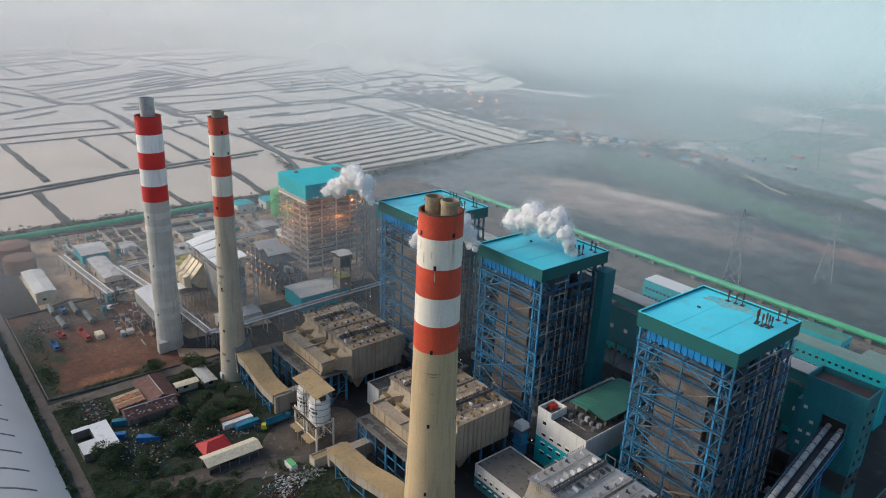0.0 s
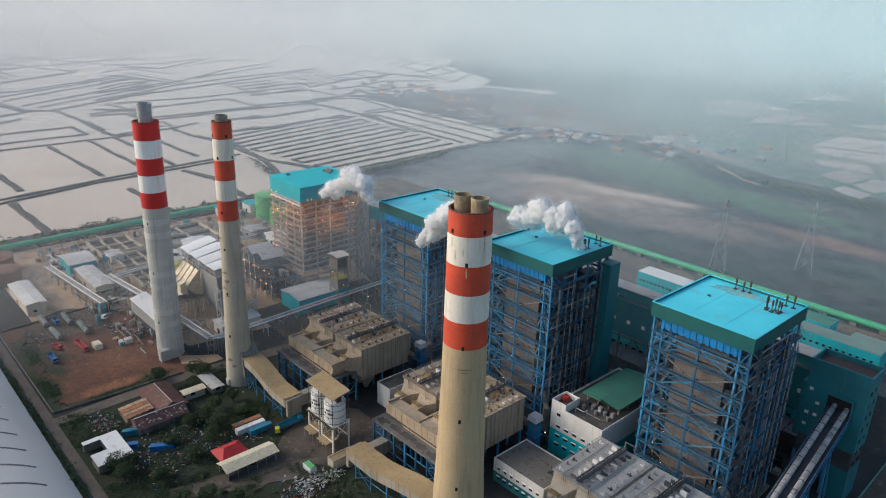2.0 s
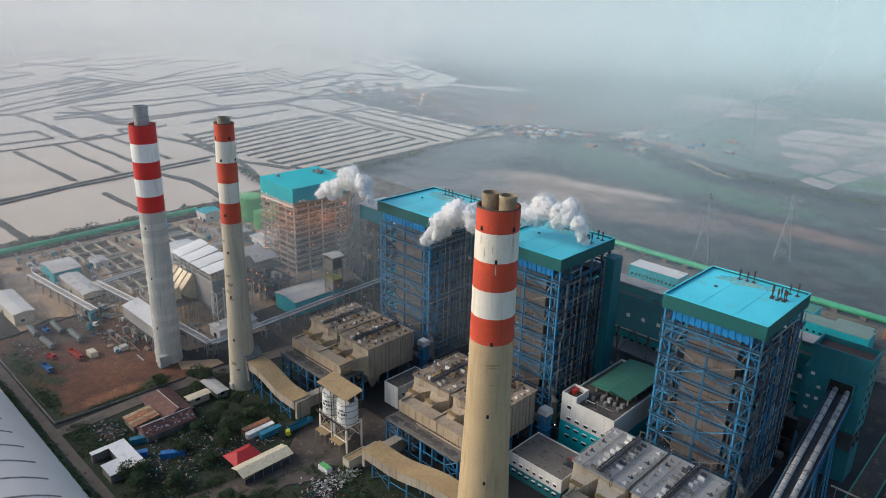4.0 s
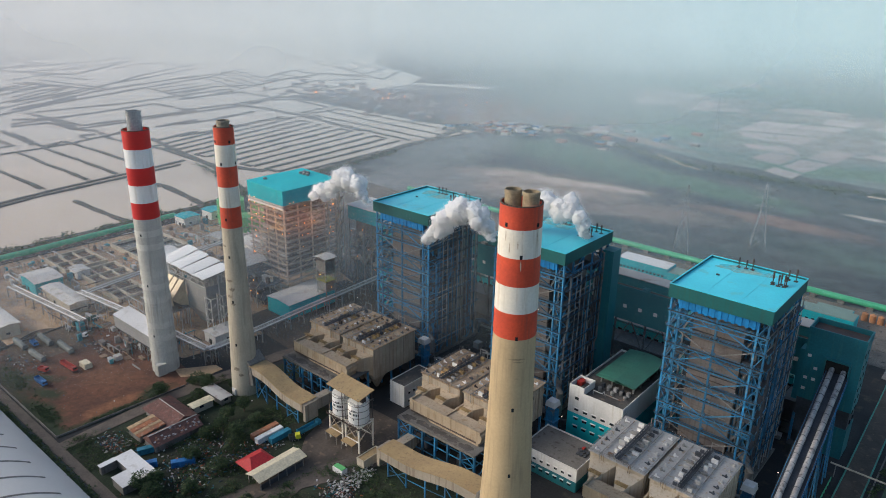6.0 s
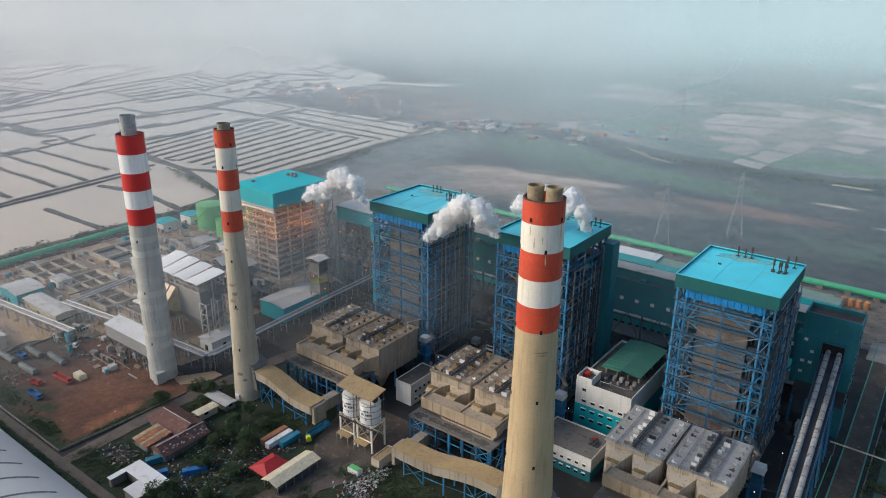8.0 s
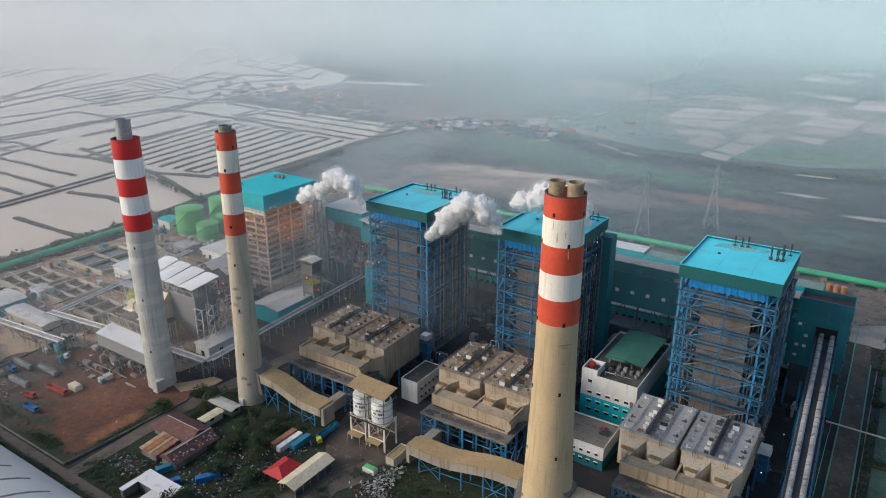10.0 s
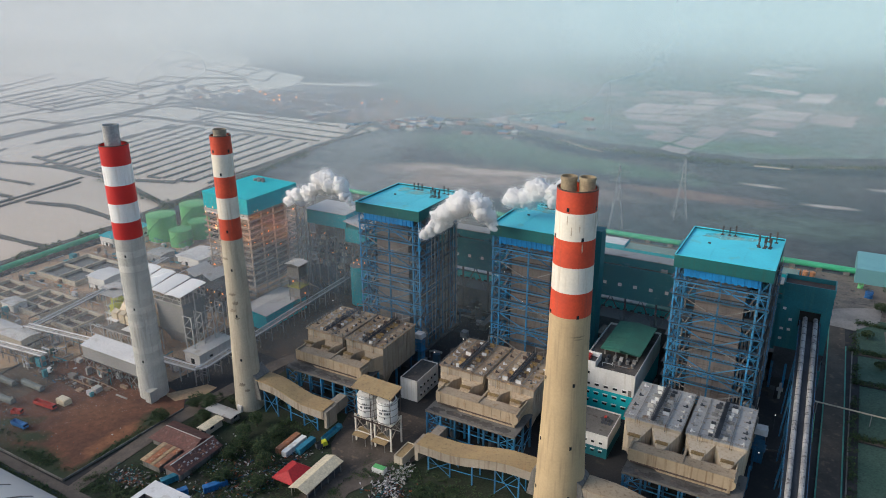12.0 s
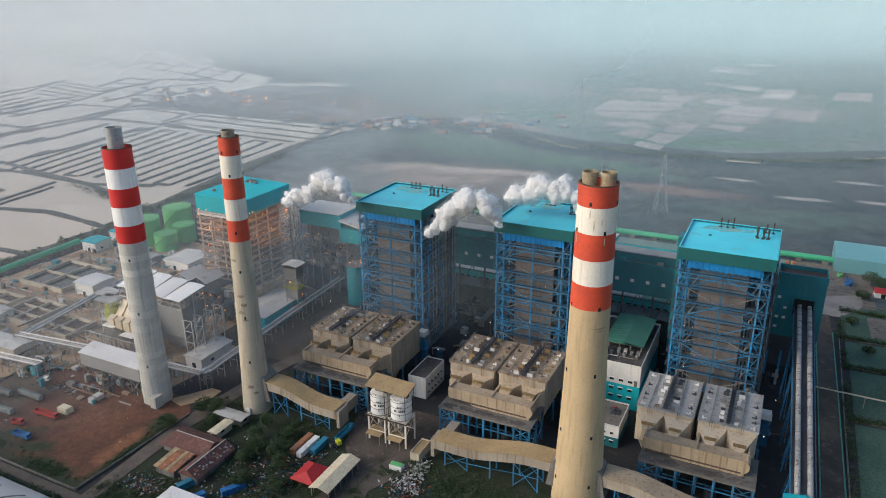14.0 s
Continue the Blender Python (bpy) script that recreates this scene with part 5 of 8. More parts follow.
# ---- flue ducts to the chimneys ----
def flue_duct(x0, x1, roofcol, label, flip=False):
    """A covered duct on a blue trestle; its roof sinks in an S towards the far end (x1)."""
    t = thing("flue_duct", label, "flue duct", 0, 0, group="flue ducts")
    n = 14
    zs = [15.8 - 4.6 * (3 * k * k - 2 * k ** 3) for k in (max(0.0, min(1.0, (i / n - 0.15) / 0.6)) for i in range(n + 1))]
    xs = [x0 + (x1 - x0) * i / n for i in range(n + 1)]
    s = Solid().loft([[(x, -3.6, z - 4.4), (x, 4.2, z - 4.4), (x, 4.2, z - 0.25), (x, -3.6, z - 0.25)] for x, z in zip(xs, zs)])
    r = Solid().loft([[(x, -4.1, z - 0.22), (x, 4.7, z - 0.22), (x, 4.7, z), (x, -4.1, z)] for x, z in zip(xs, zs)])
    part("duct", s, OLDPLATE, t, "dirty grey duct sides")
    part("roof", r, roofcol, t, "sand-coloured dusty duct roof")
    d = 1 if x1 > x0 else -1
    for k in range(5):
        xx = x0 + (x1 - x0) * (k + 0.5) / 5
        z = zs[int((k + 0.5) / 5 * n)] - 4.4
        for y in (-3.2, 3.8):
            part("leg", Solid().box(xx - 0.25, xx + 0.25, y - 0.25, y + 0.25, 0.1, z), BLUE, t)
            if k < 4:
                z2 = zs[int((k + 1.5) / 5 * n)] - 4.4
                x2 = x0 + (x1 - x0) * (k + 1.5) / 5
                part("beam", Solid().beam((xx, y, z * 0.55), (x2, y, z2 * 0.55), 0.22), BLUE, t)
                if k in (0, 3):
                    part("brace", Solid().beam((xx, y, 0.4), (x2, y, z2 - 0.4), 0.22), BLUE, t)
                    part("brace", Solid().beam((xx, y, z - 0.4), (x2, y, 0.4), 0.22), BLUE, t)
        part("beam", Solid().beam((xx, -3.2, z - 0.2), (xx, 3.8, z - 0.2), 0.3), BLUE, t)
    part("elbow", Solid().box(x1, x1 + d * 1.5, -3.2, 3.8, 2.5, zs[-1] - 0.6).box(x1 - d * 4, x1, 4.2, 14, 4.5, zs[-1] - 1.5), OLDPLATE, t)
    return t


flue_duct(-140.8, -104.0, SAND, "sand-dusted flue duct on a blue trestle")
flue_duct(-9.5, -57.5, SAND, "sand-dusted flue duct on a blue trestle")
flue_duct(9.5, 57.0, CREAM, "pale flue duct on a blue trestle")
for cx, w in ((-141.5, 5.0), (-8.0, 5.5), (8.0, 5.5)):
    s = -1 if cx == -8.0 else 1
    single("duct_collar", Solid().hexa([(cx - 3, -4, 6), (cx + 3, -4, 6), (cx + 3, 4.5, 6), (cx - 3, 4.5, 6), (cx - 3 * (s > 0) - 1.2 * (s < 0), -4, 20 - 3.5 * (s < 0)), (cx + 3 * (s < 0) + 1.2 * (s > 0), -4, 16.5 + 3.5 * (s < 0)), (cx + 3 * (s < 0) + 1.2 * (s > 0), 4.5, 16.5 + 3.5 * (s < 0)), (cx - 3 * (s > 0) - 1.2 * (s < 0), 4.5, 20 - 3.5 * (s < 0))]), GREYWALL,
           "grey sloped hood where a duct enters a chimney", "duct")


# ---- ash silos ----
def silos():
    t = thing("ash_silo", "pair of white ash silos under one sand-coloured roof", "silo", -80.5, 3.2)
    part("roof", Solid().hexa([(-9.6, -4.4, 25.6), (9.6, -4.4, 25.0), (9.6, 4.4, 26.4), (-9.6, 4.4, 27.0), (-9.6, -4.4, 25.9), (9.6, -4.4, 25.3), (9.6, 4.4, 26.7), (-9.6, 4.4, 27.3)]), SAND, t, "flat sand-coloured sheet roof")
    for cx in (-4.8, 4.8):
        v = part("vessel", Solid().ring([(0.7, 8.6), (4.2, 12.2), (4.35, 12.6), (4.35, 21.4), (4.0, 22.2), (0.4, 22.9)], 36, cx), WHITE, t, "white painted silo vessel", smooth=True)
        for z in (12.7, 15.6, 18.6, 21.1):
            part("hoop", Solid().ring([(4.37, z), (4.47, z + 0.08), (4.47, z + 0.24), (4.37, z + 0.32)], 36, cx, close=False), GREYSTEEL, v, smooth=True)
        for row, z, widths in ((0, 18.9, (0.5, 0.5, 0.4)), (1, 17.0, (0.5, 0.5, 0.0, 0.5, 0.5, 0.5, 0.5)), (2, 14.9, (0.4,))):
            for k, w in enumerate(widths):
                if w:
                    a = radians(-72 + 9 * (k - (len(widths) - 1) / 2))
                    part("lettering_bar", Solid().box(-w / 2, w / 2, -0.04, 0.04, 0, (0.6, 0.95, 0.9)[row]), DARKSTEEL, v).matrix_basis = pose(cx + 4.4 * math.cos(a), 4.4 * math.sin(a), z, 0, 0, math.degrees(a) + 90)
        part("filter_house", Solid().box(cx - 1.6, cx + 1.6, -1.6, 1.6, 22.7, 25.4), GREYSTEEL, t)
        part("filter_house", Solid().box(cx + 2.0, cx + 3.4, -1.2, 1.0, 22.2, 24.4), RUSTY, t)
        for sx in (-3.9, 3.9):
            for sy in (-3.9, 3.9):
                part("leg", Solid().box(cx + sx - 0.3, cx + sx + 0.3, sy - 0.3, sy + 0.3, 0.1, 13.2), CREAMPAINT, t, "cream painted steel leg")
                part("roof_post", Solid().beam((cx + sx, sy, 13.2), (cx + sx, sy * 0.98, 25.6), 0.2), RUSTY, t)
        for sy in (-3.9, 3.9):
            part("brace", Solid().beam((cx - 3.9, sy, 5.4), (cx + 3.9, sy, 11.8), 0.22).beam((cx + 3.9, sy, 5.4), (cx - 3.9, sy, 11.8), 0.22), OLDPLATE, t)
            part("beam", Solid().beam((cx - 3.9, sy, 5.2), (cx + 3.9, sy, 5.2), 0.32).beam((cx - 3.9, sy, 12.0), (cx + 3.9, sy, 12.0), 0.42), CREAMPAINT, t)
        for sx in (-3.9, 3.9):
            part("brace", Solid().beam((cx + sx, -3.9, 5.4), (cx + sx, 3.9, 11.8), 0.22).beam((cx + sx, 3.9, 5.4), (cx + sx, -3.9, 11.8), 0.22), OLDPLATE, t)
            part("beam", Solid().beam((cx + sx, -3.9, 12.0), (cx + sx, 3.9, 12.0), 0.42), CREAMPAINT, t)
        part("feeder", Solid().ring([(0.9, 5.6), (0.9, 8.7)], 14, cx).box(cx - 1.8, cx + 1.8, -1.2, 1.2, 5.0, 5.6), GREYWALL, t)
        part("canopy", Solid().hexa([(cx - 4.2, -6.6, 4.2), (cx + 2.6, -6.6, 4.2), (cx + 2.6, -0.6, 4.9), (cx - 4.2, -0.6, 4.9), (cx - 4.2, -6.6, 4.4), (cx + 2.6, -6.6, 4.4), (cx + 2.6, -0.6, 5.1), (cx - 4.2, -0.6, 5.1)]), SAND, t, "small sand-coloured loading canopy")
        for sx in (-4.0, 2.4):
            part("canopy_post", Solid().beam((cx + sx, -6.4, 0.1), (cx + sx, -6.4, 4.2), 0.18), GREYSTEEL, t)
        part("platform", Solid().box(cx - 4.9, cx + 4.9, -4.9, -4.0, 11.9, 12.05).rails([(cx - 4.9, -4.9, 12.05), (cx + 4.9, -4.9, 12.05)], 1.1, 1.6, 0.08), RUSTY, t, "narrow rusty walkway")
        part("handrail", Solid().rails([(cx - 4.3, -4.2, 21.6), (cx + 4.3, -4.2, 21.6), (cx + 4.3, 4.2, 21.6)], 1.1, 2.0, 0.08), GREYSTEEL, t)
    part("ladder", Solid().beam((-0.3, -4.4, 0.2), (-0.3, -4.4, 22), 0.1).beam((0.3, -4.4, 0.2), (0.3, -4.4, 22), 0.1).box(-0.3, 0.3, -4.45, -4.35, 6, 6.1), RUSTY, t)


silos()


# ---- houses and halls ----
def block(name, x0, x1, y0, y1, h, wall, roof, label, category="building", parapet=0.9, rows=(), low=None, sides="f", win=(1.3, 1.3), step=3.2, group=""):
    """A flat-roofed block with a raised rim and rows of windows at given heights; low: colour and height of a painted base."""
    t = thing(name, label, category, x0, y0, group=group)
    w, d = x1 - x0, y1 - y0
    zb = 0.1
    if low:
        part("wall_base", Solid().box(0, w, 0, d, 0.1, low[1]), low[0], t, "turquoise painted lower wall")
        zb = low[1]
    part("wall", Solid().box(0, w, 0, d, zb, h - 0.35), wall, t)
    part("roof", Solid().box(0.3, w - 0.3, 0.3, d - 0.3, h - 0.3, h), roof, t)
    if parapet:
        for a, b, c, e in ((0, w, -0.02, 0.28), (0, w, d - 0.28, d + 0.02), (-0.02, 0.28, 0.28, d - 0.28), (w - 0.28, w + 0.02, 0.28, d - 0.28)):
            part("parapet", Solid().box(a, b, c, e, h - 0.34, h + parapet), wall, t)
    for z in rows:
        for sd in sides:
            n = int(((w if sd in "fb" else d) - 1.5) / step)
            off = ((w if sd in "fb" else d) - (n - 1) * step) / 2
            for k in range(n):
                c = off + k * step
                if sd == "f":
                    s = Solid().box(c - win[0] / 2, c + win[0] / 2, -0.1, 0.3, z, z + win[1])
                    sill = Solid().box(c - win[0] / 2 - .2, c + win[0] / 2 + .2, -0.55, 0.0, z + win[1] + .05, z + win[1] + .25)
                elif sd == "r":
                    s = Solid().box(w - 0.3, w + 0.1, c - win[0] / 2, c + win[0] / 2, z, z + win[1])
                    sill = Solid().box(w, w + 0.55, c - win[0] / 2 - .2, c + win[0] / 2 + .2, z + win[1] + .05, z + win[1] + .25)
                else:
                    s = Solid().box(-0.1, 0.3, c - win[0] / 2, c + win[0] / 2, z, z + win[1])
                    sill = Solid().box(-0.55, 0.0, c - win[0] / 2 - .2, c + win[0] / 2 + .2, z + win[1] + .05, z + win[1] + .25)
                wd = part("window", s, GLASS, t)
                part("hood", sill, wall, wd)
    return t


ctrl = block("control_building", -16.5, 8.2, 68.0, 114.5, 21.6, WHITE, DARKROOF, "white office block with turquoise base and green-roofed hall on top", rows=(5.0, 9.0, 13.4), low=(CYANWALL, 12.0), sides="f", win=(1.9, 1.25), step=4.1)
part("window", Solid().box(3.0, 4.8, -0.1, 0.3, 18.6, 19.8), GLASS, ctrl)
part("door", Solid().box(22.2, 23.6, -0.06, 0.3, 12.1, 15.0), GREYWALL, ctrl)
for cx in (6.6, 11.6, 16.6, 21.4):
    for cy in (15.4, 22, 30, 38, 43.6):
        part("hall_post", Solid().box(cx - .3, cx + .3, cy - .3, cy + .3, 21.6, 25.0), GREYSTEEL, ctrl)
part("roof_hall", Solid().box(7.2, 20.8, 19, 43.0, 21.6, 24.9), GREYWALL, ctrl)
part("green_roof", Solid().hexa([(5.0, 13, 25.0), (22.8, 13, 25.0), (22.8, 44.5, 25.0), (5.0, 44.5, 25.0), (5.0, 13, 25.3), (14, 13, 26.2), (14, 44.5, 26.2), (5.0, 44.5, 25.3)])
     .hexa([(14, 13, 25.2), (22.8, 13, 25.0), (22.8, 44.5, 25.0), (14, 44.5, 25.2), (14, 13, 26.2), (22.8, 13, 25.3), (22.8, 44.5, 25.3), (14, 44.5, 26.2)]), GREENROOF, ctrl, "shallow green sheet roof")
for k in range(6):
    part("roof_seam", Solid().beam((5.0, 15 + 5.4 * k, 25.38), (14, 15 + 5.4 * k, 26.28), 0.12), GREENROOF, ctrl)
for a, b, c, e in ((0.0, 7.0, -0.03, 0.3), (0.0, 7.0, 8.7, 9.0), (-0.03, 0.3, 0.3, 8.7), (6.7, 7.0, 0.3, 8.7)):
    part("room_wall", Solid().box(a, b, c, e, 21.0, 25.0), WHITE, ctrl)
part("room_floor", Solid().box(0.3, 6.7, 0.3, 8.7, 21.65, 22.6), DARKROOF, ctrl)
part("red_tank", Solid().box(0.8, 3.0, 4.6, 8.0, 22.6, 24.4), TRUCKRED, ctrl)
for k in range(5):
    part("cooling_unit", Solid().ring([(0.8, 21.6), (0.8, 23.2)], 14, 9.5 + 2.9 * k, 8.6 + (k % 2) * 2.2), GREYSTEEL, ctrl, smooth=True)
    part("cabinet", Solid().box(8.6 + 2.9 * k, 10 + 2.9 * k, 11.2, 12.8, 21.6, 23.4), (DARKSTEEL, GREYSTEEL, GRIME)[k % 3], ctrl)
part("pipework", Solid().tube([(9, 4, 21.7), (9, 4, 23.4), (13, 4, 23.4), (13, 6, 23.4), (13, 6, 21.7)], 0.16), GRIME, ctrl)
part("pipework", Solid().tube([(14, 5, 21.7), (14, 5, 22.9), (21, 5, 22.9)], 0.2), GREYSTEEL, ctrl)

low = block("switch_house", -18.2, 6.6, 37.0, 55.6, 10.0, WHITE, FLATROOF, "low white switch house with grey flat roof and turquoise base", rows=(2.2, 6.3), low=(TEAL, 4.8), sides="f", parapet=0.5, win=(1.3, 1.2))
part("stain", Solid().slab(wavy(20, 13, 2.6, 2.0, 18, 0.5, 2.0), 10.0, 10.012), DARKROOF, low)
for k in range(7):
    part("roof_box", Solid().box(19 + (k % 3) * 1.5, 20 + (k % 3) * 1.5, 9 + (k // 3) * 2.2, 10.4 + (k // 3) * 2.2, 10, 10.6), TRUCKRED if k == 6 else DARKSTEEL, low)
block("pump_house", -90.6, -81.6, 36.2, 55.6, 10.6, WHITE, DARKROOF, "white flat-roofed pump house with dark roof", rows=(2.0, 6.0), sides="r", parapet=0.4, win=(1.2, 1.4))
for cx, cy in ((-101.0, 71.0), (-22.3, 65.6), (59.5, 66.0)):
    k = thing("sampling_hut", "small blue sampling hut with pale curved cap", "hut", cx, cy, group="sampling huts")
    part("frame", Solid().box(-2, 2, -2, 2, 0.1, 11).box(-2.6, 2.6, -2.6, 2.6, 6, 6.3), BLUE, k)
    part("cap", Solid().hexa([(-2.4, -2.4, 13.0), (2.4, -2.4, 13.0), (2.4, 2.4, 13.0), (-2.4, 2.4, 13.0), (-2.0, -2.0, 15.4), (2.0, -2.0, 15.4), (2.0, 2.0, 15.4), (-2.0, 2.0, 15.4)]), WHITEROOF, k)
    for sx in (-1.9, 1.9):
        for sy in (-1.9, 1.9):
            part("post", Solid().box(sx - .12, sx + .12, sy - .12, sy + .12, 11, 13), GREYSTEEL, k)

# coal bunker bay along the back of the boilers
bay = thing("bunker_bay", "long teal bunker bay with small lit windows linking the boilers", "building", -182, 126)
part("wall", Solid().box(0, 239, 9.5, 22, 27, 43), TEAL, bay)
part("roof", Solid().box(-0.5, 239.5, 9.0, 22.6, 43.02, 43.5), GREENROOF, bay)
part("wall_upper", Solid().box(0, 239, 14, 21, 43.5, 48), TEAL, bay)
part("roof_upper", Solid().box(-0.5, 239.5, 13.2, 22, 48.02, 48.4), GREYROOF, bay)
part("roof_gutter", Solid().box(0.4, 238.6, 9.5, 13.6, 43.52, 43.6), DARKROOF, bay, "dark sooty roof strip")
part("parapet", Solid().box(-0.5, 239.5, 8.6, 9.0, 42.6, 44.9), TEAL, bay)
for k in range(12):
    part("roof_box", Solid().box(6 + 19.6 * k, 9 + 19.6 * k, 10.2, 12.8, 43.6, 45.4), GREYSTEEL if k % 2 else TEAL, bay)
for k in range(30):
    xx = 4 + 7.9 * k
    w = part("window", Solid().box(xx, xx + 1.8, 9.3, 9.6, 33.5, 35.2), WHITEROOF, bay, "small pale window")
    if k % 2:
        part("leg", Solid().box(xx - 4, xx - 3.2, 9.8, 10.6, 0.1, 27), DARKSTEEL, bay)
        part("brace", Solid().beam((xx - 3.6, 10.2, 12), (xx + 4, 10.2, 26.6), 0.4).beam((xx - 3.6, 10.2, 12), (xx - 11, 10.2, 26.6), 0.4), DARKSTEEL, bay)
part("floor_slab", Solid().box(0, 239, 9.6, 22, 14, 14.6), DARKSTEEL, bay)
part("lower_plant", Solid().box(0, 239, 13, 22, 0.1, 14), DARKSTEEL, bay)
rr = random.Random(12)
for k in range(26):
    xx = rr.uniform(76, 234)
    part("machine", Solid().box(xx, xx + rr.uniform(2, 5), rr.uniform(-14, 6), rr.uniform(7, 9), 0.1, rr.uniform(3, 13)), rr.choice((DARKSTEEL, GREYWALL, GREYSTEEL)), bay, "grey pump-house machinery")

hall = thing("turbine_hall", "long turquoise turbine hall with pale roofs behind the boilers", "hall", -182, 150)
part("wall", Solid().box(0, 232, 0, 46, 0.1, 19), TURQ, hall)
for k in range(58):
    part("window", Solid().box(2 + 4 * k, 4.2 + 4 * k, -0.12, 0.2, 13, 14.6), GLASS, hall)
for k in range(4):
    x0 = 58 * k
    part("roof", Solid().gable(x0 + 0.7, x0 + 57.3, 0, 46, 19.02, 1.6, 0.6, 'x', 0.3), WHITEROOF if k in (1,) else GREENROOF if k == 3 else GREYROOF, hall)
part("gutter", Solid().box(-0.3, 232.3, -1.2, -0.65, 18.2, 19.0), TEAL, hall)
SHEDGREEN = surface("grey_green_sheet_roof", (0.20, 0.30, 0.26), (0.16, 0.25, 0.22), 12, 0.6, grain=0.2)
annex = block("annex_hall", -68, -36.6, 207, 219, 30, TURQ, WHITEROOF, "turquoise hall with white roof", rows=(20.0, 24.5), sides="f", parapet=0, step=2.4)
block("annex_hall", -36.4, 60, 207, 218, 28.5, TURQ, SHEDGREEN, "long turquoise hall with grey-green roof", rows=(19.0, 23.5), sides="f", parapet=0, step=3)
block("store_hall", 31, 50, 230, 272, 9, TURQ, SHEDGREEN, "turquoise store with green roof behind the tower", rows=(4,), sides="fr", parapet=0)
block("water_works", -8, 21, 262, 275, 11, TURQ, GREENROOF, "small turquoise two-storey water works", rows=(2.5, 6.5), sides="fr", parapet=0.4)
for k in range(4):
    t = thing("drum", "large orange upright drum", "drum", 54 + 4.2 * k, 284, 0.15, group="orange drums")
    part("shell", Solid().ring([(1.7, 0), (1.7, 4.4), (0.3, 5.2)], 20), RUSTORANGE, t, smooth=True)
block("warehouse", 90.5, 200, 290, 326, 10, HAZETURQ, HAZETURQ, "large turquoise warehouse beside the road, haze painted into its colour", parapet=0)

# coal transfer tower and conveyor
tower = thing("transfer_tower", "tall teal coal transfer tower with conveyor mouth", "tower", 56.4, 127.5)
part("wall", Solid().box(0, 20.6, 0, 12, 22, 51.5), TEAL, tower)
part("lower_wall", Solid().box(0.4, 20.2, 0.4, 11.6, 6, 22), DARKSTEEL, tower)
part("roof_well", Solid().box(0.4, 20.2, 0.4, 11.6, 51.5, 51.9), RUSTY, tower, "dark rusty sunken roof")
for a, b, c, d in ((-.2, 20.8, -.2, 0.35), (-.2, 20.8, 11.65, 12.2), (-.2, 0.35, 0.35, 11.65), (20.25, 20.8, 0.35, 11.65)):
    part("parapet", Solid().box(a, b, c, d, 50.5, 54), TEAL, tower)
part("wing", Solid().box(-2.0, 0, 1.0, 11, 20, 43), TEAL, tower)
part("wing", Solid().box(13, 20.6, -0.01, 12, 0.1, 14), TEAL, tower)
part("conveyor_mouth", Solid().box(8.2, 16.6, -0.12, 0.5, 34, 42.5), RUBBER, tower, "dark conveyor opening")
part("mouth_hood", Solid().box(7.6, 17.2, -1.6, 0, 42.5, 43.2).box(7.6, 8.2, -1.6, 0, 34, 42.5).box(16.6, 17.2, -1.6, 0, 34, 42.5), TEAL, tower)
for z in (16, 21, 26, 31, 36, 41, 46):
    for k, xx in enumerate((1.2, 4.2)):
        if z in (26, 31, 36, 41) and (z + k) % 3:
            part("window", Solid().box(xx, xx + 1.4, -0.15, 0.2, z, z + 1.2), WHITEROOF, tower, "small pale window")
    part("window", Solid().box(20.4, 20.75, 2.2, 3.6, z, z + 1.4).box(20.4, 20.75, 7.2, 8.6, z, z + 1.4), GLASS, tower)
for xx in (0.6, 6.5, 12.4):
    for y in (0.6, 11.4):
        part("leg", Solid().box(xx - 0.5, xx + 0.5, y - 0.5, y + 0.5, 0.1, 14), BLUE, tower)

conv = thing("conveyor", "twin white-covered inclined coal conveyors on a blue trestle", "conveyor", 0, 0)
P, Q = Vector((67.2, 127.4, 38.6)), Vector((72.6, 15.0, 9.6))
for off, wd in ((0.0, 2.0), (4.2, 2.0)):
    a, b = P + Vector((off, 0, 0)), Q + Vector((off, 0, 0))
    tube = part("conveyor_cover", Solid().tube([a.lerp(b, i / 24) for i in range(25)], 1.0, 12), GRIME, conv, "grimy white rounded conveyor cover", smooth=True)
    for k in range(24):
        c = a.lerp(b, (k + 0.5) / 24)
        part("cover_hoop", Solid().tube([c, c.lerp(b, 0.003)], 1.04, 12), DARKSTEEL, tube)
part("walkway", Solid().beam(P + Vector((2.1, 0, -1.5)), Q + Vector((2.1, 0, -1.5)), 8.6, 0.3), DARKSTEEL, conv)
for sx in (-2.0, 6.2):
    part("girder", Solid().beam(P + Vector((sx, 0, -1.3)), Q + Vector((sx, 0, -1.3)), 0.3).beam(P + Vector((sx, 0, -4.0)), Q + Vector((sx, 0, -4.0)), 0.3), BLUE, conv)
    for k in range(30):
        a, b = P.lerp(Q, k / 30), P.lerp(Q, (k + 1) / 30)
        part("lacing", Solid().beam(a + Vector((sx, 0, -1.3 if k % 2 else -4)), b + Vector((sx, 0, -4 if k % 2 else -1.3)), 0.2), BLUE, conv)
    part("handrail", Solid().rails([P + Vector((sx, 0, -1.2)), Q + Vector((sx, 0, -1.2))], 1.1, 3, 0.08), RUSTY, conv)
for k in range(1, 6):
    c = P.lerp(Q, k / 6)
    for sx in (-1.8, 6.0):
        for dy in (-1.5, 1.5):
            part("leg", Solid().beam((c.x + sx - (1.5 if sx < 0 else -1.5), c.y + dy * 1.6, 0.1), (c.x + sx, c.y + dy, c.z - 4), 0.5), BLUE, conv)
        part("brace", Solid().beam((c.x + sx, c.y - 2, 1), (c.x + sx, c.y + 1.5, (c.z - 4) * 0.9), 0.3), BLUE, conv)
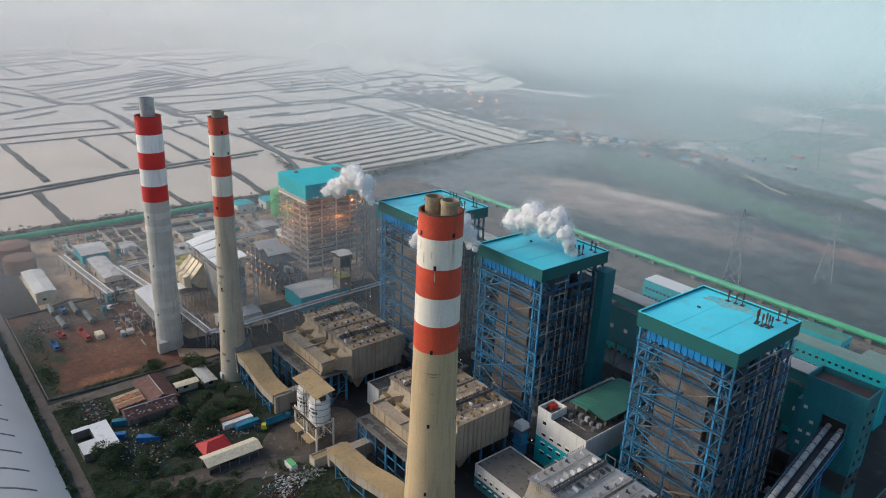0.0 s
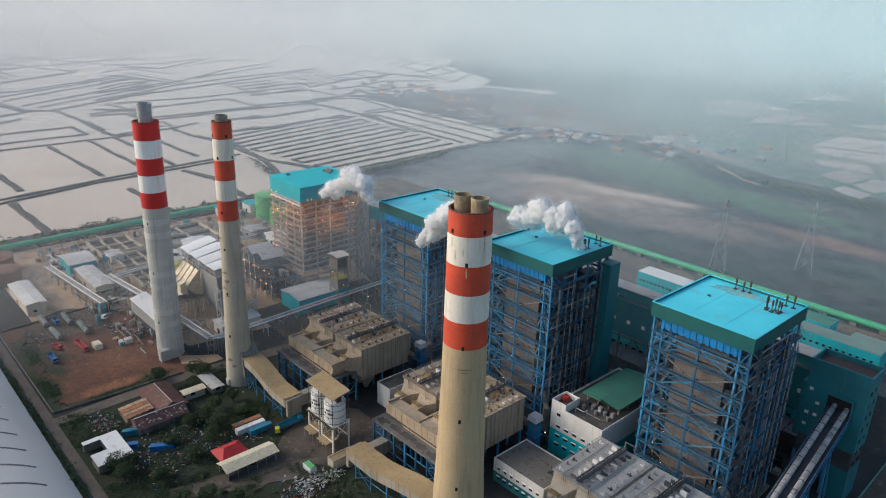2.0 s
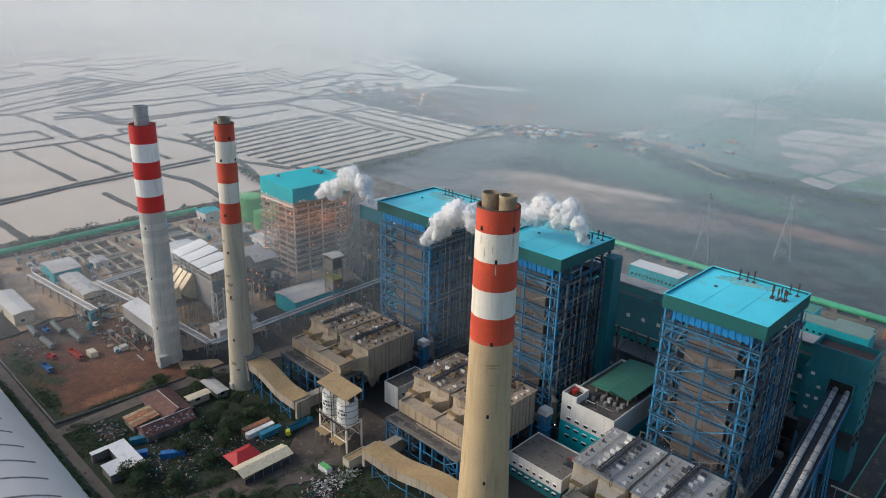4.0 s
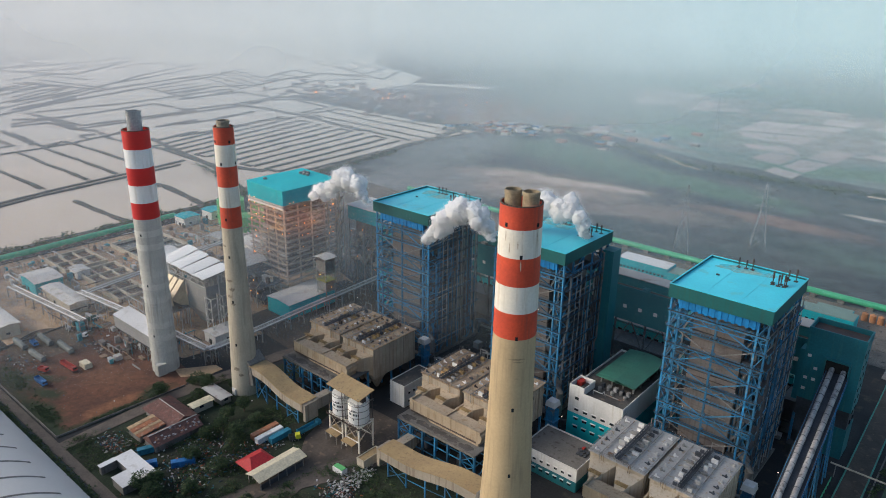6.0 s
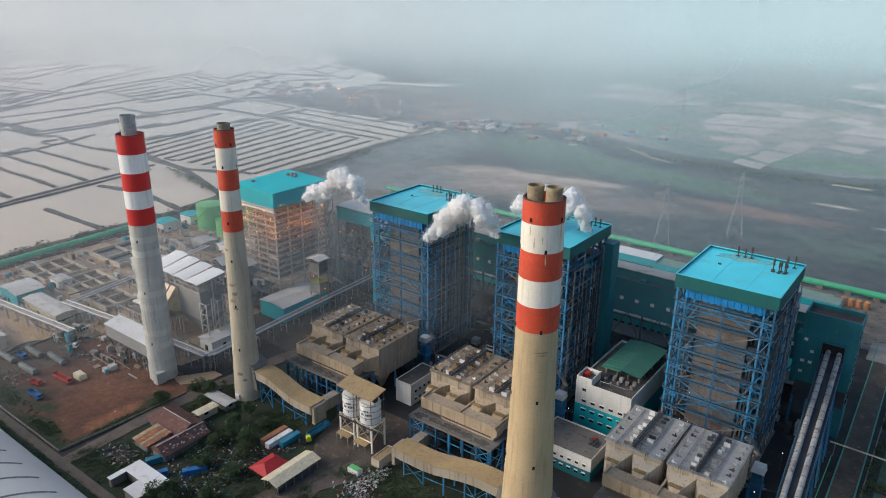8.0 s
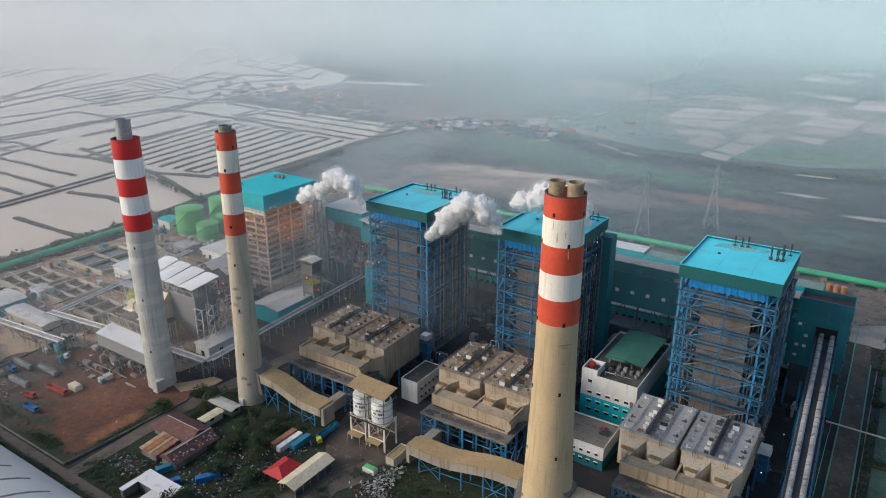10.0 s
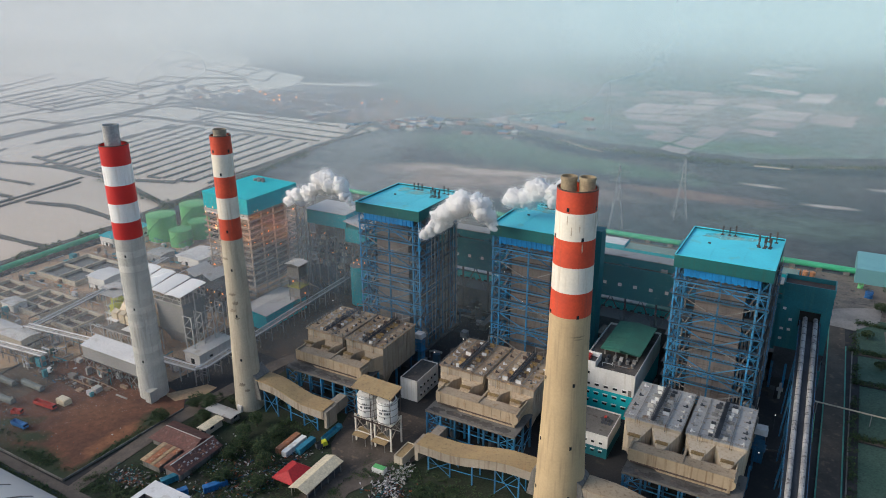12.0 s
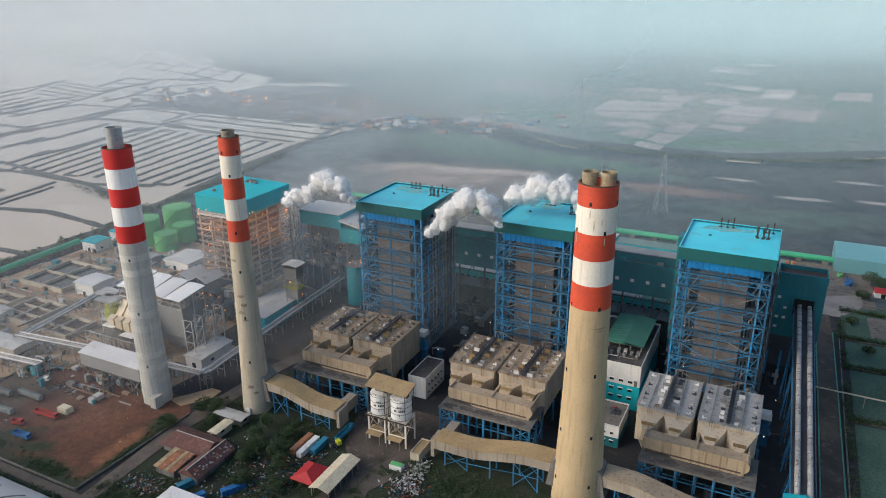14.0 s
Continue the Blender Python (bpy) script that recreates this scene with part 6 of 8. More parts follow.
hood = thing("conveyor_house", "small turquoise transfer house at the conveyor foot", "building", 70, 6)
part("wall", Solid().box(-2, 11, 0, 11, 0.1, 13.5), TEAL, hood)
part("roof", Solid().gable(-2, 11, 0, 11, 13.52, 1.4, 0.5, 'y', 0.25), TURQ, hood)

# road and fields beside it
road = sheet("road", [(82, -40), (90.5, -40), (89, 120), (88, 190), (86, 240), (79, 240), (80, 190), (81, 120)], 0.42, APRONCONC, "grey asphalt works road", "road", 0.4)
PLAZA = surface("pale_worn_concrete", (0.30, 0.27, 0.245), (0.22, 0.20, 0.185), 9, 0.9, grain=0.4)
KERBGREEN = surface("green_kerb_paint", (0.05, 0.27, 0.20), (0.06, 0.19, 0.15), 6, 0.7)
FIELDGREEN = surface("dark_green_field", (0.04, 0.085, 0.06), (0.055, 0.10, 0.07), 14, 0.95, grain=0.8, bump=0.6)
for k, (a, b, c, d) in enumerate(((95, 240, -30, 98), (95, 240, 104, 149), (94, 240, 155, 182), (93, 240, 188, 232))):
    sheet("field", [(a, c), (b, c + 6), (b, d + 6), (a, d)], 0.3, FIELDGREEN, "dark green plot beside the works road", "field")
    sheet("field_path", [(a, d + 1.5), (b, d + 7.5), (b, d + 10), (a, d + 4)], 0.34, ROADDIRT, "pale path between plots", "path")
sheet("ground_yard", [(76, 214), (92, 213), (104, 230), (106, 252), (92, 246), (76, 236)], 0.50, PLAZA, "pale worn concrete square at the end of the road", "ground")
sheet("ground_yard", [(85, 226), (95, 224), (100, 268), (96, 286), (86, 286)], 0.36, BACKYARD, "pale sandy yard beside the warehouse", "ground")
sheet("ground_yard", [(107, 192), (150, 196), (150, 222), (106, 219)], 0.36, BACKYARD, "pale sandy yard among green plots", "ground")
pb = thing("pipe_bridge", "thin pale pipe bridge over the works road", "pipe bridge", 0, 0)
part("pipe", Solid().tube([(76, 114, 6), (250, 110, 6)], 0.35, 8), CONC, pb, smooth=True)
for k in range(9):
    part("post", Solid().beam((78 + 21 * k, 114 - 0.48 * k, 0.1), (78 + 21 * k, 114 - 0.48 * k, 6), 0.3), GREYSTEEL, pb)
single("hedge_kerb", Solid().box(91, 91.5, -40, 190, 0.1, 0.6), GREYWALL, "low grey wall along the works road", "wall", "structure")
for edge in ([(81.8, -40), (80.8, 120), (79.8, 190), (78.8, 238)], [(90.6, -40), (89.2, 120), (88.2, 190)]):
    kb = Solid()
    for (xa, ya), (xb, yb) in zip(edge, edge[1:]):
        kb.beam((xa, ya, 0.42), (xb, yb, 0.42), 0.55, 0.5)
    single("kerb", kb, KERBGREEN, "green painted kerb along the works road", "kerb", "structure")
single("green_fence", Solid().rails([(78.6, -40, 0.1), (77.8, 110, 0.1)], 2.2, 3.0, 0.2), PIPEGREEN, "green fence beside the road", "fence")


# ---- green pipeline round the plant ----
def pipeline(pts, label):
    t = thing("pipeline", label, "pipeline")
    part("pipe", Solid().tube(pts, 2.0, 14), PIPEGREEN, t, smooth=True)
    for p, q in zip(pts, pts[1:]):
        n = int((Vector(q) - Vector(p)).length / 16)
        for i in range(n):
            c = Vector(p).lerp(Vector(q), (i + 0.5) / n)
            part("saddle", Solid().box(c.x - 1.9, c.x + 1.9, c.y - 1.9, c.y + 1.9, 0.1, c.z - 1.2), GREYWALL, t)


pipeline([(-402, -170, 3.6), (-404, 0, 3.6), (-409, 112, 3.6)], "thick green pipeline along the pond shore")
pipeline([(-330, 303, 3.6), (-100, 303, 3.6), (110, 302, 3.6)], "thick green pipeline behind the turbine halls")


# ---- unit under completion ----
u4 = thing("filter_house", "white folded-roof filter house with grey hoppers on steel frame", "building", -252, 17)
n = 6
for k in range(4):
    sec = []
    for i in range(n):
        va, vb = i / n, (i + 1) / n
        ha, hb = (0.45 * math.sin(math.pi * v) for v in (va, vb))
        xa, xb = 11.0 * k + 10.8 * va, 11.0 * k + 10.8 * vb
        lift = 0.8 * (3 - k)
        sec += [[(x, -1, 33 + lift * .3 + h - .25), (x, 17, 35 + lift + h - .25), (x, 17, 35 + lift + h), (x, -1, 33 + lift * .3 + h)] for x, h in (((xa, ha), (xb, hb)) if i == 0 else ((xb, hb),))]
    part("roof_panel", Solid().loft(sec), BRIGHTROOF, u4, "white sheet roof panel")
for k in range(7):
    for y in ((0.0, 8, 15.5) if k < 4 else (8,)):
        part("post", Solid().box(7.2 * k, 7.2 * k + 0.5, y, y + 0.5, 0.1, 33.5), GALV, u4)
    if k < 6:
        for y in (0.2, 15.8):
            part("brace", Solid().beam((7.2 * k, y, 28), (7.2 * k + 3.6, y, 33), 0.3).beam((7.2 * k + 7.2, y, 28), (7.2 * k + 3.6, y, 33), 0.3).beam((7.2 * k, y, 28), (7.2 * k + 7.2, y, 28), 0.35).beam((7.2 * k, y, 30.5), (7.2 * k + 7.2, y, 30.5), 0.3), GALV, u4)
part("truss", Solid().rails([(43.4, 0, 28), (43.4, 15.8, 28)], 5.0, 2.6, 0.3), GALV, u4)
part("dust_box", Solid().box(24, 43.2, 0.6, 15.4, 12, 28), GREYCLAD, u4, "plain grey clad box")
part("dust_hopper", Solid().hexa([(29, 4, 4), (38, 4, 4), (38, 12, 4), (29, 12, 4), (24, .6, 12), (43.2, .6, 12), (43.2, 15.4, 12), (24, 15.4, 12)]), GREYCLAD, u4)
for k in range(4):
    x0 = 3.5 + 5.4 * k
    part("bent_duct", Solid().hexa([(x0, -4, 13.5), (x0 + 4.2, -4, 13.5), (x0 + 4.2, 1, 12), (x0, 1, 12), (x0, -9, 18), (x0 + 4.2, -9, 18), (x0 + 4.2, -1, 27), (x0, -1, 27)]), ALU, u4, "bare aluminium-clad bent duct")
    part("duct_end", Solid().hexa([(x0, -12, 16), (x0 + 4.2, -12, 16), (x0 + 4.2, -8, 14), (x0, -8, 14), (x0, -12, 21), (x0 + 4.2, -12, 21), (x0 + 4.2, -9, 22), (x0, -9, 22)]), ALU, u4)
part("deck", Solid().box(-2, 26, -14, 0.4, 11.2, 11.7), GREYSTEEL, u4)
part("deck_roof", Solid().box(1, 9, -14, -8, 17, 17.3).box(14, 23, -15, -9, 14.5, 14.8), WHITEROOF, u4)
for k in range(6):
    for y in (-13.5, -6, -1):
        part("post", Solid().box(5.4 * k - 1, 5.4 * k - 0.5, y, y + 0.5, 0.1, 11.2), GALV, u4)
    part("brace", Solid().beam((5.4 * k - 1, -13.5, 0.5), (5.4 * k + 4.4, -13.5, 5.5), 0.25).beam((5.4 * k + 4.4, -13.5, 6), (5.4 * k - 1, -13.5, 11), 0.25).beam((5.4 * k - 1, -13.5, 5.7), (5.4 * k + 4.4, -13.5, 5.7), 0.25), GALV, u4)
for cx, cy in ((-10, 2), (-3, -4)):
    part("yellow_drum", Solid().ring([(3.4, 17), (3.4, 20.4), (1, 21.2)], 24, cx, cy), YELLOW, u4, "yellow cylindrical drum", smooth=True)
    part("drum_frame", Solid().box(cx - 4, cx - 3.4, cy - 4, cy - 3.4, 0.1, 17).box(cx + 3.4, cx + 4, cy - 4, cy - 3.4, 0.1, 17).box(cx - 4, cx - 3.4, cy + 3.4, cy + 4, 0.1, 17).box(cx + 3.4, cx + 4, cy + 3.4, cy + 4, 0.1, 17).box(cx - 4.5, cx + 4.5, cy - 4.5, cy + 4.5, 16.4, 17), GALV, u4)
    part("drum_roof", Solid().box(cx - 6, cx + 6, cy - 4.5, cy + 4.5, 27, 27.4).beam((cx - 4, cy - 4, 17), (cx - 4, cy - 4, 27), .3).beam((cx + 4, cy - 4, 17), (cx + 4, cy - 4, 27), .3).beam((cx + 4, cy + 4, 17), (cx + 4, cy + 4, 27), .3).beam((cx - 4, cy + 4, 17), (cx - 4, cy + 4, 27), .3), GREYROOF, u4)

for k in range(5):
    for y in (-19, 17.5):
        x0 = -6 + 10.5 * k
        part("frame_post", Solid().box(x0, x0 + .45, y, y + .45, 0.1, 15.5), GALV, u4)
        if k < 4:
            for z in (5, 10, 15):
                part("frame_beam", Solid().beam((x0, y + .2, z), (x0 + 10.5, y + .2, z), 0.32), GALV, u4)
                part("frame_brace", Solid().beam((x0, y + .2, z - 5 + .3), (x0 + 5.2, y + .2, z), 0.24).beam((x0 + 5.2, y + .2, z), (x0 + 10.5, y + .2, z - 5 + .3), 0.24), GALV, u4)
for y in (-2, 5, 12, 19):
    part("frame_post", Solid().box(45.5, 46, y, y + .45, 0.1, 24), GALV, u4)
    part("frame_post", Solid().box(51, 51.5, y, y + .45, 0.1, 24), GALV, u4)
    for z in (6, 12, 18, 24):
        part("frame_beam", Solid().beam((45.7, y + .2, z), (51.2, y + .2, z), 0.3).beam((45.7, y + .2, z - 5.5), (51.2, y + .2, z), 0.22), GALV, u4)
        if y < 19:
            part("frame_beam", Solid().beam((51.2, y + .2, z), (51.2, y + 7.2, z), 0.3).beam((51.2, y + .2, z - 5.5), (51.2, y + 7.2, z), 0.22), GALV, u4)

sh = thing("open_shed", "grey-sided shed with white roof on open steel frame", "shed", -243, -18)
part("roof", Solid().hexa([(0, 0, 13.6), (40, 0, 13.6), (40, 9, 15.6), (0, 9, 15.6), (0, 0, 13.9), (40, 0, 13.9), (40, 9, 15.9), (0, 9, 15.9)]), WHITEROOF, sh)
part("wall", Solid().box(0.3, 39.7, 0.3, 0.6, 7, 13.5).box(0.3, 0.6, 0.6, 8.7, 7, 13.5), GREYCLAD, sh)
for k in range(7):
    for y in (0.5, 8.3):
        part("post", Solid().box(6.5 * k + 0.3, 6.5 * k + 0.7, y, y + 0.4, 0.1, 13.5), GREYSTEEL, sh)
    if k < 6:
        part("brace", Solid().beam((6.5 * k + .5, 0.4, 0.4), (6.5 * k + 7, 0.4, 7), 0.25).beam((6.5 * k + 7, 0.4, 0.4), (6.5 * k + .5, 0.4, 7), 0.25).beam((6.5 * k + .5, 0.4, 7), (6.5 * k + 7, 0.4, 7), 0.3), GREYSTEEL, sh)
part("deck", Solid().box(0, 40, 0, 9, 6.6, 6.9), DARKSTEEL, sh)

bs = thing("workshop", "turquoise workshop with shallow pale grey roof", "building", -212, 58)
part("wall", Solid().box(0, 20, 0, 34, 0.1, 9), CYANWALL, bs)
part("roof", Solid().gable(0, 20, 0, 34, 9.02, 1.2, 0.5, 'y', 0.25), NEWROOF, bs)


def pipe_rack(pts, h, label, w=4.5):
    t = thing("pipe_rack", label, "pipe rack")
    for p, q in zip(pts, pts[1:]):
        p, q = Vector((*p, h)), Vector((*q, h))
        d = (q - p).normalized()
        s = Vector((-d.y, d.x, 0))
        for k, (o, r) in enumerate(((-1.7, 0.32), (-0.6, 0.2), (0.4, 0.2), (1.6, 0.36))):
            part("pipe", Solid().tube([p + s * o + Vector((0, 0, r)), q + s * o + Vector((0, 0, r))], r, 8), WHITEROOF if k in (0, 3) else GALV, t, smooth=True)
        n = max(1, int((q - p).length / 9))
        for i in range(n + 1):
            c = p.lerp(q, i / n)
            part("bent", Solid().beam(c - s * 2.2 - Vector((0, 0, h - 0.1)), c - s * 2.2, 0.4).beam(c + s * 2.2 - Vector((0, 0, h - 0.1)), c + s * 2.2, 0.4).beam(c - s * 2.4, c + s * 2.4, 0.4).beam(c - s * 2.2 - Vector((0, 0, h * .45)), c + s * 2.2 - Vector((0, 0, h * .45)), 0.3), GREYSTEEL, t)
        for o in (-2.2, 2.2):
            part("girder", Solid().beam(p + s * o, q + s * o, 0.3), GREYSTEEL, t)


pipe_rack([(-300, -11), (-240, -4), (-182, 0), (-182, 4)], 8.0, "pipe rack with white-lagged pipes beside the yard")
pipe_rack([(-181, 2), (-185, 70), (-188, 140)], 8.0, "pipe rack with white-lagged pipes along the boilers")
pipe_rack([(-340, -34), (-300, -30), (-262, -26)], 7.0, "pipe rack crossing the yard")
pipe_rack([(-300, -9), (-312, 60), (-320, 100)], 6.0, "pipe rack crossing the yard")

# gabled mill hut and annexes of the new unit
mill = thing("mill_house", "pale double-gabled mill house on steel frame with orange lamps", "building", -257, 58)
part("roof", Solid().gable(0, 12, 0, 15, 22, 3.4, 0.4, 'y').gable(13, 25, 0, 15, 22, 3.4, 0.4, 'y'), NEWROOF, mill)
part("floor", Solid().box(-2, 40, -3, 16, 12, 12.5).box(-1, 30, -2, 16, 18, 18.4).box(-1, 44, -2, 12, 6, 6.5), DARKSTEEL, mill)
for k in range(7):
    for y in (-2.5, 7, 15):
        part("post", Solid().box(6.5 * k - 1.5, 6.5 * k - 1.1, y, y + 0.4, 0.1, 22 if k < 4 else 13), GALV, mill)
    part("brace", Solid().beam((6.5 * k - 1.3, -2.5, 1), (6.5 * k + 5, -2.5, 11), 0.25).beam((6.5 * k - 1.3, -2.5, 12.5), (6.5 * k + 5, -2.5, 19), 0.25), GREYSTEEL, mill)
    part("lamp", Solid().ring([(0.05, 10), (0.35, 10.3), (0.05, 10.6)], 8, 6.5 * k + 1, -3.2).ring([(0.05, 17), (0.35, 17.3), (0.05, 17.6)], 8, 6.0 * k, -2.4), LAMP, mill, "small glowing orange lamp")
mr = random.Random(12)
for k in range(46):
    x0, y0, z0 = mr.uniform(-1, 36), mr.uniform(-2, 11), mr.choice((0.1, 6.5, 12.5, 12.5))
    part("machine", Solid().box(x0, x0 + mr.uniform(1, 4), y0, y0 + mr.uniform(1, 3), z0, z0 + mr.uniform(1.5, 4.5)), mr.choice((RUSTY, GREYSTEEL, GALV, PRIMER, DARKSTEEL)), mill)
bay4 = thing("bunker_bay", "turquoise bunker bay with pale roof beside the new boiler", "building", -214, 118)
part("wall", Solid().box(0, 30, 6, 26, 41, 50), TURQ, bay4)
part("wall", Solid().box(30.2, 52, 4, 26, 34, 42.6), TURQ, bay4)
part("core", Solid().box(1, 50, 12, 25, 13.7, 40.9), GREYWALL, bay4)
part("roof", Solid().box(-.5, 30, 5, 27, 50.02, 50.4).hexa([(30, 3, 47.0), (52.5, 3, 42.5), (52.5, 27, 42.5), (30, 27, 47.0), (30, 3, 47.4), (52.5, 3, 44.4), (52.5, 27, 44.4), (30, 27, 47.4)]), NEWROOF, bay4)
part("frame", Solid().box(0, 34, 7, 25, 13, 13.6).box(0, 34, 7, 25, 22, 22.6).box(1, 33, 9, 24, 0.1, 13), DARKSTEEL, bay4)
for k in range(6):
    part("post", Solid().box(6.6 * k, 6.6 * k + .6, 6.2, 6.8, 0.1, 41), GREYSTEEL, bay4)
    part("brace", Solid().beam((6.6 * k + .3, 6.5, 22), (6.6 * k + 6.9, 6.5, 34), .35).beam((6.6 * k + 6.9, 6.5, 22), (6.6 * k + .3, 6.5, 34), .35).beam((6.6 * k, 6.5, 34), (6.6 * k + 6.6, 6.5, 34), .4), GREYSTEEL, bay4)
    lx, lz = 3 + 5.3 * k, (33, 17, 36, 24, 12, 29)[k]
    part("lamp", Solid().ring([(0.05, lz), (0.25, lz + .25), (0.05, lz + .5)], 8, lx, 5.4), LAMP, bay4, "small glowing orange lamp")
br = random.Random(9)
for k in range(40):
    x0, z0 = br.uniform(0, 33), br.choice((13.7, 18, 22.7, 27, 31))
    part("machine", Solid().box(x0, x0 + br.uniform(1.2, 4), 6.9, 6.9 + br.uniform(1, 4), z0, z0 + br.uniform(1, 3.4)), br.choice((GREYSTEEL, GALV, RUSTY, DARKSTEEL, PRIMER)), bay4)
wt = thing("water_tank", "tall turquoise drum with orange lamps on its lid", "tank", -168, 114)
part("shell", Solid().ring([(5.6, 0.1), (5.6, 24.6)], 32), TURQ, wt, smooth=True)
part("lid", Solid().ring([(5.8, 24.6), (5.8, 25.0), (0.3, 26)], 32, close=False), GREYSTEEL, wt, smooth=True)
for k in range(5):
    part("lamp", Solid().ring([(0.05, 26), (0.3, 26.3), (0.05, 26.6)], 8, 3.6 * math.cos(k * 1.3), 3.6 * math.sin(k * 1.3)), LAMP, wt, "small glowing orange lamp")
OLIVE = surface("faded_yellow_green_paint", (0.30, 0.30, 0.07), None, 4, 0.6)
lt = thing("hoist_tower", "small roofed hoist tower with lamps", "tower", -190, 84)
part("roof", Solid().gable(-4.8, 4.8, -4.2, 4.2, 32, 0.9, 0.3, 'y', 0.3), NEWROOF, lt)
part("cabin", Solid().box(-3.9, 3.9, -3.5, 3.5, 24.4, 30.2), GREYWALL, lt)
part("cabin", Solid().box(-3.6, 3.6, -3.2, 3.2, 12.4, 17.6), GREYSTEEL, lt)
for sx in (-3.8, 3.8):
    for sy in (-3.4, 3.4):
        part("post", Solid().box(sx - .25, sx + .25, sy - .25, sy + .25, 0.1, 32), GREYSTEEL, lt)
for z in (6, 12, 18, 24):
    part("floor", Solid().box(-4.4, 4.4, -4, 4, z, z + .3).rails([(-4.4, -4, z + .3), (4.4, -4, z + .3), (4.4, 4, z + .3)], 1.1, 2, .1), OLIVE if z == 18 else GREYSTEEL, lt)
part("lamp", Solid().ring([(0.05, 22), (0.35, 22.3), (0.05, 22.6)], 8, 0, -4.2).ring([(0.05, 14), (0.35, 14.3), (0.05, 14.6)], 8, 4.6, 0), LAMP, lt)


def tank(x, y, r, h, mat, label):
    t = thing("storage_tank", label, "tank", x, y, group="storage tanks")
    part("shell", Solid().ring([(r, 0.1), (r, h)], 40), mat, t, smooth=True)
    part("roof", Solid().ring([(r + 0.15, h), (r + 0.15, h + 0.2), (0.3, h + r * 0.14)], 40, close=False), mat, t, smooth=True)
    pts = [(r * 1.03 * math.cos(radians(-150 + 12 * k)), r * 1.03 * math.sin(radians(-150 + 12 * k)), 0.5 + h * k / 9) for k in range(10)]
    part("stair", Solid().tube(pts, 0.5, 6), mat, t)
    part("handrail", Solid().rails([(r * math.cos(2 * math.pi * k / 16), r * math.sin(2 * math.pi * k / 16), h + 0.2) for k in range(17)], 1.1, 3, 0.1), mat, t)


tank(-366, 168, 10.5, 20, TANKGREEN, "large bright green storage tank")
tank(-368, 138, 10.5, 19, TANKGREEN, "large bright green storage tank")
tank(-345, 135, 8, 12, TANKGREEN, "smaller bright green storage tank")
tank(-346, 154, 8, 13, TANKGREEN, "smaller bright green storage tank")
BROWNTANK = surface("rust_brown_tank", (0.22, 0.10, 0.06), (0.17, 0.085, 0.055), 8, 0.7)
tank(-372, -57, 11, 9, BROWNTANK, "rust-brown oil tank beside the pipeline")
tank(-345, -57, 9, 9, BROWNTANK, "rust-brown oil tank beside the pipeline")


def shed(x0, x1, y0, y1, h, wall, roof, label, rise=1.2, along='x', name="shed", group=""):
    t = thing(name, label, "building" if name != "house" else "house", x0, y0, group=group)
    w, d = x1 - x0, y1 - y0
    part("wall", Solid().box(0, w, 0, d, 0.1, h), wall, t)
    part("roof", Solid().gable(0, w, 0, d, h + 0.02, rise, 0.7, along, 0.2), roof, t)
    if along == 'x':
        part("gable_wall", Solid().add([(0, 0, h), (0, d, h), (0, d / 2, h + rise), (w, 0, h), (w, d, h), (w, d / 2, h + rise)], [(0, 1, 2), (5, 4, 3), (0, 3, 4, 1), (1, 4, 5, 2), (2, 5, 3, 0)]), wall, t)
    part("door", Solid().box(w * .4, w * .4 + 2.4, -0.08, 0.1, 0.1, 3.0), GLASS, t)
    part("window", Solid().box(w - 0.1, w + 0.08, d * .3, d * .3 + 2, 2, 3.2), GLASS, t)
    return t


shed(-352, -330, -24, -8, 8, TURQ, NEWROOF, "turquoise shed with pale roof", along='y')
shed(-326, -288, -22, -12, 6.5, CONC, NEWROOF, "pale yard shed with pale roof", 0.8)
shed(-322, -284, -60, -50, 7, CONC, NEWROOF, "pale yard shed with pale roof", 0.8)
shed(-350, -338, 4, 12, 5, WHITE, GREYROOF, "small white hut with grey roof", 0.6)
shed(-398, -384, 106, 120, 7, WHITE, TURQ, "white gatehouse with turquoise roof", 0.8)
shed(-398, -384, 130, 142, 7, WHITE, TURQ, "white gatehouse with turquoise roof", 0.8)
shed(-318, -296, 106, 128, 6, WHITE, NEWROOF, "long white hut with pale roof", 0.8, 'y')
shed(-340, -326, 100, 112, 6, GREYCLAD, GREYROOF, "grey hut with sheet roof", 0.8)
shed(-334, -318, 50, 66, 8, WHITE, WHITEROOF, "white hut with sheet roof", 0.8)
shed(-205, -194.5, 12, 34, 6.0, WHITE, NEWROOF, "white hut with pale roof between the chimneys", 0.6, 'y')


SLUDGE = surface("rusty_sludge", (0.15, 0.085, 0.05), (0.085, 0.055, 0.04), 8, 0.6, spots=(0.045, 0.035, 0.03), grain=0.5)


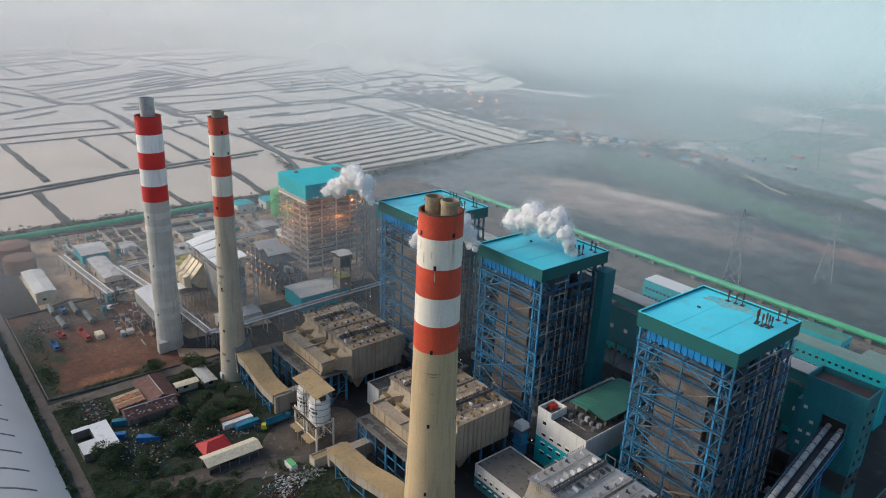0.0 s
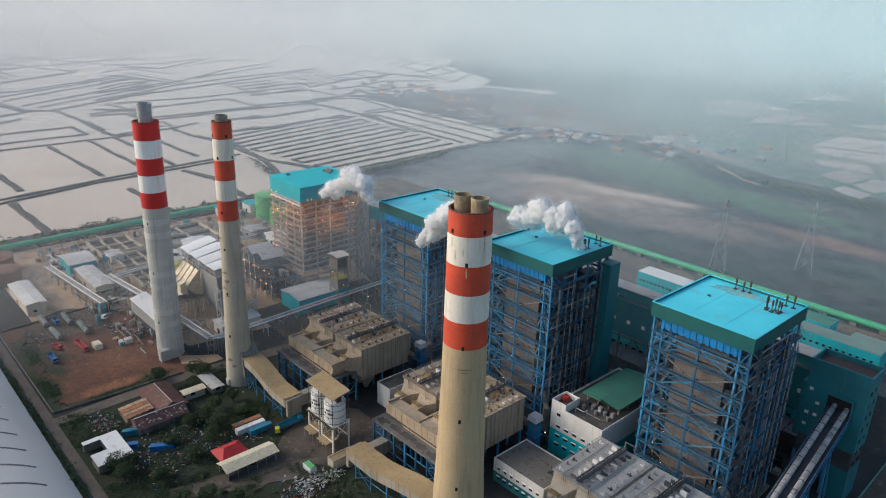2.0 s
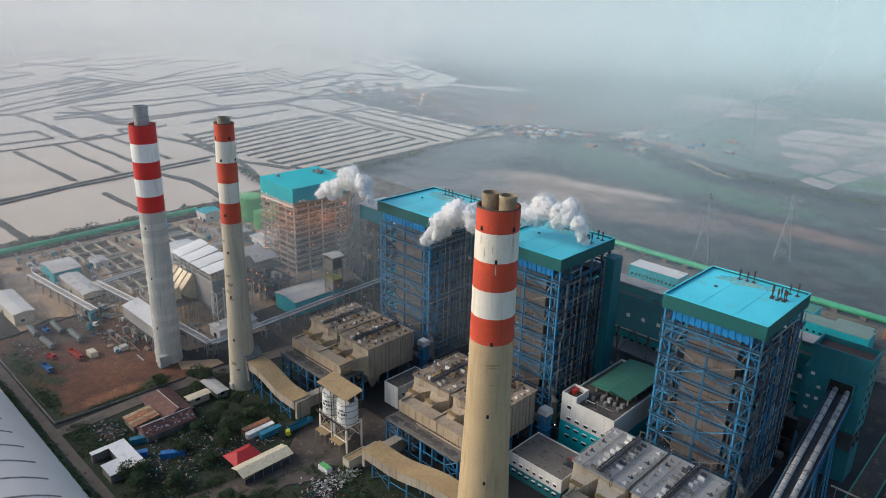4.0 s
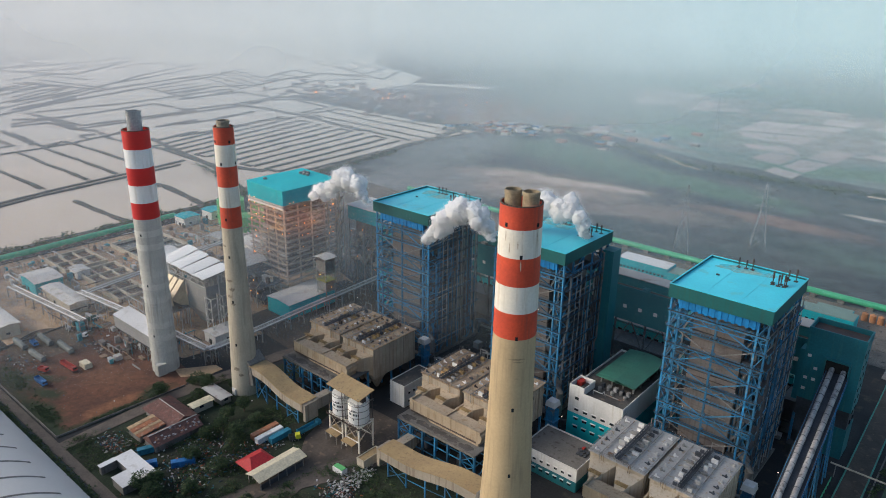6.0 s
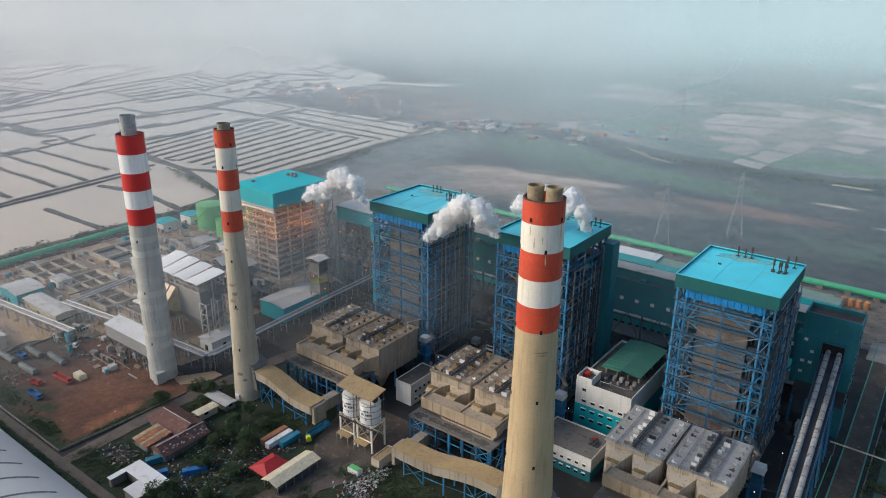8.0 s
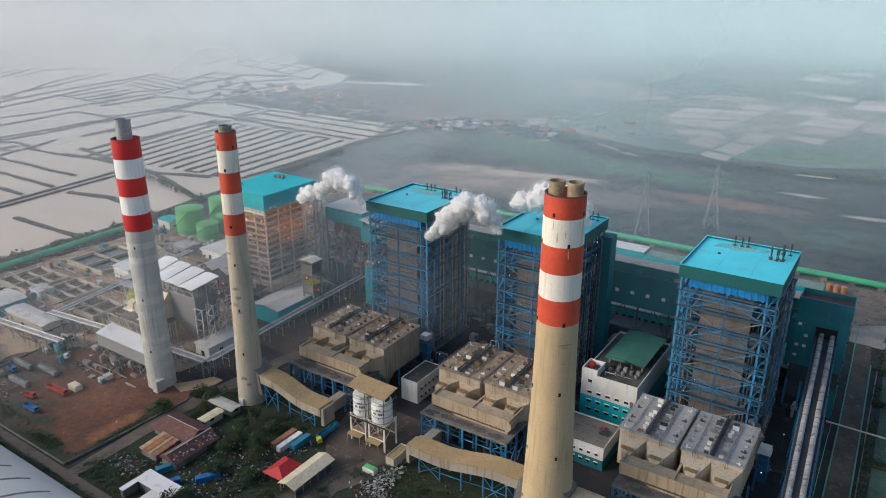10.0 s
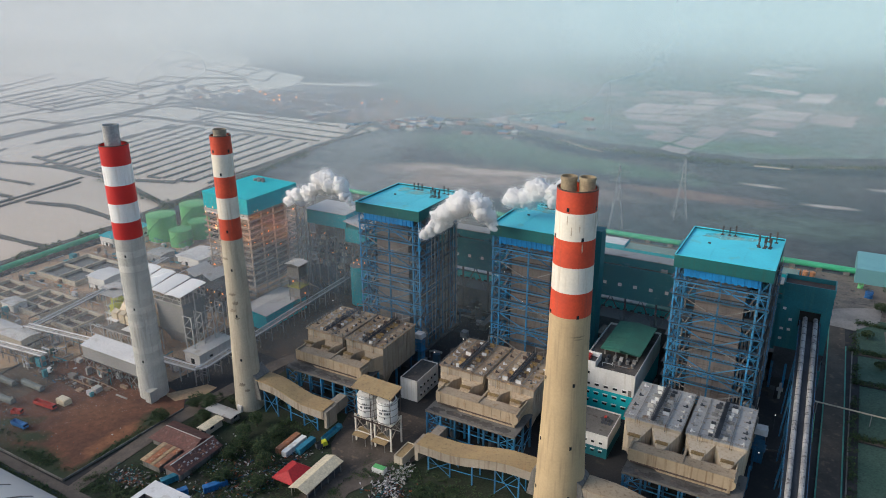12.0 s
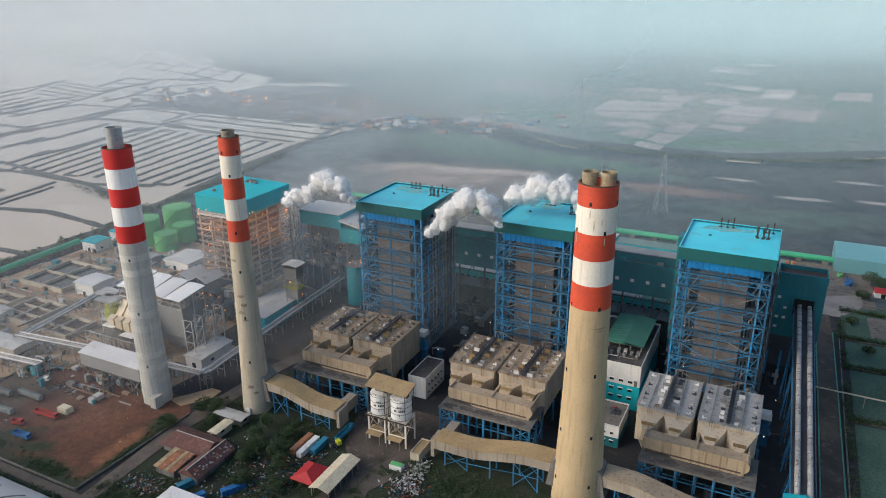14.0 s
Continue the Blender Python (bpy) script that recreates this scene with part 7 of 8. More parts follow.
def basin(x0, x1, y0, y1, label, fill=GLASS, lanes=(.5,)):
    t = thing("settling_basin", label, "basin", x0, y0, group="settling basins")
    w, d = x1 - x0, y1 - y0
    for a, b, c, e in ((0, w, 0, 1), (0, w, d - 1, d), (0, 1, 1, d - 1), (w - 1, w, 1, d - 1)):
        part("wall", Solid().box(a, b, c, e, 0.1, 3.2), CONC, t)
    for k in lanes:
        part("divider", Solid().box(1, w - 1, d * k - .4, d * k + .4, 0.1, 2.9), CONC, t)
    part("divider", Solid().box(w * .5 - .5, w * .5 + .5, 1, d - 1, 0.1, 2.95), CONC, t)
    part("water", Solid().box(1, w - 1, 1, d - 1, 0.1, 1.2), fill, t, "dark still water" if fill is GLASS else "rusty brown sludge")
    part("handrail", Solid().rails([(0.5, 0.5, 3.2), (w - .5, 0.5, 3.2), (w - .5, d - .5, 3.2)], 1.1, 3, .1), GREYSTEEL, t)


basin(-382, -342, 46, 84, "concrete settling basin with dark water")
basin(-385, -352, 2, 30, "concrete settling basin with rusty sludge", SLUDGE, (.33, .66))
basin(-346, -318, 6, 32, "concrete settling basin with rusty sludge", SLUDGE, (.33, .66))
basin(-312, -284, 4, 24, "concrete settling basin with rusty sludge", SLUDGE, (.4,))


# ---- roads and walls before the chimneys ----
sheet("road", [(-168, -84), (-162, -84), (-164, -30), (-158, 30), (-150, 62), (-156, 62), (-166, 32), (-172, -28)], 0.40, ROADDIRT, "dusty grey works road", "road", 0.35)
sheet("road", [(-290, -82.5), (-60, -82.5), (-60, -78.5), (-290, -78.5)], 0.41, ROADDIRT, "dusty grey works road along the coal shed", "road", 0.35)
sheet("road", [(-72, -82), (-64, -78), (-72, -30), (-64, -14), (-58, 8), (-66, 8), (-82, -26)], 0.42, ROADDIRT, "dusty curving track", "road", 0.35)
sheet("road", rect(-166, -20, 60.5, 68), 0.40, ASPHALT, "dark works road between precipitators and boilers", "road", 0.35)
yw = thing("yard_wall", "low concrete wall round the earth yard", "wall")
for a, b in (((-272, -77.5), (-173, -77.5)), ((-173, -77.5), (-171, -20)), ((-272, -77.5), (-276, -30))):
    part("wall_panel", Solid().beam((*a, 0.6), (*b, 0.6), 0.3, 1.0), GREYWALL, yw)


# ---- coal shed ----
cs = thing("coal_shed", "huge white curved coal shed roof with dark vent slots", "shed", -263.6, -86)
n, wdt, rise = 24, 90.0, 21.0


def arch(k):
    big = (wdt ** 2 / 4 + rise ** 2) / (2 * rise)
    a = math.asin(wdt / 2 / big) * (1 - 2 * k)
    return -wdt / 2 + big * math.sin(a), 2.4 + rise - big + big * math.cos(a)


L = 300.0
s = Solid().loft([[(0, y, z - .3), (L, y, z - .3), (L, y, z), (0, y, z)] for y, z in (arch(i / n) for i in range(n + 1))])
part("roof", s, CLEANROOF, cs, "white curved sheet roof", smooth=True)
for k in range(23):
    x0 = 13.0 * k
    s = Solid()
    for i in range(3, 8):
        (ya, za), (yb, zb) = arch(i / n + 0.01), arch((i + 1) / n + 0.01)
        s.hexa([(x0, ya, za - .1), (x0 + 0.9, ya, za - .1), (x0 + 0.9, yb, zb - .1), (x0, yb, zb - .1), (x0, ya, za + .14), (x0 + 0.9, ya, za + .14), (x0 + 0.9, yb, zb + .14), (x0, yb, zb + .14)])
    part("vent_slot", s, GREYWALL, cs, "dark vent slot")
part("side_wall", Solid().box(0, L, -0.8, -0.3, 0.1, 2.3).box(0, L, -wdt + .3, -wdt + .8, 0.1, 2.3), CONC, cs)


# ---- trees and scrub ----
def crown(s, cx, cy, z0, r, h, n, rnd, leaf=0.5):
    """Many small leaf clumps in an uneven crown."""
    for _ in range(n):
        a, u, v = rnd.uniform(0, 6.283), rnd.random() ** 0.4, rnd.random()
        k = (1 - (2 * v - 1) ** 2) ** 0.5
        p = Vector((cx + r * u * k * math.cos(a), cy + r * u * k * math.sin(a), z0 + h * v))
        p += Vector((noise.noise(p * .5), noise.noise(p * .5 + Vector((5, 0, 0))), 0)) * r * 0.4
        q = [Vector((rnd.uniform(-1, 1), rnd.uniform(-1, 1), rnd.uniform(-.6, .6))) * leaf * rnd.uniform(.7, 1.5) for _ in range(4)]
        s.add([p + w for w in q], [(0, 1, 2), (0, 2, 3), (0, 3, 1)])


def tree(x, y, h, r, seed, label="dark green broadleaf tree"):
    rnd = random.Random(seed)
    t = thing("tree", label, "tree", x, y, 0.15)
    tr = Solid().tube([(0, 0, 0), (0.15, 0.1, h * .3), (0, 0.2, h * .6)], 0.28, 7)
    for k in range(4):
        a = 1.6 * k + rnd.random()
        tr.tube([(0, .1, h * (.3 + .06 * k)), (r * .5 * math.cos(a), r * .5 * math.sin(a), h * .62)], 0.12, 5)
    part("trunk", tr, BARK, t)
    c = Solid()
    crown(c, 0, 0, h * .3, r, h * .7, 560, rnd, 0.36)
    for k in range(4):
        a = rnd.uniform(0, 6.28)
        crown(c, r * .6 * math.cos(a), r * .6 * math.sin(a), h * rnd.uniform(.3, .5), r * .55, h * .4, 200, rnd, 0.34)
    part("crown", c, LEAF, t)


rnd = random.Random(21)
spots = [(-130, -24), (-125, -30), (-121, -14), (-133, -12), (-116, -26), (-158, -22), (-110, -33), (-104, -46), (-118, -48),
         (-112, -64), (-117, -69), (-110, -71), (-98, -60), (-128, -38), (-160, -14), (-165, -14), (-172, -32), (-76, -52), (-80, -58), (-70, -60), (-66, -46), (-60, -52), (-72, -68), (-58, -38), (-52, -30), (-46, -44)]
for i, (x, y) in enumerate(spots):
    tree(x + rnd.uniform(-2, 2), y + rnd.uniform(-2, 2), rnd.uniform(4.5, 8), rnd.uniform(2.6, 4.4), i)
sc = Solid()
for _ in range(3900):
    x, y = rnd.uniform(-166, -6), rnd.uniform(-78, -3)
    if noise.noise((x * .07, y * .07, 1.5)) < -0.12:
        continue
    if -166 < x < -133 and -58 < y < -12:
        continue
    if -139 < x < -116 and -78 < y < -61:
        continue
    if -96 < x < -82 and -40 < y < -18:
        continue
    if inside(APRON, x, y) or (-61 < x < -9 and y > -4.6):
        continue
    crown(sc, x, y, 0.1, rnd.uniform(.8, 2.8), rnd.uniform(.4, 2.0), 36, rnd, 0.3)
for _ in range(560):
    x = rnd.uniform(-300, -96)
    crown(sc, x, -85.6 + rnd.gauss(0, 1.0), 0.1, rnd.uniform(.9, 2.3), rnd.uniform(.8, 3.2), 22, rnd, 0.45)
for cx, cy, sx, sy, num in ((-176, -30, 3, 5, 40), (-174.5, -52, 1.2, 14, 90), (-196, -73, 14, 2.2, 150), (-236, -71, 16, 3, 120), (-157, -24, 3, 6, 60), (-130, 6, 8, 3, 60), (-40, -12, 26, 7, 300), (-148, -16, 8, 4, 80)):
    for _ in range(num):
        crown(sc, rnd.gauss(cx, sx * .6), rnd.gauss(cy, sy * .6), 0.2, rnd.uniform(.4, 1.2), rnd.uniform(.2, .8), 14, rnd, 0.3)
single("scrub", sc, LEAF, "low dark scrub and weeds", "scrub", "stuff")
fw = Solid()
for _ in range(330):
    y = rnd.uniform(-170, 420)
    crown(fw, -419 - max(0, y - 160) * .14 + rnd.uniform(-5, 4), y, 0, rnd.uniform(1.5, 4), rnd.uniform(2, 6), 14, rnd, 1.1)
banks = [(-440, 590), (-425, 640), (-392, 668), (-300, 640), (-205, 596), (-130, 594), (-60, 592), (30, 604), (110, 640), (260, 730)]
for a, b in zip(banks, banks[1:]):
    for _ in range(int(math.hypot(b[0] - a[0], b[1] - a[1]) * 1.1)):
        k = rnd.random()
        x, y = a[0] + (b[0] - a[0]) * k + rnd.gauss(0, 5), a[1] + (b[1] - a[1]) * k + rnd.gauss(0, 5)
        crown(fw, x, y, 0, rnd.uniform(1.5, 4), rnd.uniform(1, 3.2), 7, rnd, 1.0)
for _ in range(260):
    crown(fw, rnd.gauss(-560, 110), rnd.gauss(690, 40), 0, rnd.uniform(2, 5), rnd.uniform(1, 4), 7, rnd, 1.3)
for _ in range(70):
    k = rnd.random()
    crown(fw, -430 - 125 * k + rnd.gauss(0, 4), 196 + 30 * k + rnd.gauss(0, 2.5), 0.6, rnd.uniform(1.5, 3.2), rnd.uniform(1.5, 4), 12, rnd, 0.9)
hd = Solid()
hr = random.Random(31)
for _ in range(520):
    k = hr.random()
    x, y = hr.choice(((92.5 + 26 * k, 224 - k), (91 + 30 * k, 186 + k), (92 + 40 * k, 151 + 3 * k), (93 + 40 * k, 101 + 3 * k), (92 + 1.5 * hr.random(), 30 + 190 * k), (118, 100 + 120 * k)))
    crown(hd, x + hr.gauss(0, .6), y + hr.gauss(0, .6), 0.3, hr.uniform(.8, 2.2), hr.uniform(.8, 2.6), 16, hr, 0.5)
single("hedge", hd, LEAF, "dark hedges round plots beside the road", "hedge", "stuff")
for x, y, h, r in ((111, 272, 9, 6), (116, 266, 8, 5), (105, 246, 6, 4), (122, 245, 7, 5), (98, 205, 5, 3), (104, 170, 5, 3), (112, 128, 6, 4)):
    tree(x, y, h, r, int(x), "dark green tree beside the works road")
single("shore_trees", fw, LEAF, "far dark tree belts along shore and river", "trees", "stuff")


tank(98.5, 267, 2.2, 3.2, TRUCKBLUE, "small blue tank beside the sandy yard")
tank(94, 281, 1.6, 2.0, TANKGREEN, "small green tank beside the warehouse")
shed(112, 120, 253, 261, 3.5, WHITE, REDTENT, "small house with bright red roof", 1.2)


# ---- far village ----
vl = Solid()
for k in range(760):
    x, y = (rnd.gauss(-640, 130), rnd.gauss(705, 52)) if k < 540 else (rnd.gauss(-525, 42), rnd.gauss(652, 26))
    w, d, h = rnd.uniform(6, 13), rnd.uniform(6, 11), rnd.uniform(2.2, 4)
    vl.box(x, x + w, y, y + d, 0.1, h)
    vl.gable(x, x + w, y, y + d, h, 1.2, 0.4)
single("village_houses", vl, islands("village_colours", [(0.40, 0.22, 0.18), (0.48, 0.48, 0.48), (0.20, 0.18, 0.18), (0.10, 0.25, 0.42), (0.62, 0.61, 0.60), (0.36, 0.19, 0.15)]), "far cluster of small village houses", "houses", "stuff")
for x, y in ((-856, 632), (-856, 719), (-815, 728), (-787, 710), (-728, 664), (-724, 673), (-754, 706), (-716, 704), (-586, 705), (-580, 751), (-546, 742)):
    t = thing("street_lamp", "far street lamp glowing pinkish orange", "street lamp", x, y, group="village lamps")
    part("pole", Solid().beam((0, 0, 0), (0, 0, 8), 0.4), GREYSTEEL, t)
    part("lamp", Solid().ring([(0.3, 7.8), (1.4, 9.0), (0.3, 10.2)], 10), LAMP, t)


# ---- pylons ----
def pylon(x, y, h=58.0, turn=20):
    t = thing("pylon", "grey lattice power pylon", "pylon", x, y, turn=turn, group="lattice pylons")
    lv = [(0, 5.5), (.2, 4.2), (.4, 3.0), (.58, 1.7), (.72, 1.2), (.86, 1.0), (1.0, .3)]
    for sx, sy in ((1, 1), (1, -1), (-1, 1), (-1, -1)):
        part("leg", Solid().tube([(sx * w0, sy * w0, k0 * h) for k0, w0 in lv], 0.24, 4), PYLON, t)
    for (k0, w0), (k1, w1) in zip(lv, lv[1:]):
        b = Solid()
        for a in range(4):
            c0, c1 = ((1, 1), (-1, 1), (-1, -1), (1, -1))[a], ((-1, 1), (-1, -1), (1, -1), (1, 1))[a]
            b.beam((c0[0] * w0, c0[1] * w0, k0 * h), (c1[0] * w1, c1[1] * w1, k1 * h), 0.2)
            b.beam((c1[0] * w0, c1[1] * w0, k0 * h), (c0[0] * w1, c0[1] * w1, k1 * h), 0.2)
        part("bracing", b, PYLON, t)
    for k in (.62, .75, .88):
        part("cross_arm", Solid().beam((-8, 0, k * h + .8), (8, 0, k * h + .8), 0.3).beam((-8, 0, k * h + .8), (0, 0, k * h + 3), 0.2).beam((8, 0, k * h + .8), (0, 0, k * h + 3), 0.2), PYLON, t)
        for sx in (-7.6, -4, 4, 7.6):
            part("insulator", Solid().tube([(sx, 0, k * h + .7), (sx, 0, k * h - 2)], 0.12, 6), GREYSTEEL, t)


pylon(-73, 318, 52)
pylon(-36, 372, 50)
pylon(-203, 720, 60)
pylon(-518, 791, 60)


# ---- sheds, scrap and vehicles in the foreground ----
def rough_house():
    t = thing("house", "old long house with maroon tiled roof and rusted tin annex", "house", -164, -57)
    part("wall", Solid().box(22.8, 31.0, 1.6, 22.4, 0.1, 3.5).box(2, 22.8, 13, 25, 0.1, 3.2), GREYWALL, t)
    part("roof", Solid().hexa([(22, 1, 3.7), (32, 1, 3.5), (32, 23, 3.5), (22, 23, 3.7), (26.9, 1.2, 6.4), (27.1, 1.2, 6.4), (27.1, 22.8, 6.4), (26.9, 22.8, 6.4)]), REDROOF, t, "maroon tiled gable roof")
    part("side_roof", Solid().hexa([(0.5, 12, 3.3), (24.6, 12, 3.3), (24.6, 26, 3.3), (0, 26, 3.3), (4.5, 18.4, 6.7), (24.8, 18.6, 6.7), (24.8, 18.9, 6.7), (4.5, 18.9, 6.7)]), REDROOF, t, "low maroon tiled side roof")
    part("ridge", Solid().beam((27, 1, 6.45), (27, 23, 6.45), 0.35).beam((4.5, 18.6, 6.75), (24.8, 18.7, 6.75), 0.3), GREYROOF, t)
    rn = random.Random(4)
    for k in range(60):
        v, u = rn.uniform(0.05, 0.9), rn.uniform(1.6, 21.6)
        x0, z0 = 31.8 - 4.6 * v, 3.58 + 2.72 * v
        part("tile_patch", Solid().hexa([(x0 - .5 * a, u + b, z0 + .3 * a + c) for c in (0.0, 0.06) for a, b in ((0, 0), (1, 0), (1, .9), (0, .9))]), rn.choice((GREYROOF, REDROOF, RUSTROOF)), t)
    for k, (x0, x1, m) in enumerate(((9.8, 12.2, YELLOWTIN), (12.4, 15.4, RUSTROOF), (15.6, 17.4, YELLOWTIN), (17.6, 20.6, RUSTROOF))):
        part("tin_roof", Solid().hexa([(x0, 0.4, 3.2), (x1, 0.4, 3.2), (x1, 12.2, 4.2), (x0, 12.2, 4.2), (x0, 0.4, 3.35), (x1, 0.4, 3.35), (x1, 12.2, 4.35), (x0, 12.2, 4.35)]), m, t, "rusted corrugated tin sheets")
        for j in range(4):
            part("rust_sheet", Solid().box(x0 + .2, x1 - .2, 1 + 2.9 * j, 2.6 + 2.9 * j, 3.45 + .24 * j, 3.5 + .24 * j + .12), m, t)
    part("annex_wall", Solid().box(10.4, 20, 0.9, 12, 0.1, 3.1), GREYWALL, t)


YELLOWTIN = surface("yellowed_tin", (0.46, 0.34, 0.20), (0.36, 0.24, 0.14), 3, 0.8)
rough_house()
shed(-150, -146.4, -30, -20.5, 3.6, CONC, CREAMROOF, "narrow yellowed lean-to beside the house", 0.4, 'y')
shed(-158, -143.5, -18, -13, 3.4, GREYWALL, GREYROOF, "low grey tin canopy at the chimney foot", 0.4, 'x')
court = thing("house", "white-roofed workshop round a small open court", "house", -137.5, -76.5)
for a, b, c, d in ((0, 20, 6.5, 13.5), (0, 2.5, 0, 6.5), (11, 20, 0, 6.5)):
    part("wall", Solid().box(a + .4, b - .4, c + .2, d - .2, 0.1, 3.8), GREYWALL, court)
    part("roof", Solid().hexa([(a, c, 3.82), (b, c, 3.82), (b, d, 4.0), (a, d, 4.0), (a, c, 4.0), (b, c, 4.0), (b, d, 4.18), (a, d, 4.18)]), WHITEROOF, court)
red = thing("tent", "red peaked canopy beside a cream-roofed shed", "canopy", -101.0, -39.5)
part("canopy", Solid().add([(0, 0, 3.2), (11, 0, 3.2), (11, 12, 3.2), (0, 12, 3.2), (5.5, 3.4, 6.0), (5.5, 8.6, 6.0), (0, 0, 2.9), (11, 0, 2.9), (11, 12, 2.9), (0, 12, 2.9)], [(0, 1, 4), (1, 2, 5, 4), (2, 3, 5), (3, 0, 4, 5), (6, 9, 8, 7), (0, 6, 7, 1), (1, 7, 8, 2), (2, 8, 9, 3), (3, 9, 6, 0)]), REDTENT, red)
for sx in (0.5, 10.5):
    for sy in (0.5, 11.5):
        part("post", Solid().beam((sx, sy, 0.1), (sx, sy, 3), 0.2), GREYSTEEL, red)
cs2 = thing("shed", "open shed with long cream sheet roof", "shed", -90.3, -41.5)
part("roof", Solid().gable(0, 8.0, 0, 22, 4.0, 1.4, 0.3, 'y', 0.2), CREAMROOF, cs2)
for k in range(6):
    for sx in (0.4, 8.1):
        part("post", Solid().beam((sx, 0.5 + 4 * k, 0.1), (sx, 0.5 + 4 * k, 4.1), 0.25), GREYSTEEL, cs2)
part("wall", Solid().box(7.4, 7.7, 0.5, 20.5, 0.1, 2.4), DARKSTEEL, cs2)
part("side_room", Solid().box(0.6, 7.2, 12.5, 21.4, 0.1, 3.6), GREYWALL, cs2)
TANKBLUE = surface("sea_blue_paint", (0.03, 0.22, 0.33), None, 4, 0.5)


def container(x, y, turn, mat, label, l=12.2, z=0.15):
    t = thing("shipping_container", label, "container", x, y, z, turn, group="shipping containers")
    part("box", Solid().box(-l / 2, l / 2, -1.22, 1.22, 0.1, 2.6), mat, t)
    for k in range(int(l / 0.9)):
        part("corrugation", Solid().box(-l / 2 + .3 + .9 * k, -l / 2 + .7 + .9 * k, -1.3, -1.22, 0.3, 2.4), mat, t)
    part("door", Solid().box(l / 2, l / 2 + 0.06, -1.15, 1.15, 0.2, 2.5), mat, t)


container(-111.6, -17.8, 90, RUSTROOF, "rust-red container with junk on its roof", 13)
container(-108.0, -18.2, 90, WHITEROOF, "white-topped container beside a red one", 13)
container(-104.2, -15.6, 90, TANKBLUE, "blue-green container among the sheds", 10)
container(-118, -52, 60, TRUCKBLUE, "blue container among weeds", 9)
container(-127, -62, 65, TRUCKBLUE, "blue container among weeds", 7)
container(-136, -57, 70, TANKBLUE, "blue sheet-covered container among weeds", 8)


def truck(x, y, turn, cab, bed, label, l=8.0):
    t = thing("truck", label, "truck", x, y, 0.3, turn, group="parked trucks")
    b = part("chassis", Solid().box(-l / 2, l / 2, -1.1, 1.1, 0.7, 1.0), DARKSTEEL, t)
    part("cab", Solid().hexa([(l / 2 - 2.2, -1.15, 1.0), (l / 2, -1.15, 1.0), (l / 2, 1.15, 1.0), (l / 2 - 2.2, 1.15, 1.0), (l / 2 - 2.1, -1.05, 2.9), (l / 2 - .35, -1.05, 2.9), (l / 2 - .35, 1.05, 2.9), (l / 2 - 2.1, 1.05, 2.9)]), cab, t)
    part("windscreen", Solid().box(l / 2 - .25, l / 2 - .02, -.95, .95, 1.9, 2.6), GLASS, t)
    part("load_bed", Solid().box(-l / 2, l / 2 - 2.4, -1.2, 1.2, 1.0, 1.3).box(-l / 2, l / 2 - 2.4, -1.2, -1.1, 1.3, 2.6).box(-l / 2, l / 2 - 2.4, 1.1, 1.2, 1.3, 2.6).box(-l / 2, -l / 2 + .1, -1.1, 1.1, 1.3, 2.6), bed, t)
    for k in (-l / 2 + 1.2, -l / 2 + 2.3, l / 2 - 1.3):
        for sy in (-1.0, 1.0):
            w = part("wheel", Solid().tube([(k, sy - .15, .45), (k, sy + .15, .45)], 0.5, 12), RUBBER, t)
            part("rim", Solid().tube([(k, sy - .18, .45), (k, sy + .18, .45)], 0.25, 8), GREYSTEEL, w)


TARP = surface("grey_green_tarpaulin", (0.16, 0.18, 0.17), (0.12, 0.135, 0.13), 5, 0.8, spots=(0.22, 0.21, 0.19))
DARKTARP = surface("dark_green_tarpaulin", (0.03, 0.085, 0.07), (0.025, 0.065, 0.055), 5, 0.8)


def trailer(x, y, turn, cover, l, label):
    """A long lorry trailer under a tarpaulin stretched over hoops."""
    t = thing("trailer", label, "trailer", x, y, 0.3, turn, group="parked trailers")
    part("chassis", Solid().box(-l / 2, l / 2, -1.1, 1.1, 0.8, 1.2), DARKSTEEL, t)
    n = 12
    part("cover", Solid().loft([[(q, -1.25, 1.2), (q, 1.25, 1.2), (q, 1.25, 2.7 - w), (q, 0.6, 3.3 - w), (q, -0.6, 3.3 - w), (q, -1.25, 2.7 - w)] for q, w in ((-l / 2 + l * i / n, 0.14 * (i % 2)) for i in range(n + 1))]), cover, t, "sagging tarpaulin cover")
    for k in (-l / 2 + 1.4, -l / 2 + 2.7, l / 2 - 1.6):
        for sy in (-1.0, 1.0):
            w = part("wheel", Solid().tube([(k, sy - .15, .5), (k, sy + .15, .5)], 0.52, 12), RUBBER, t)
            part("rim", Solid().tube([(k, sy - .18, .5), (k, sy + .18, .5)], 0.25, 8), GREYSTEEL, w)


for x, y, a, m, l, txt in ((-264.2, -45.3, 0, TARP, 15, "long trailer under a grey-green tarpaulin"), (-248.0, -41.8, 0, TARP, 15, "long trailer under a grey-green tarpaulin"), (-249.0, -55.2, 3, TARP, 14, "long trailer under a grey-green tarpaulin"),
                           (-271.4, -21.0, 90, DARKTARP, 14, "trailer under a dark green tarpaulin"), (-268.5, -56.0, 0, TARP, 13, "long trailer under a grey-green tarpaulin")):
    trailer(x, y, a, m, l, txt)
truck(-227.5, -49.0, 4, TRUCKRED, TRUCKRED, "red lorry with open load bed in the yard", 13)
truck(-222.5, -64.0, 2, TRUCKBLUE, TRUCKBLUE, "blue lorry with open load bed in the yard", 9)
truck(-265.0, -50.6, 0, TRUCKBLUE, TRUCKBLUE, "blue lorry between two trailers", 6)
truck(-233.0, -58.6, 20, TRUCKRED, TRUCKRED, "small red pick-up lorry in the yard", 5)
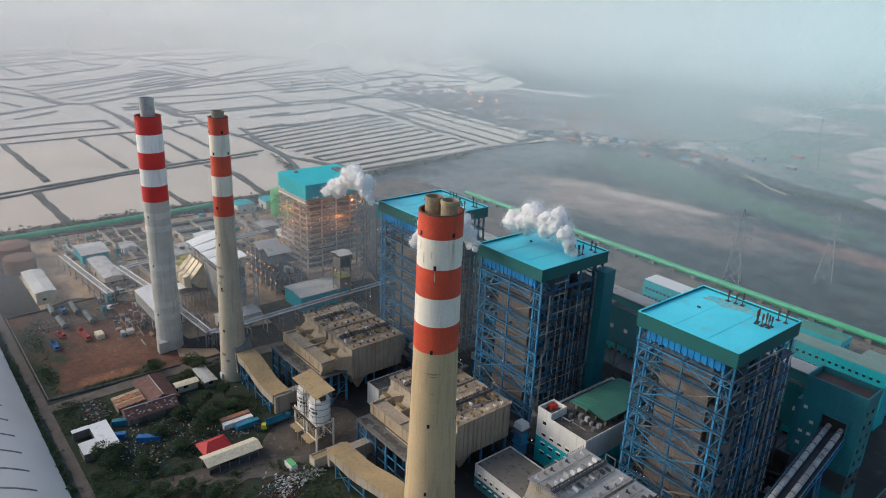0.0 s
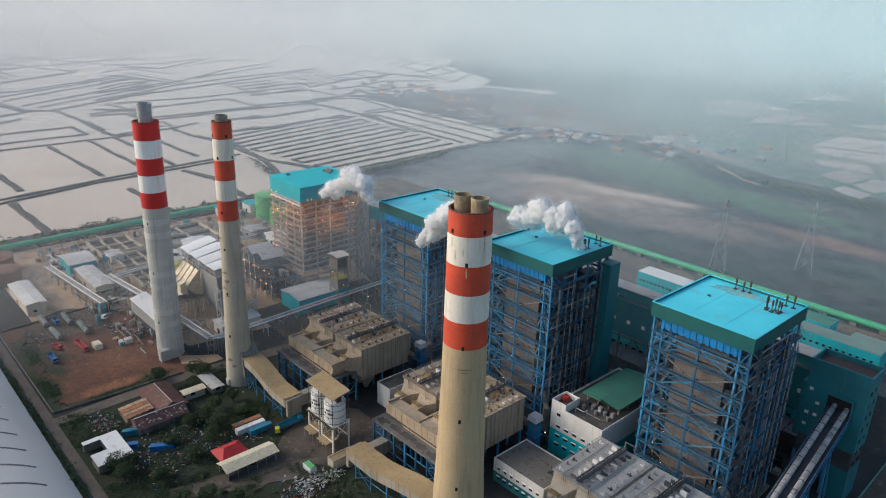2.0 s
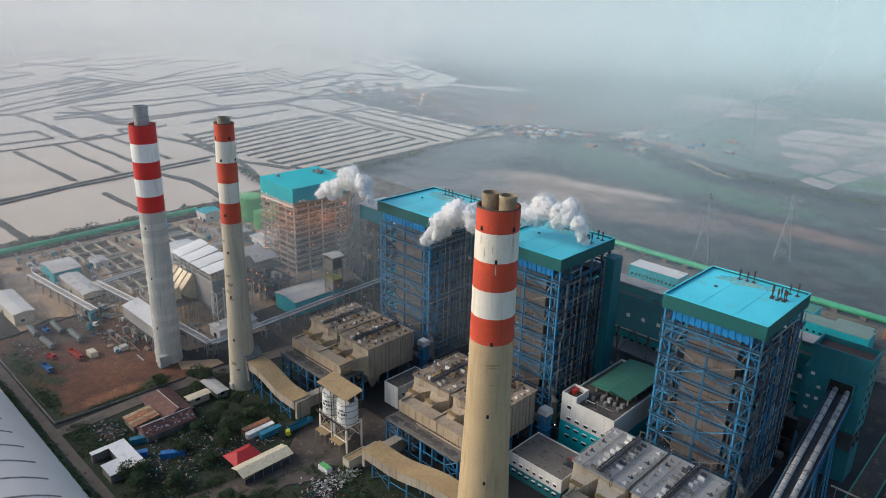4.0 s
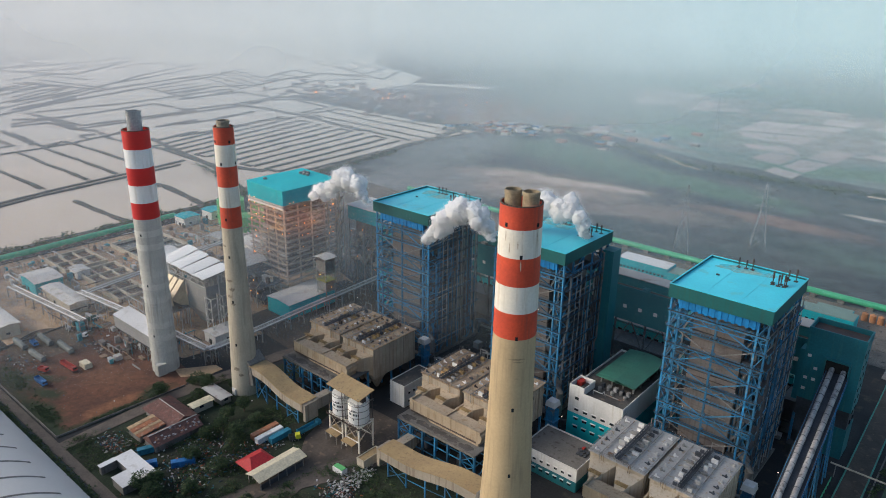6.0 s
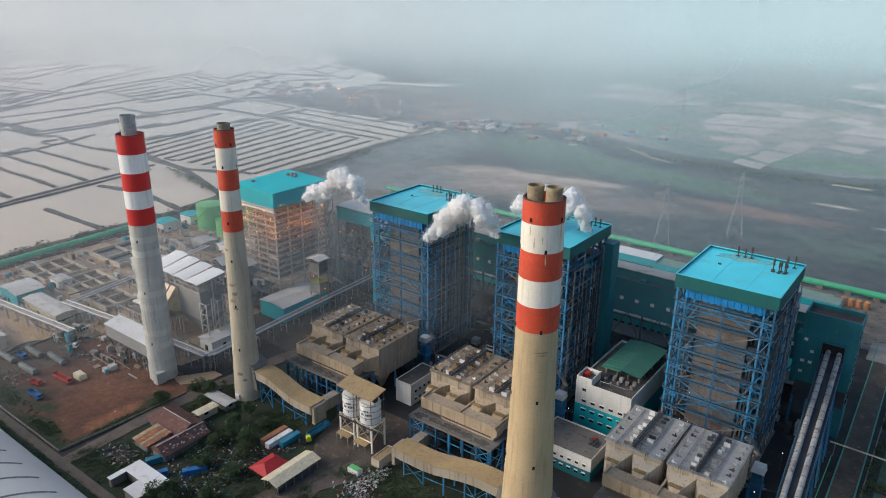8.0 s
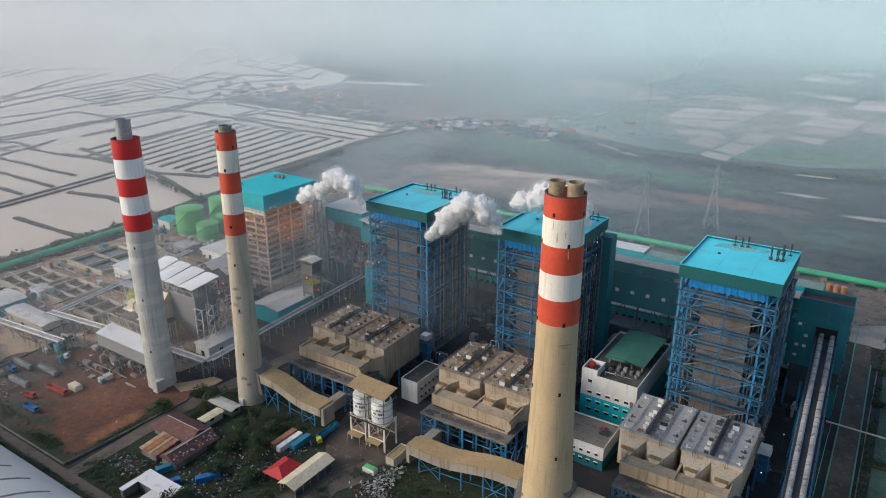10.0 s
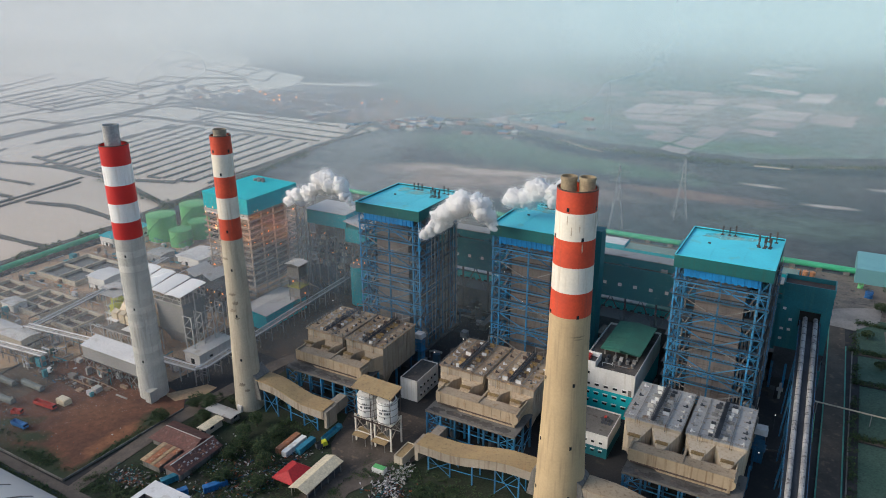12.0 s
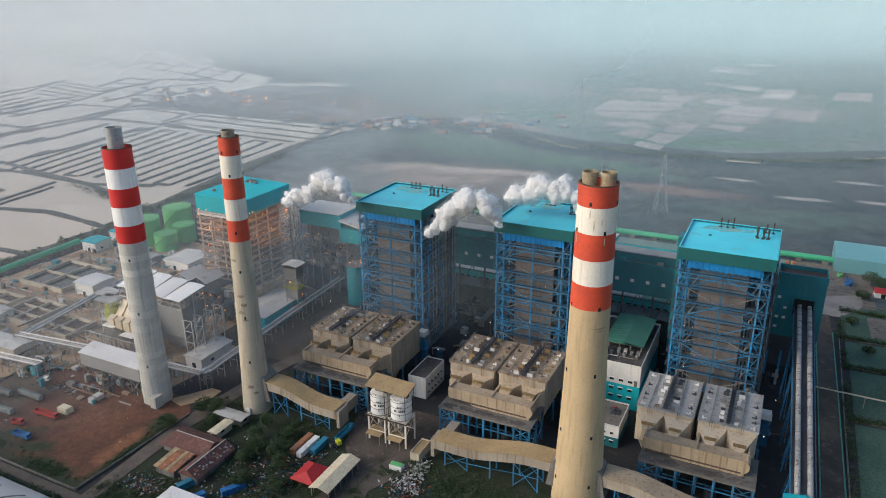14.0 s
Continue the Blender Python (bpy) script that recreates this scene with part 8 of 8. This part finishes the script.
truck(-256.0, -30.0, 30, WHITE, GREYSTEEL, "small white lorry among crates", 6)
block("site_cabin", -226.4, -220.4, -44.6, -40.8, 3.0, CREAMROOF, CREAMROOF, "cream site cabin in the earth yard", "cabin", 0, group="site cabins")
truck(-99.8, -3.6, 90, TANKBLUE, TANKBLUE, "teal lorry beside the silo yard", 12)
truck(-98.6, -12.2, 60, YELLOW, DARKSTEEL, "small yellow-fronted lorry beside the silo yard", 5)
block("guard_hut", -71.5, -66.0, -15.2, -12.4, 2.8, WHITE, TANKGREEN, "small white and green guard hut near a scrap heap", "hut", 0)
block("guard_hut", -66.4, -62.4, -7.0, 3.4, 4.2, CONC, SAND, "small tan block hut near the flue duct", "hut", 0.35)

jk = Solid()
for cx, cy, sx, sy, num in ((-151, -63, 8, 4, 420), (-58, -24, 6, 8, 320), (-120, -40, 14, 10, 420), (-110, -52, 12, 12, 420), (-106, -38, 4, 12, 200), (-252, -64, 14, 7, 160), (-244, -30, 14, 5, 140), (-104, -22, 6, 6, 60)):
    for _ in range(num):
        x, y, r = rnd.gauss(cx, sx * .6), rnd.gauss(cy, sy * .6), rnd.uniform(.12, .7)
        a = rnd.uniform(0, 3)
        p, q = Vector((x, y, .35 + rnd.uniform(0, .7))), Vector((r * math.cos(a), r * math.sin(a), rnd.uniform(-.3, .3)))
        jk.beam(p - q, p + q, rnd.uniform(.12, .6), rnd.uniform(.08, .35))
for _ in range(110):
    x, y = rnd.uniform(-240, -178), rnd.uniform(-68, -18)
    jk.box(x, x + rnd.uniform(.1, .35), y, y + rnd.uniform(.1, .35), 0.24, 0.24 + rnd.uniform(.05, .3))
single("scrap_heap", jk, JUNK, "scattered scrap, sheets and rubble", "scrap", "stuff")


ws = Solid()
for _ in range(260):
    k = rnd.random()
    x, y, r = rnd.gauss(-60.5, 1.6 + 2.4 * k), -6 - 19 * k + rnd.gauss(0, 1.5), rnd.uniform(.15, .7)
    a = rnd.uniform(0, 3)
    p, q = Vector((x, y, .3 + rnd.uniform(0, .9))), Vector((r * math.cos(a), r * math.sin(a), rnd.uniform(-.3, .3)))
    ws.beam(p - q, p + q, rnd.uniform(.2, .8), rnd.uniform(.05, .25))
for _ in range(150):
    x, y, r = rnd.gauss(-128, 14), rnd.gauss(-48, 12), rnd.uniform(.1, .5)
    ws.box(x, x + r, y, y + r * rnd.uniform(.5, 2), 0.25, 0.3 + rnd.uniform(.1, .6))
single("pale_scrap", ws, islands("pale_scrap_colours", [(0.62, 0.62, 0.6), (0.5, 0.49, 0.47), (0.7, 0.7, 0.69), (0.3, 0.29, 0.28), (0.45, 0.42, 0.38)]), "white bags, sheets and broken boards on a heap", "scrap", "stuff")


# ---- half-built pipework and stores of the new unit ----
cl = Solid()
rnd = random.Random(77)
for _ in range(950):
    x, y = rnd.uniform(-392, -205), rnd.uniform(-34, 128)
    if x > -262 and y > 8 or (-384 < x < -340 and 44 < y < 86) or (-386 < x < -282 and 0 < y < 34):
        continue
    h = rnd.choice((0.6, 1.2, 2.5, 4.0, 5.0))
    k = rnd.random()
    if k < 0.4:
        a = rnd.choice((0, 0, 1.5708)) + rnd.gauss(0, .05)
        l = rnd.uniform(4, 16)
        p, q = Vector((x, y, h)), Vector((x + l * math.cos(a), y + l * math.sin(a), h))
        cl.beam(p, q, rnd.uniform(.25, .6))
        for f in (0.05, 0.5, 0.95):
            c = p.lerp(q, f)
            cl.beam((c.x, c.y, 0.1), c, 0.25)
    else:
        w, d = rnd.uniform(1, 4.5), rnd.uniform(1, 3.5)
        cl.box(x, x + w, y, y + d, 0.15, h * rnd.uniform(.5, 1.0))
single("site_clutter", cl, islands("site_clutter_colours", [(0.52, 0.49, 0.45), (0.40, 0.37, 0.34), (0.6, 0.58, 0.55), (0.25, 0.22, 0.20), (0.40, 0.27, 0.18), (0.12, 0.10, 0.09), (0.6, 0.6, 0.59), (0.32, 0.20, 0.13), (0.05, 0.3, 0.36)]), "pipes, frames and crates of an unfinished site", "clutter", "stuff")
cl = Solid()
for _ in range(260):
    x, y = rnd.uniform(-160, 62), rnd.choice((rnd.uniform(61, 74), rnd.uniform(118, 136), rnd.uniform(62, 116)))
    inside = any(a - 1 < x < a + 39 and 74 < y < 117 for a in (17.1, -65.1, -140.5)) or (-18 < x < 9 and 66 < y < 116) or 60.4 < y < 68.2
    if inside:
        continue
    h = rnd.uniform(.8, 7)
    if rnd.random() < .35:
        cl.tube([(x, y, 0.1), (x, y, h), (x + rnd.uniform(2, 6), y, h + 1), (x + rnd.uniform(6, 9), y, h + 1)], rnd.uniform(.2, .7), 8)
    else:
        cl.box(x, x + rnd.uniform(1, 4), y, y + rnd.uniform(1, 4), 0.1, h)
single("machine_clutter", cl, islands("machine_colours", [(0.07, 0.075, 0.08), (0.14, 0.14, 0.14), (0.32, 0.32, 0.31), (0.04, 0.11, 0.17), (0.09, 0.075, 0.065), (0.42, 0.42, 0.41)]), "dark pumps, pipes and cabinets between the boilers", "machinery", "stuff")


# floodlights on poles in the dark alleys between the boilers
for x, y, h in ((-92, 70, 7), (-84, 86, 9), (-76, 100, 12), (-20, 70, 6), (-12, 84, 10), (-24, 112, 14), (-160, 74, 6), (-172, 92, 9), (-168, 110, 8), (-188, 66, 7), (-74, 66, 5), (60, 62, 6), (63, 90, 8), (-128, 66, 5), (-200, 84, 9), (-30, 62, 5)):
    t = thing("floodlight", "small white floodlight on a thin pole", "lamp", x, y, 0.1, group="yard floodlights")
    part("pole", Solid().beam((0, 0, 0), (0, 0, h), 0.12), DARKSTEEL, t)
    part("lamp", Solid().box(-0.18, 0.18, -0.2, 0.1, h, h + 0.28), LAMPWHITE, t)


# ---- steam ----
def steam_material():
    m, n, l, p = nodes_of("steam")
    n.remove(p)
    a, b, x = n.new("ShaderNodeBsdfDiffuse"), n.new("ShaderNodeBsdfTranslucent"), n.new("ShaderNodeMixShader")
    a.inputs[0].default_value = b.inputs[0].default_value = (0.99, 0.99, 0.99, 1)
    x.inputs[0].default_value = 0.55
    l.new(a.outputs[0], x.inputs[1])
    l.new(b.outputs[0], x.inputs[2])
    l.new(x.outputs[0], n["Material Output"].inputs[0])
    return m


STEAM = steam_material()


def plume(pts, seed, label, thick=1.0):
    """Steam along points of (x, y, z, radius): swelling billows with a fringe of very fine droplets."""
    rn = np.random.default_rng(seed)
    verts, faces, flakes = [], [], []
    nu, nv = 22, 13
    for (x0, y0, z0, r0), (x1, y1, z1, r1) in zip(pts, pts[1:]):
        for i in range(14):
            k = (i + rn.random()) / 14
            r = r0 + (r1 - r0) * k
            c = np.array((x0 + (x1 - x0) * k, y0 + (y1 - y0) * k, z0 + (z1 - z0) * k)) + rn.normal(0, 1, 3) * r * 0.36
            b = r * rn.uniform(.42, 1.1)
            if thick >= 1:
                base = len(verts)
                for v in range(nv + 1):
                    for u in range(nu):
                        a, e = 2 * math.pi * u / nu, math.pi * v / nv
                        d = Vector((math.sin(e) * math.cos(a), math.sin(e) * math.sin(a), math.cos(e)))
                        p = Vector(c) + d * b
                        verts.append(tuple(Vector(c) + d * b * (0.74 + 0.42 * noise.noise(p * 0.45) + 0.16 * noise.noise(p * 1.2))))
                faces += [(base + v * nu + u, base + v * nu + (u + 1) % nu, base + (v + 1) * nu + (u + 1) % nu, base + (v + 1) * nu + u) for v in range(nv) for u in range(nu)]
            # a fringe of droplets that thins outwards, each lying along the billow's face
            num = int(thick * (420 * b ** 2 + 60))
            d = rn.normal(0, 1, (num, 3))
            d /= np.linalg.norm(d, axis=1)[:, None]
            at = c + d * (b * (0.7 + np.abs(rn.normal(0, 0.3, num))))[:, None]
            tri = rn.normal(0, 1, (num, 3, 3)) * rn.uniform(0.03, 0.11, num)[:, None, None]
            tri -= 0.8 * (tri * d[:, None, :]).sum(2)[:, :, None] * d[:, None, :]
            flakes.append((at[:, None, :] + tri).reshape(-1, 3))
    me = bpy.data.meshes.new("steam_plume")
    fringe = np.concatenate(flakes)
    me.from_pydata(verts + fringe.tolist(), [], faces + (np.arange(len(fringe)).reshape(-1, 3) + len(verts)).tolist())
    me.shade_smooth()
    me.materials.append(STEAM)
    tagged(new("steam_plume", me), label, "steam", kind="stuff")


plume([(-138, 70, 77, 1.2), (-142, 68, 84, 3.0), (-148, 68, 88, 4.4), (-156, 68, 87, 4.0), (-164, 68, 81, 3.0), (-172, 69, 78, 3.6), (-181, 70, 75, 2.6)], 3, "white steam plume drifting from a boiler roof corner")
plume([(-60, 70, 79, 1.6), (-61, 64, 84, 3.0), (-66, 62, 90, 4.4), (-73, 62, 90.5, 4.8), (-79, 62, 84, 4.6), (-85, 62, 78, 3.6), (-92, 62, 72, 2.4)], 4, "white steam plume drifting past a boiler roof corner")
plume([(-30, 96, 79, 1.8), (-31, 92, 88, 3.4), (-38, 92, 92, 4.6), (-46, 92, 90, 5.4), (-55, 92, 88, 4.8), (-62, 92, 86, 3.4)], 5, "white steam plume above a boiler roof")
plume([(-176, 72, 70, 3.0), (-186, 74, 60, 4.0), (-178, 78, 48, 4.5)], 6, "faint steam haze beside the newest boiler", 0.03)
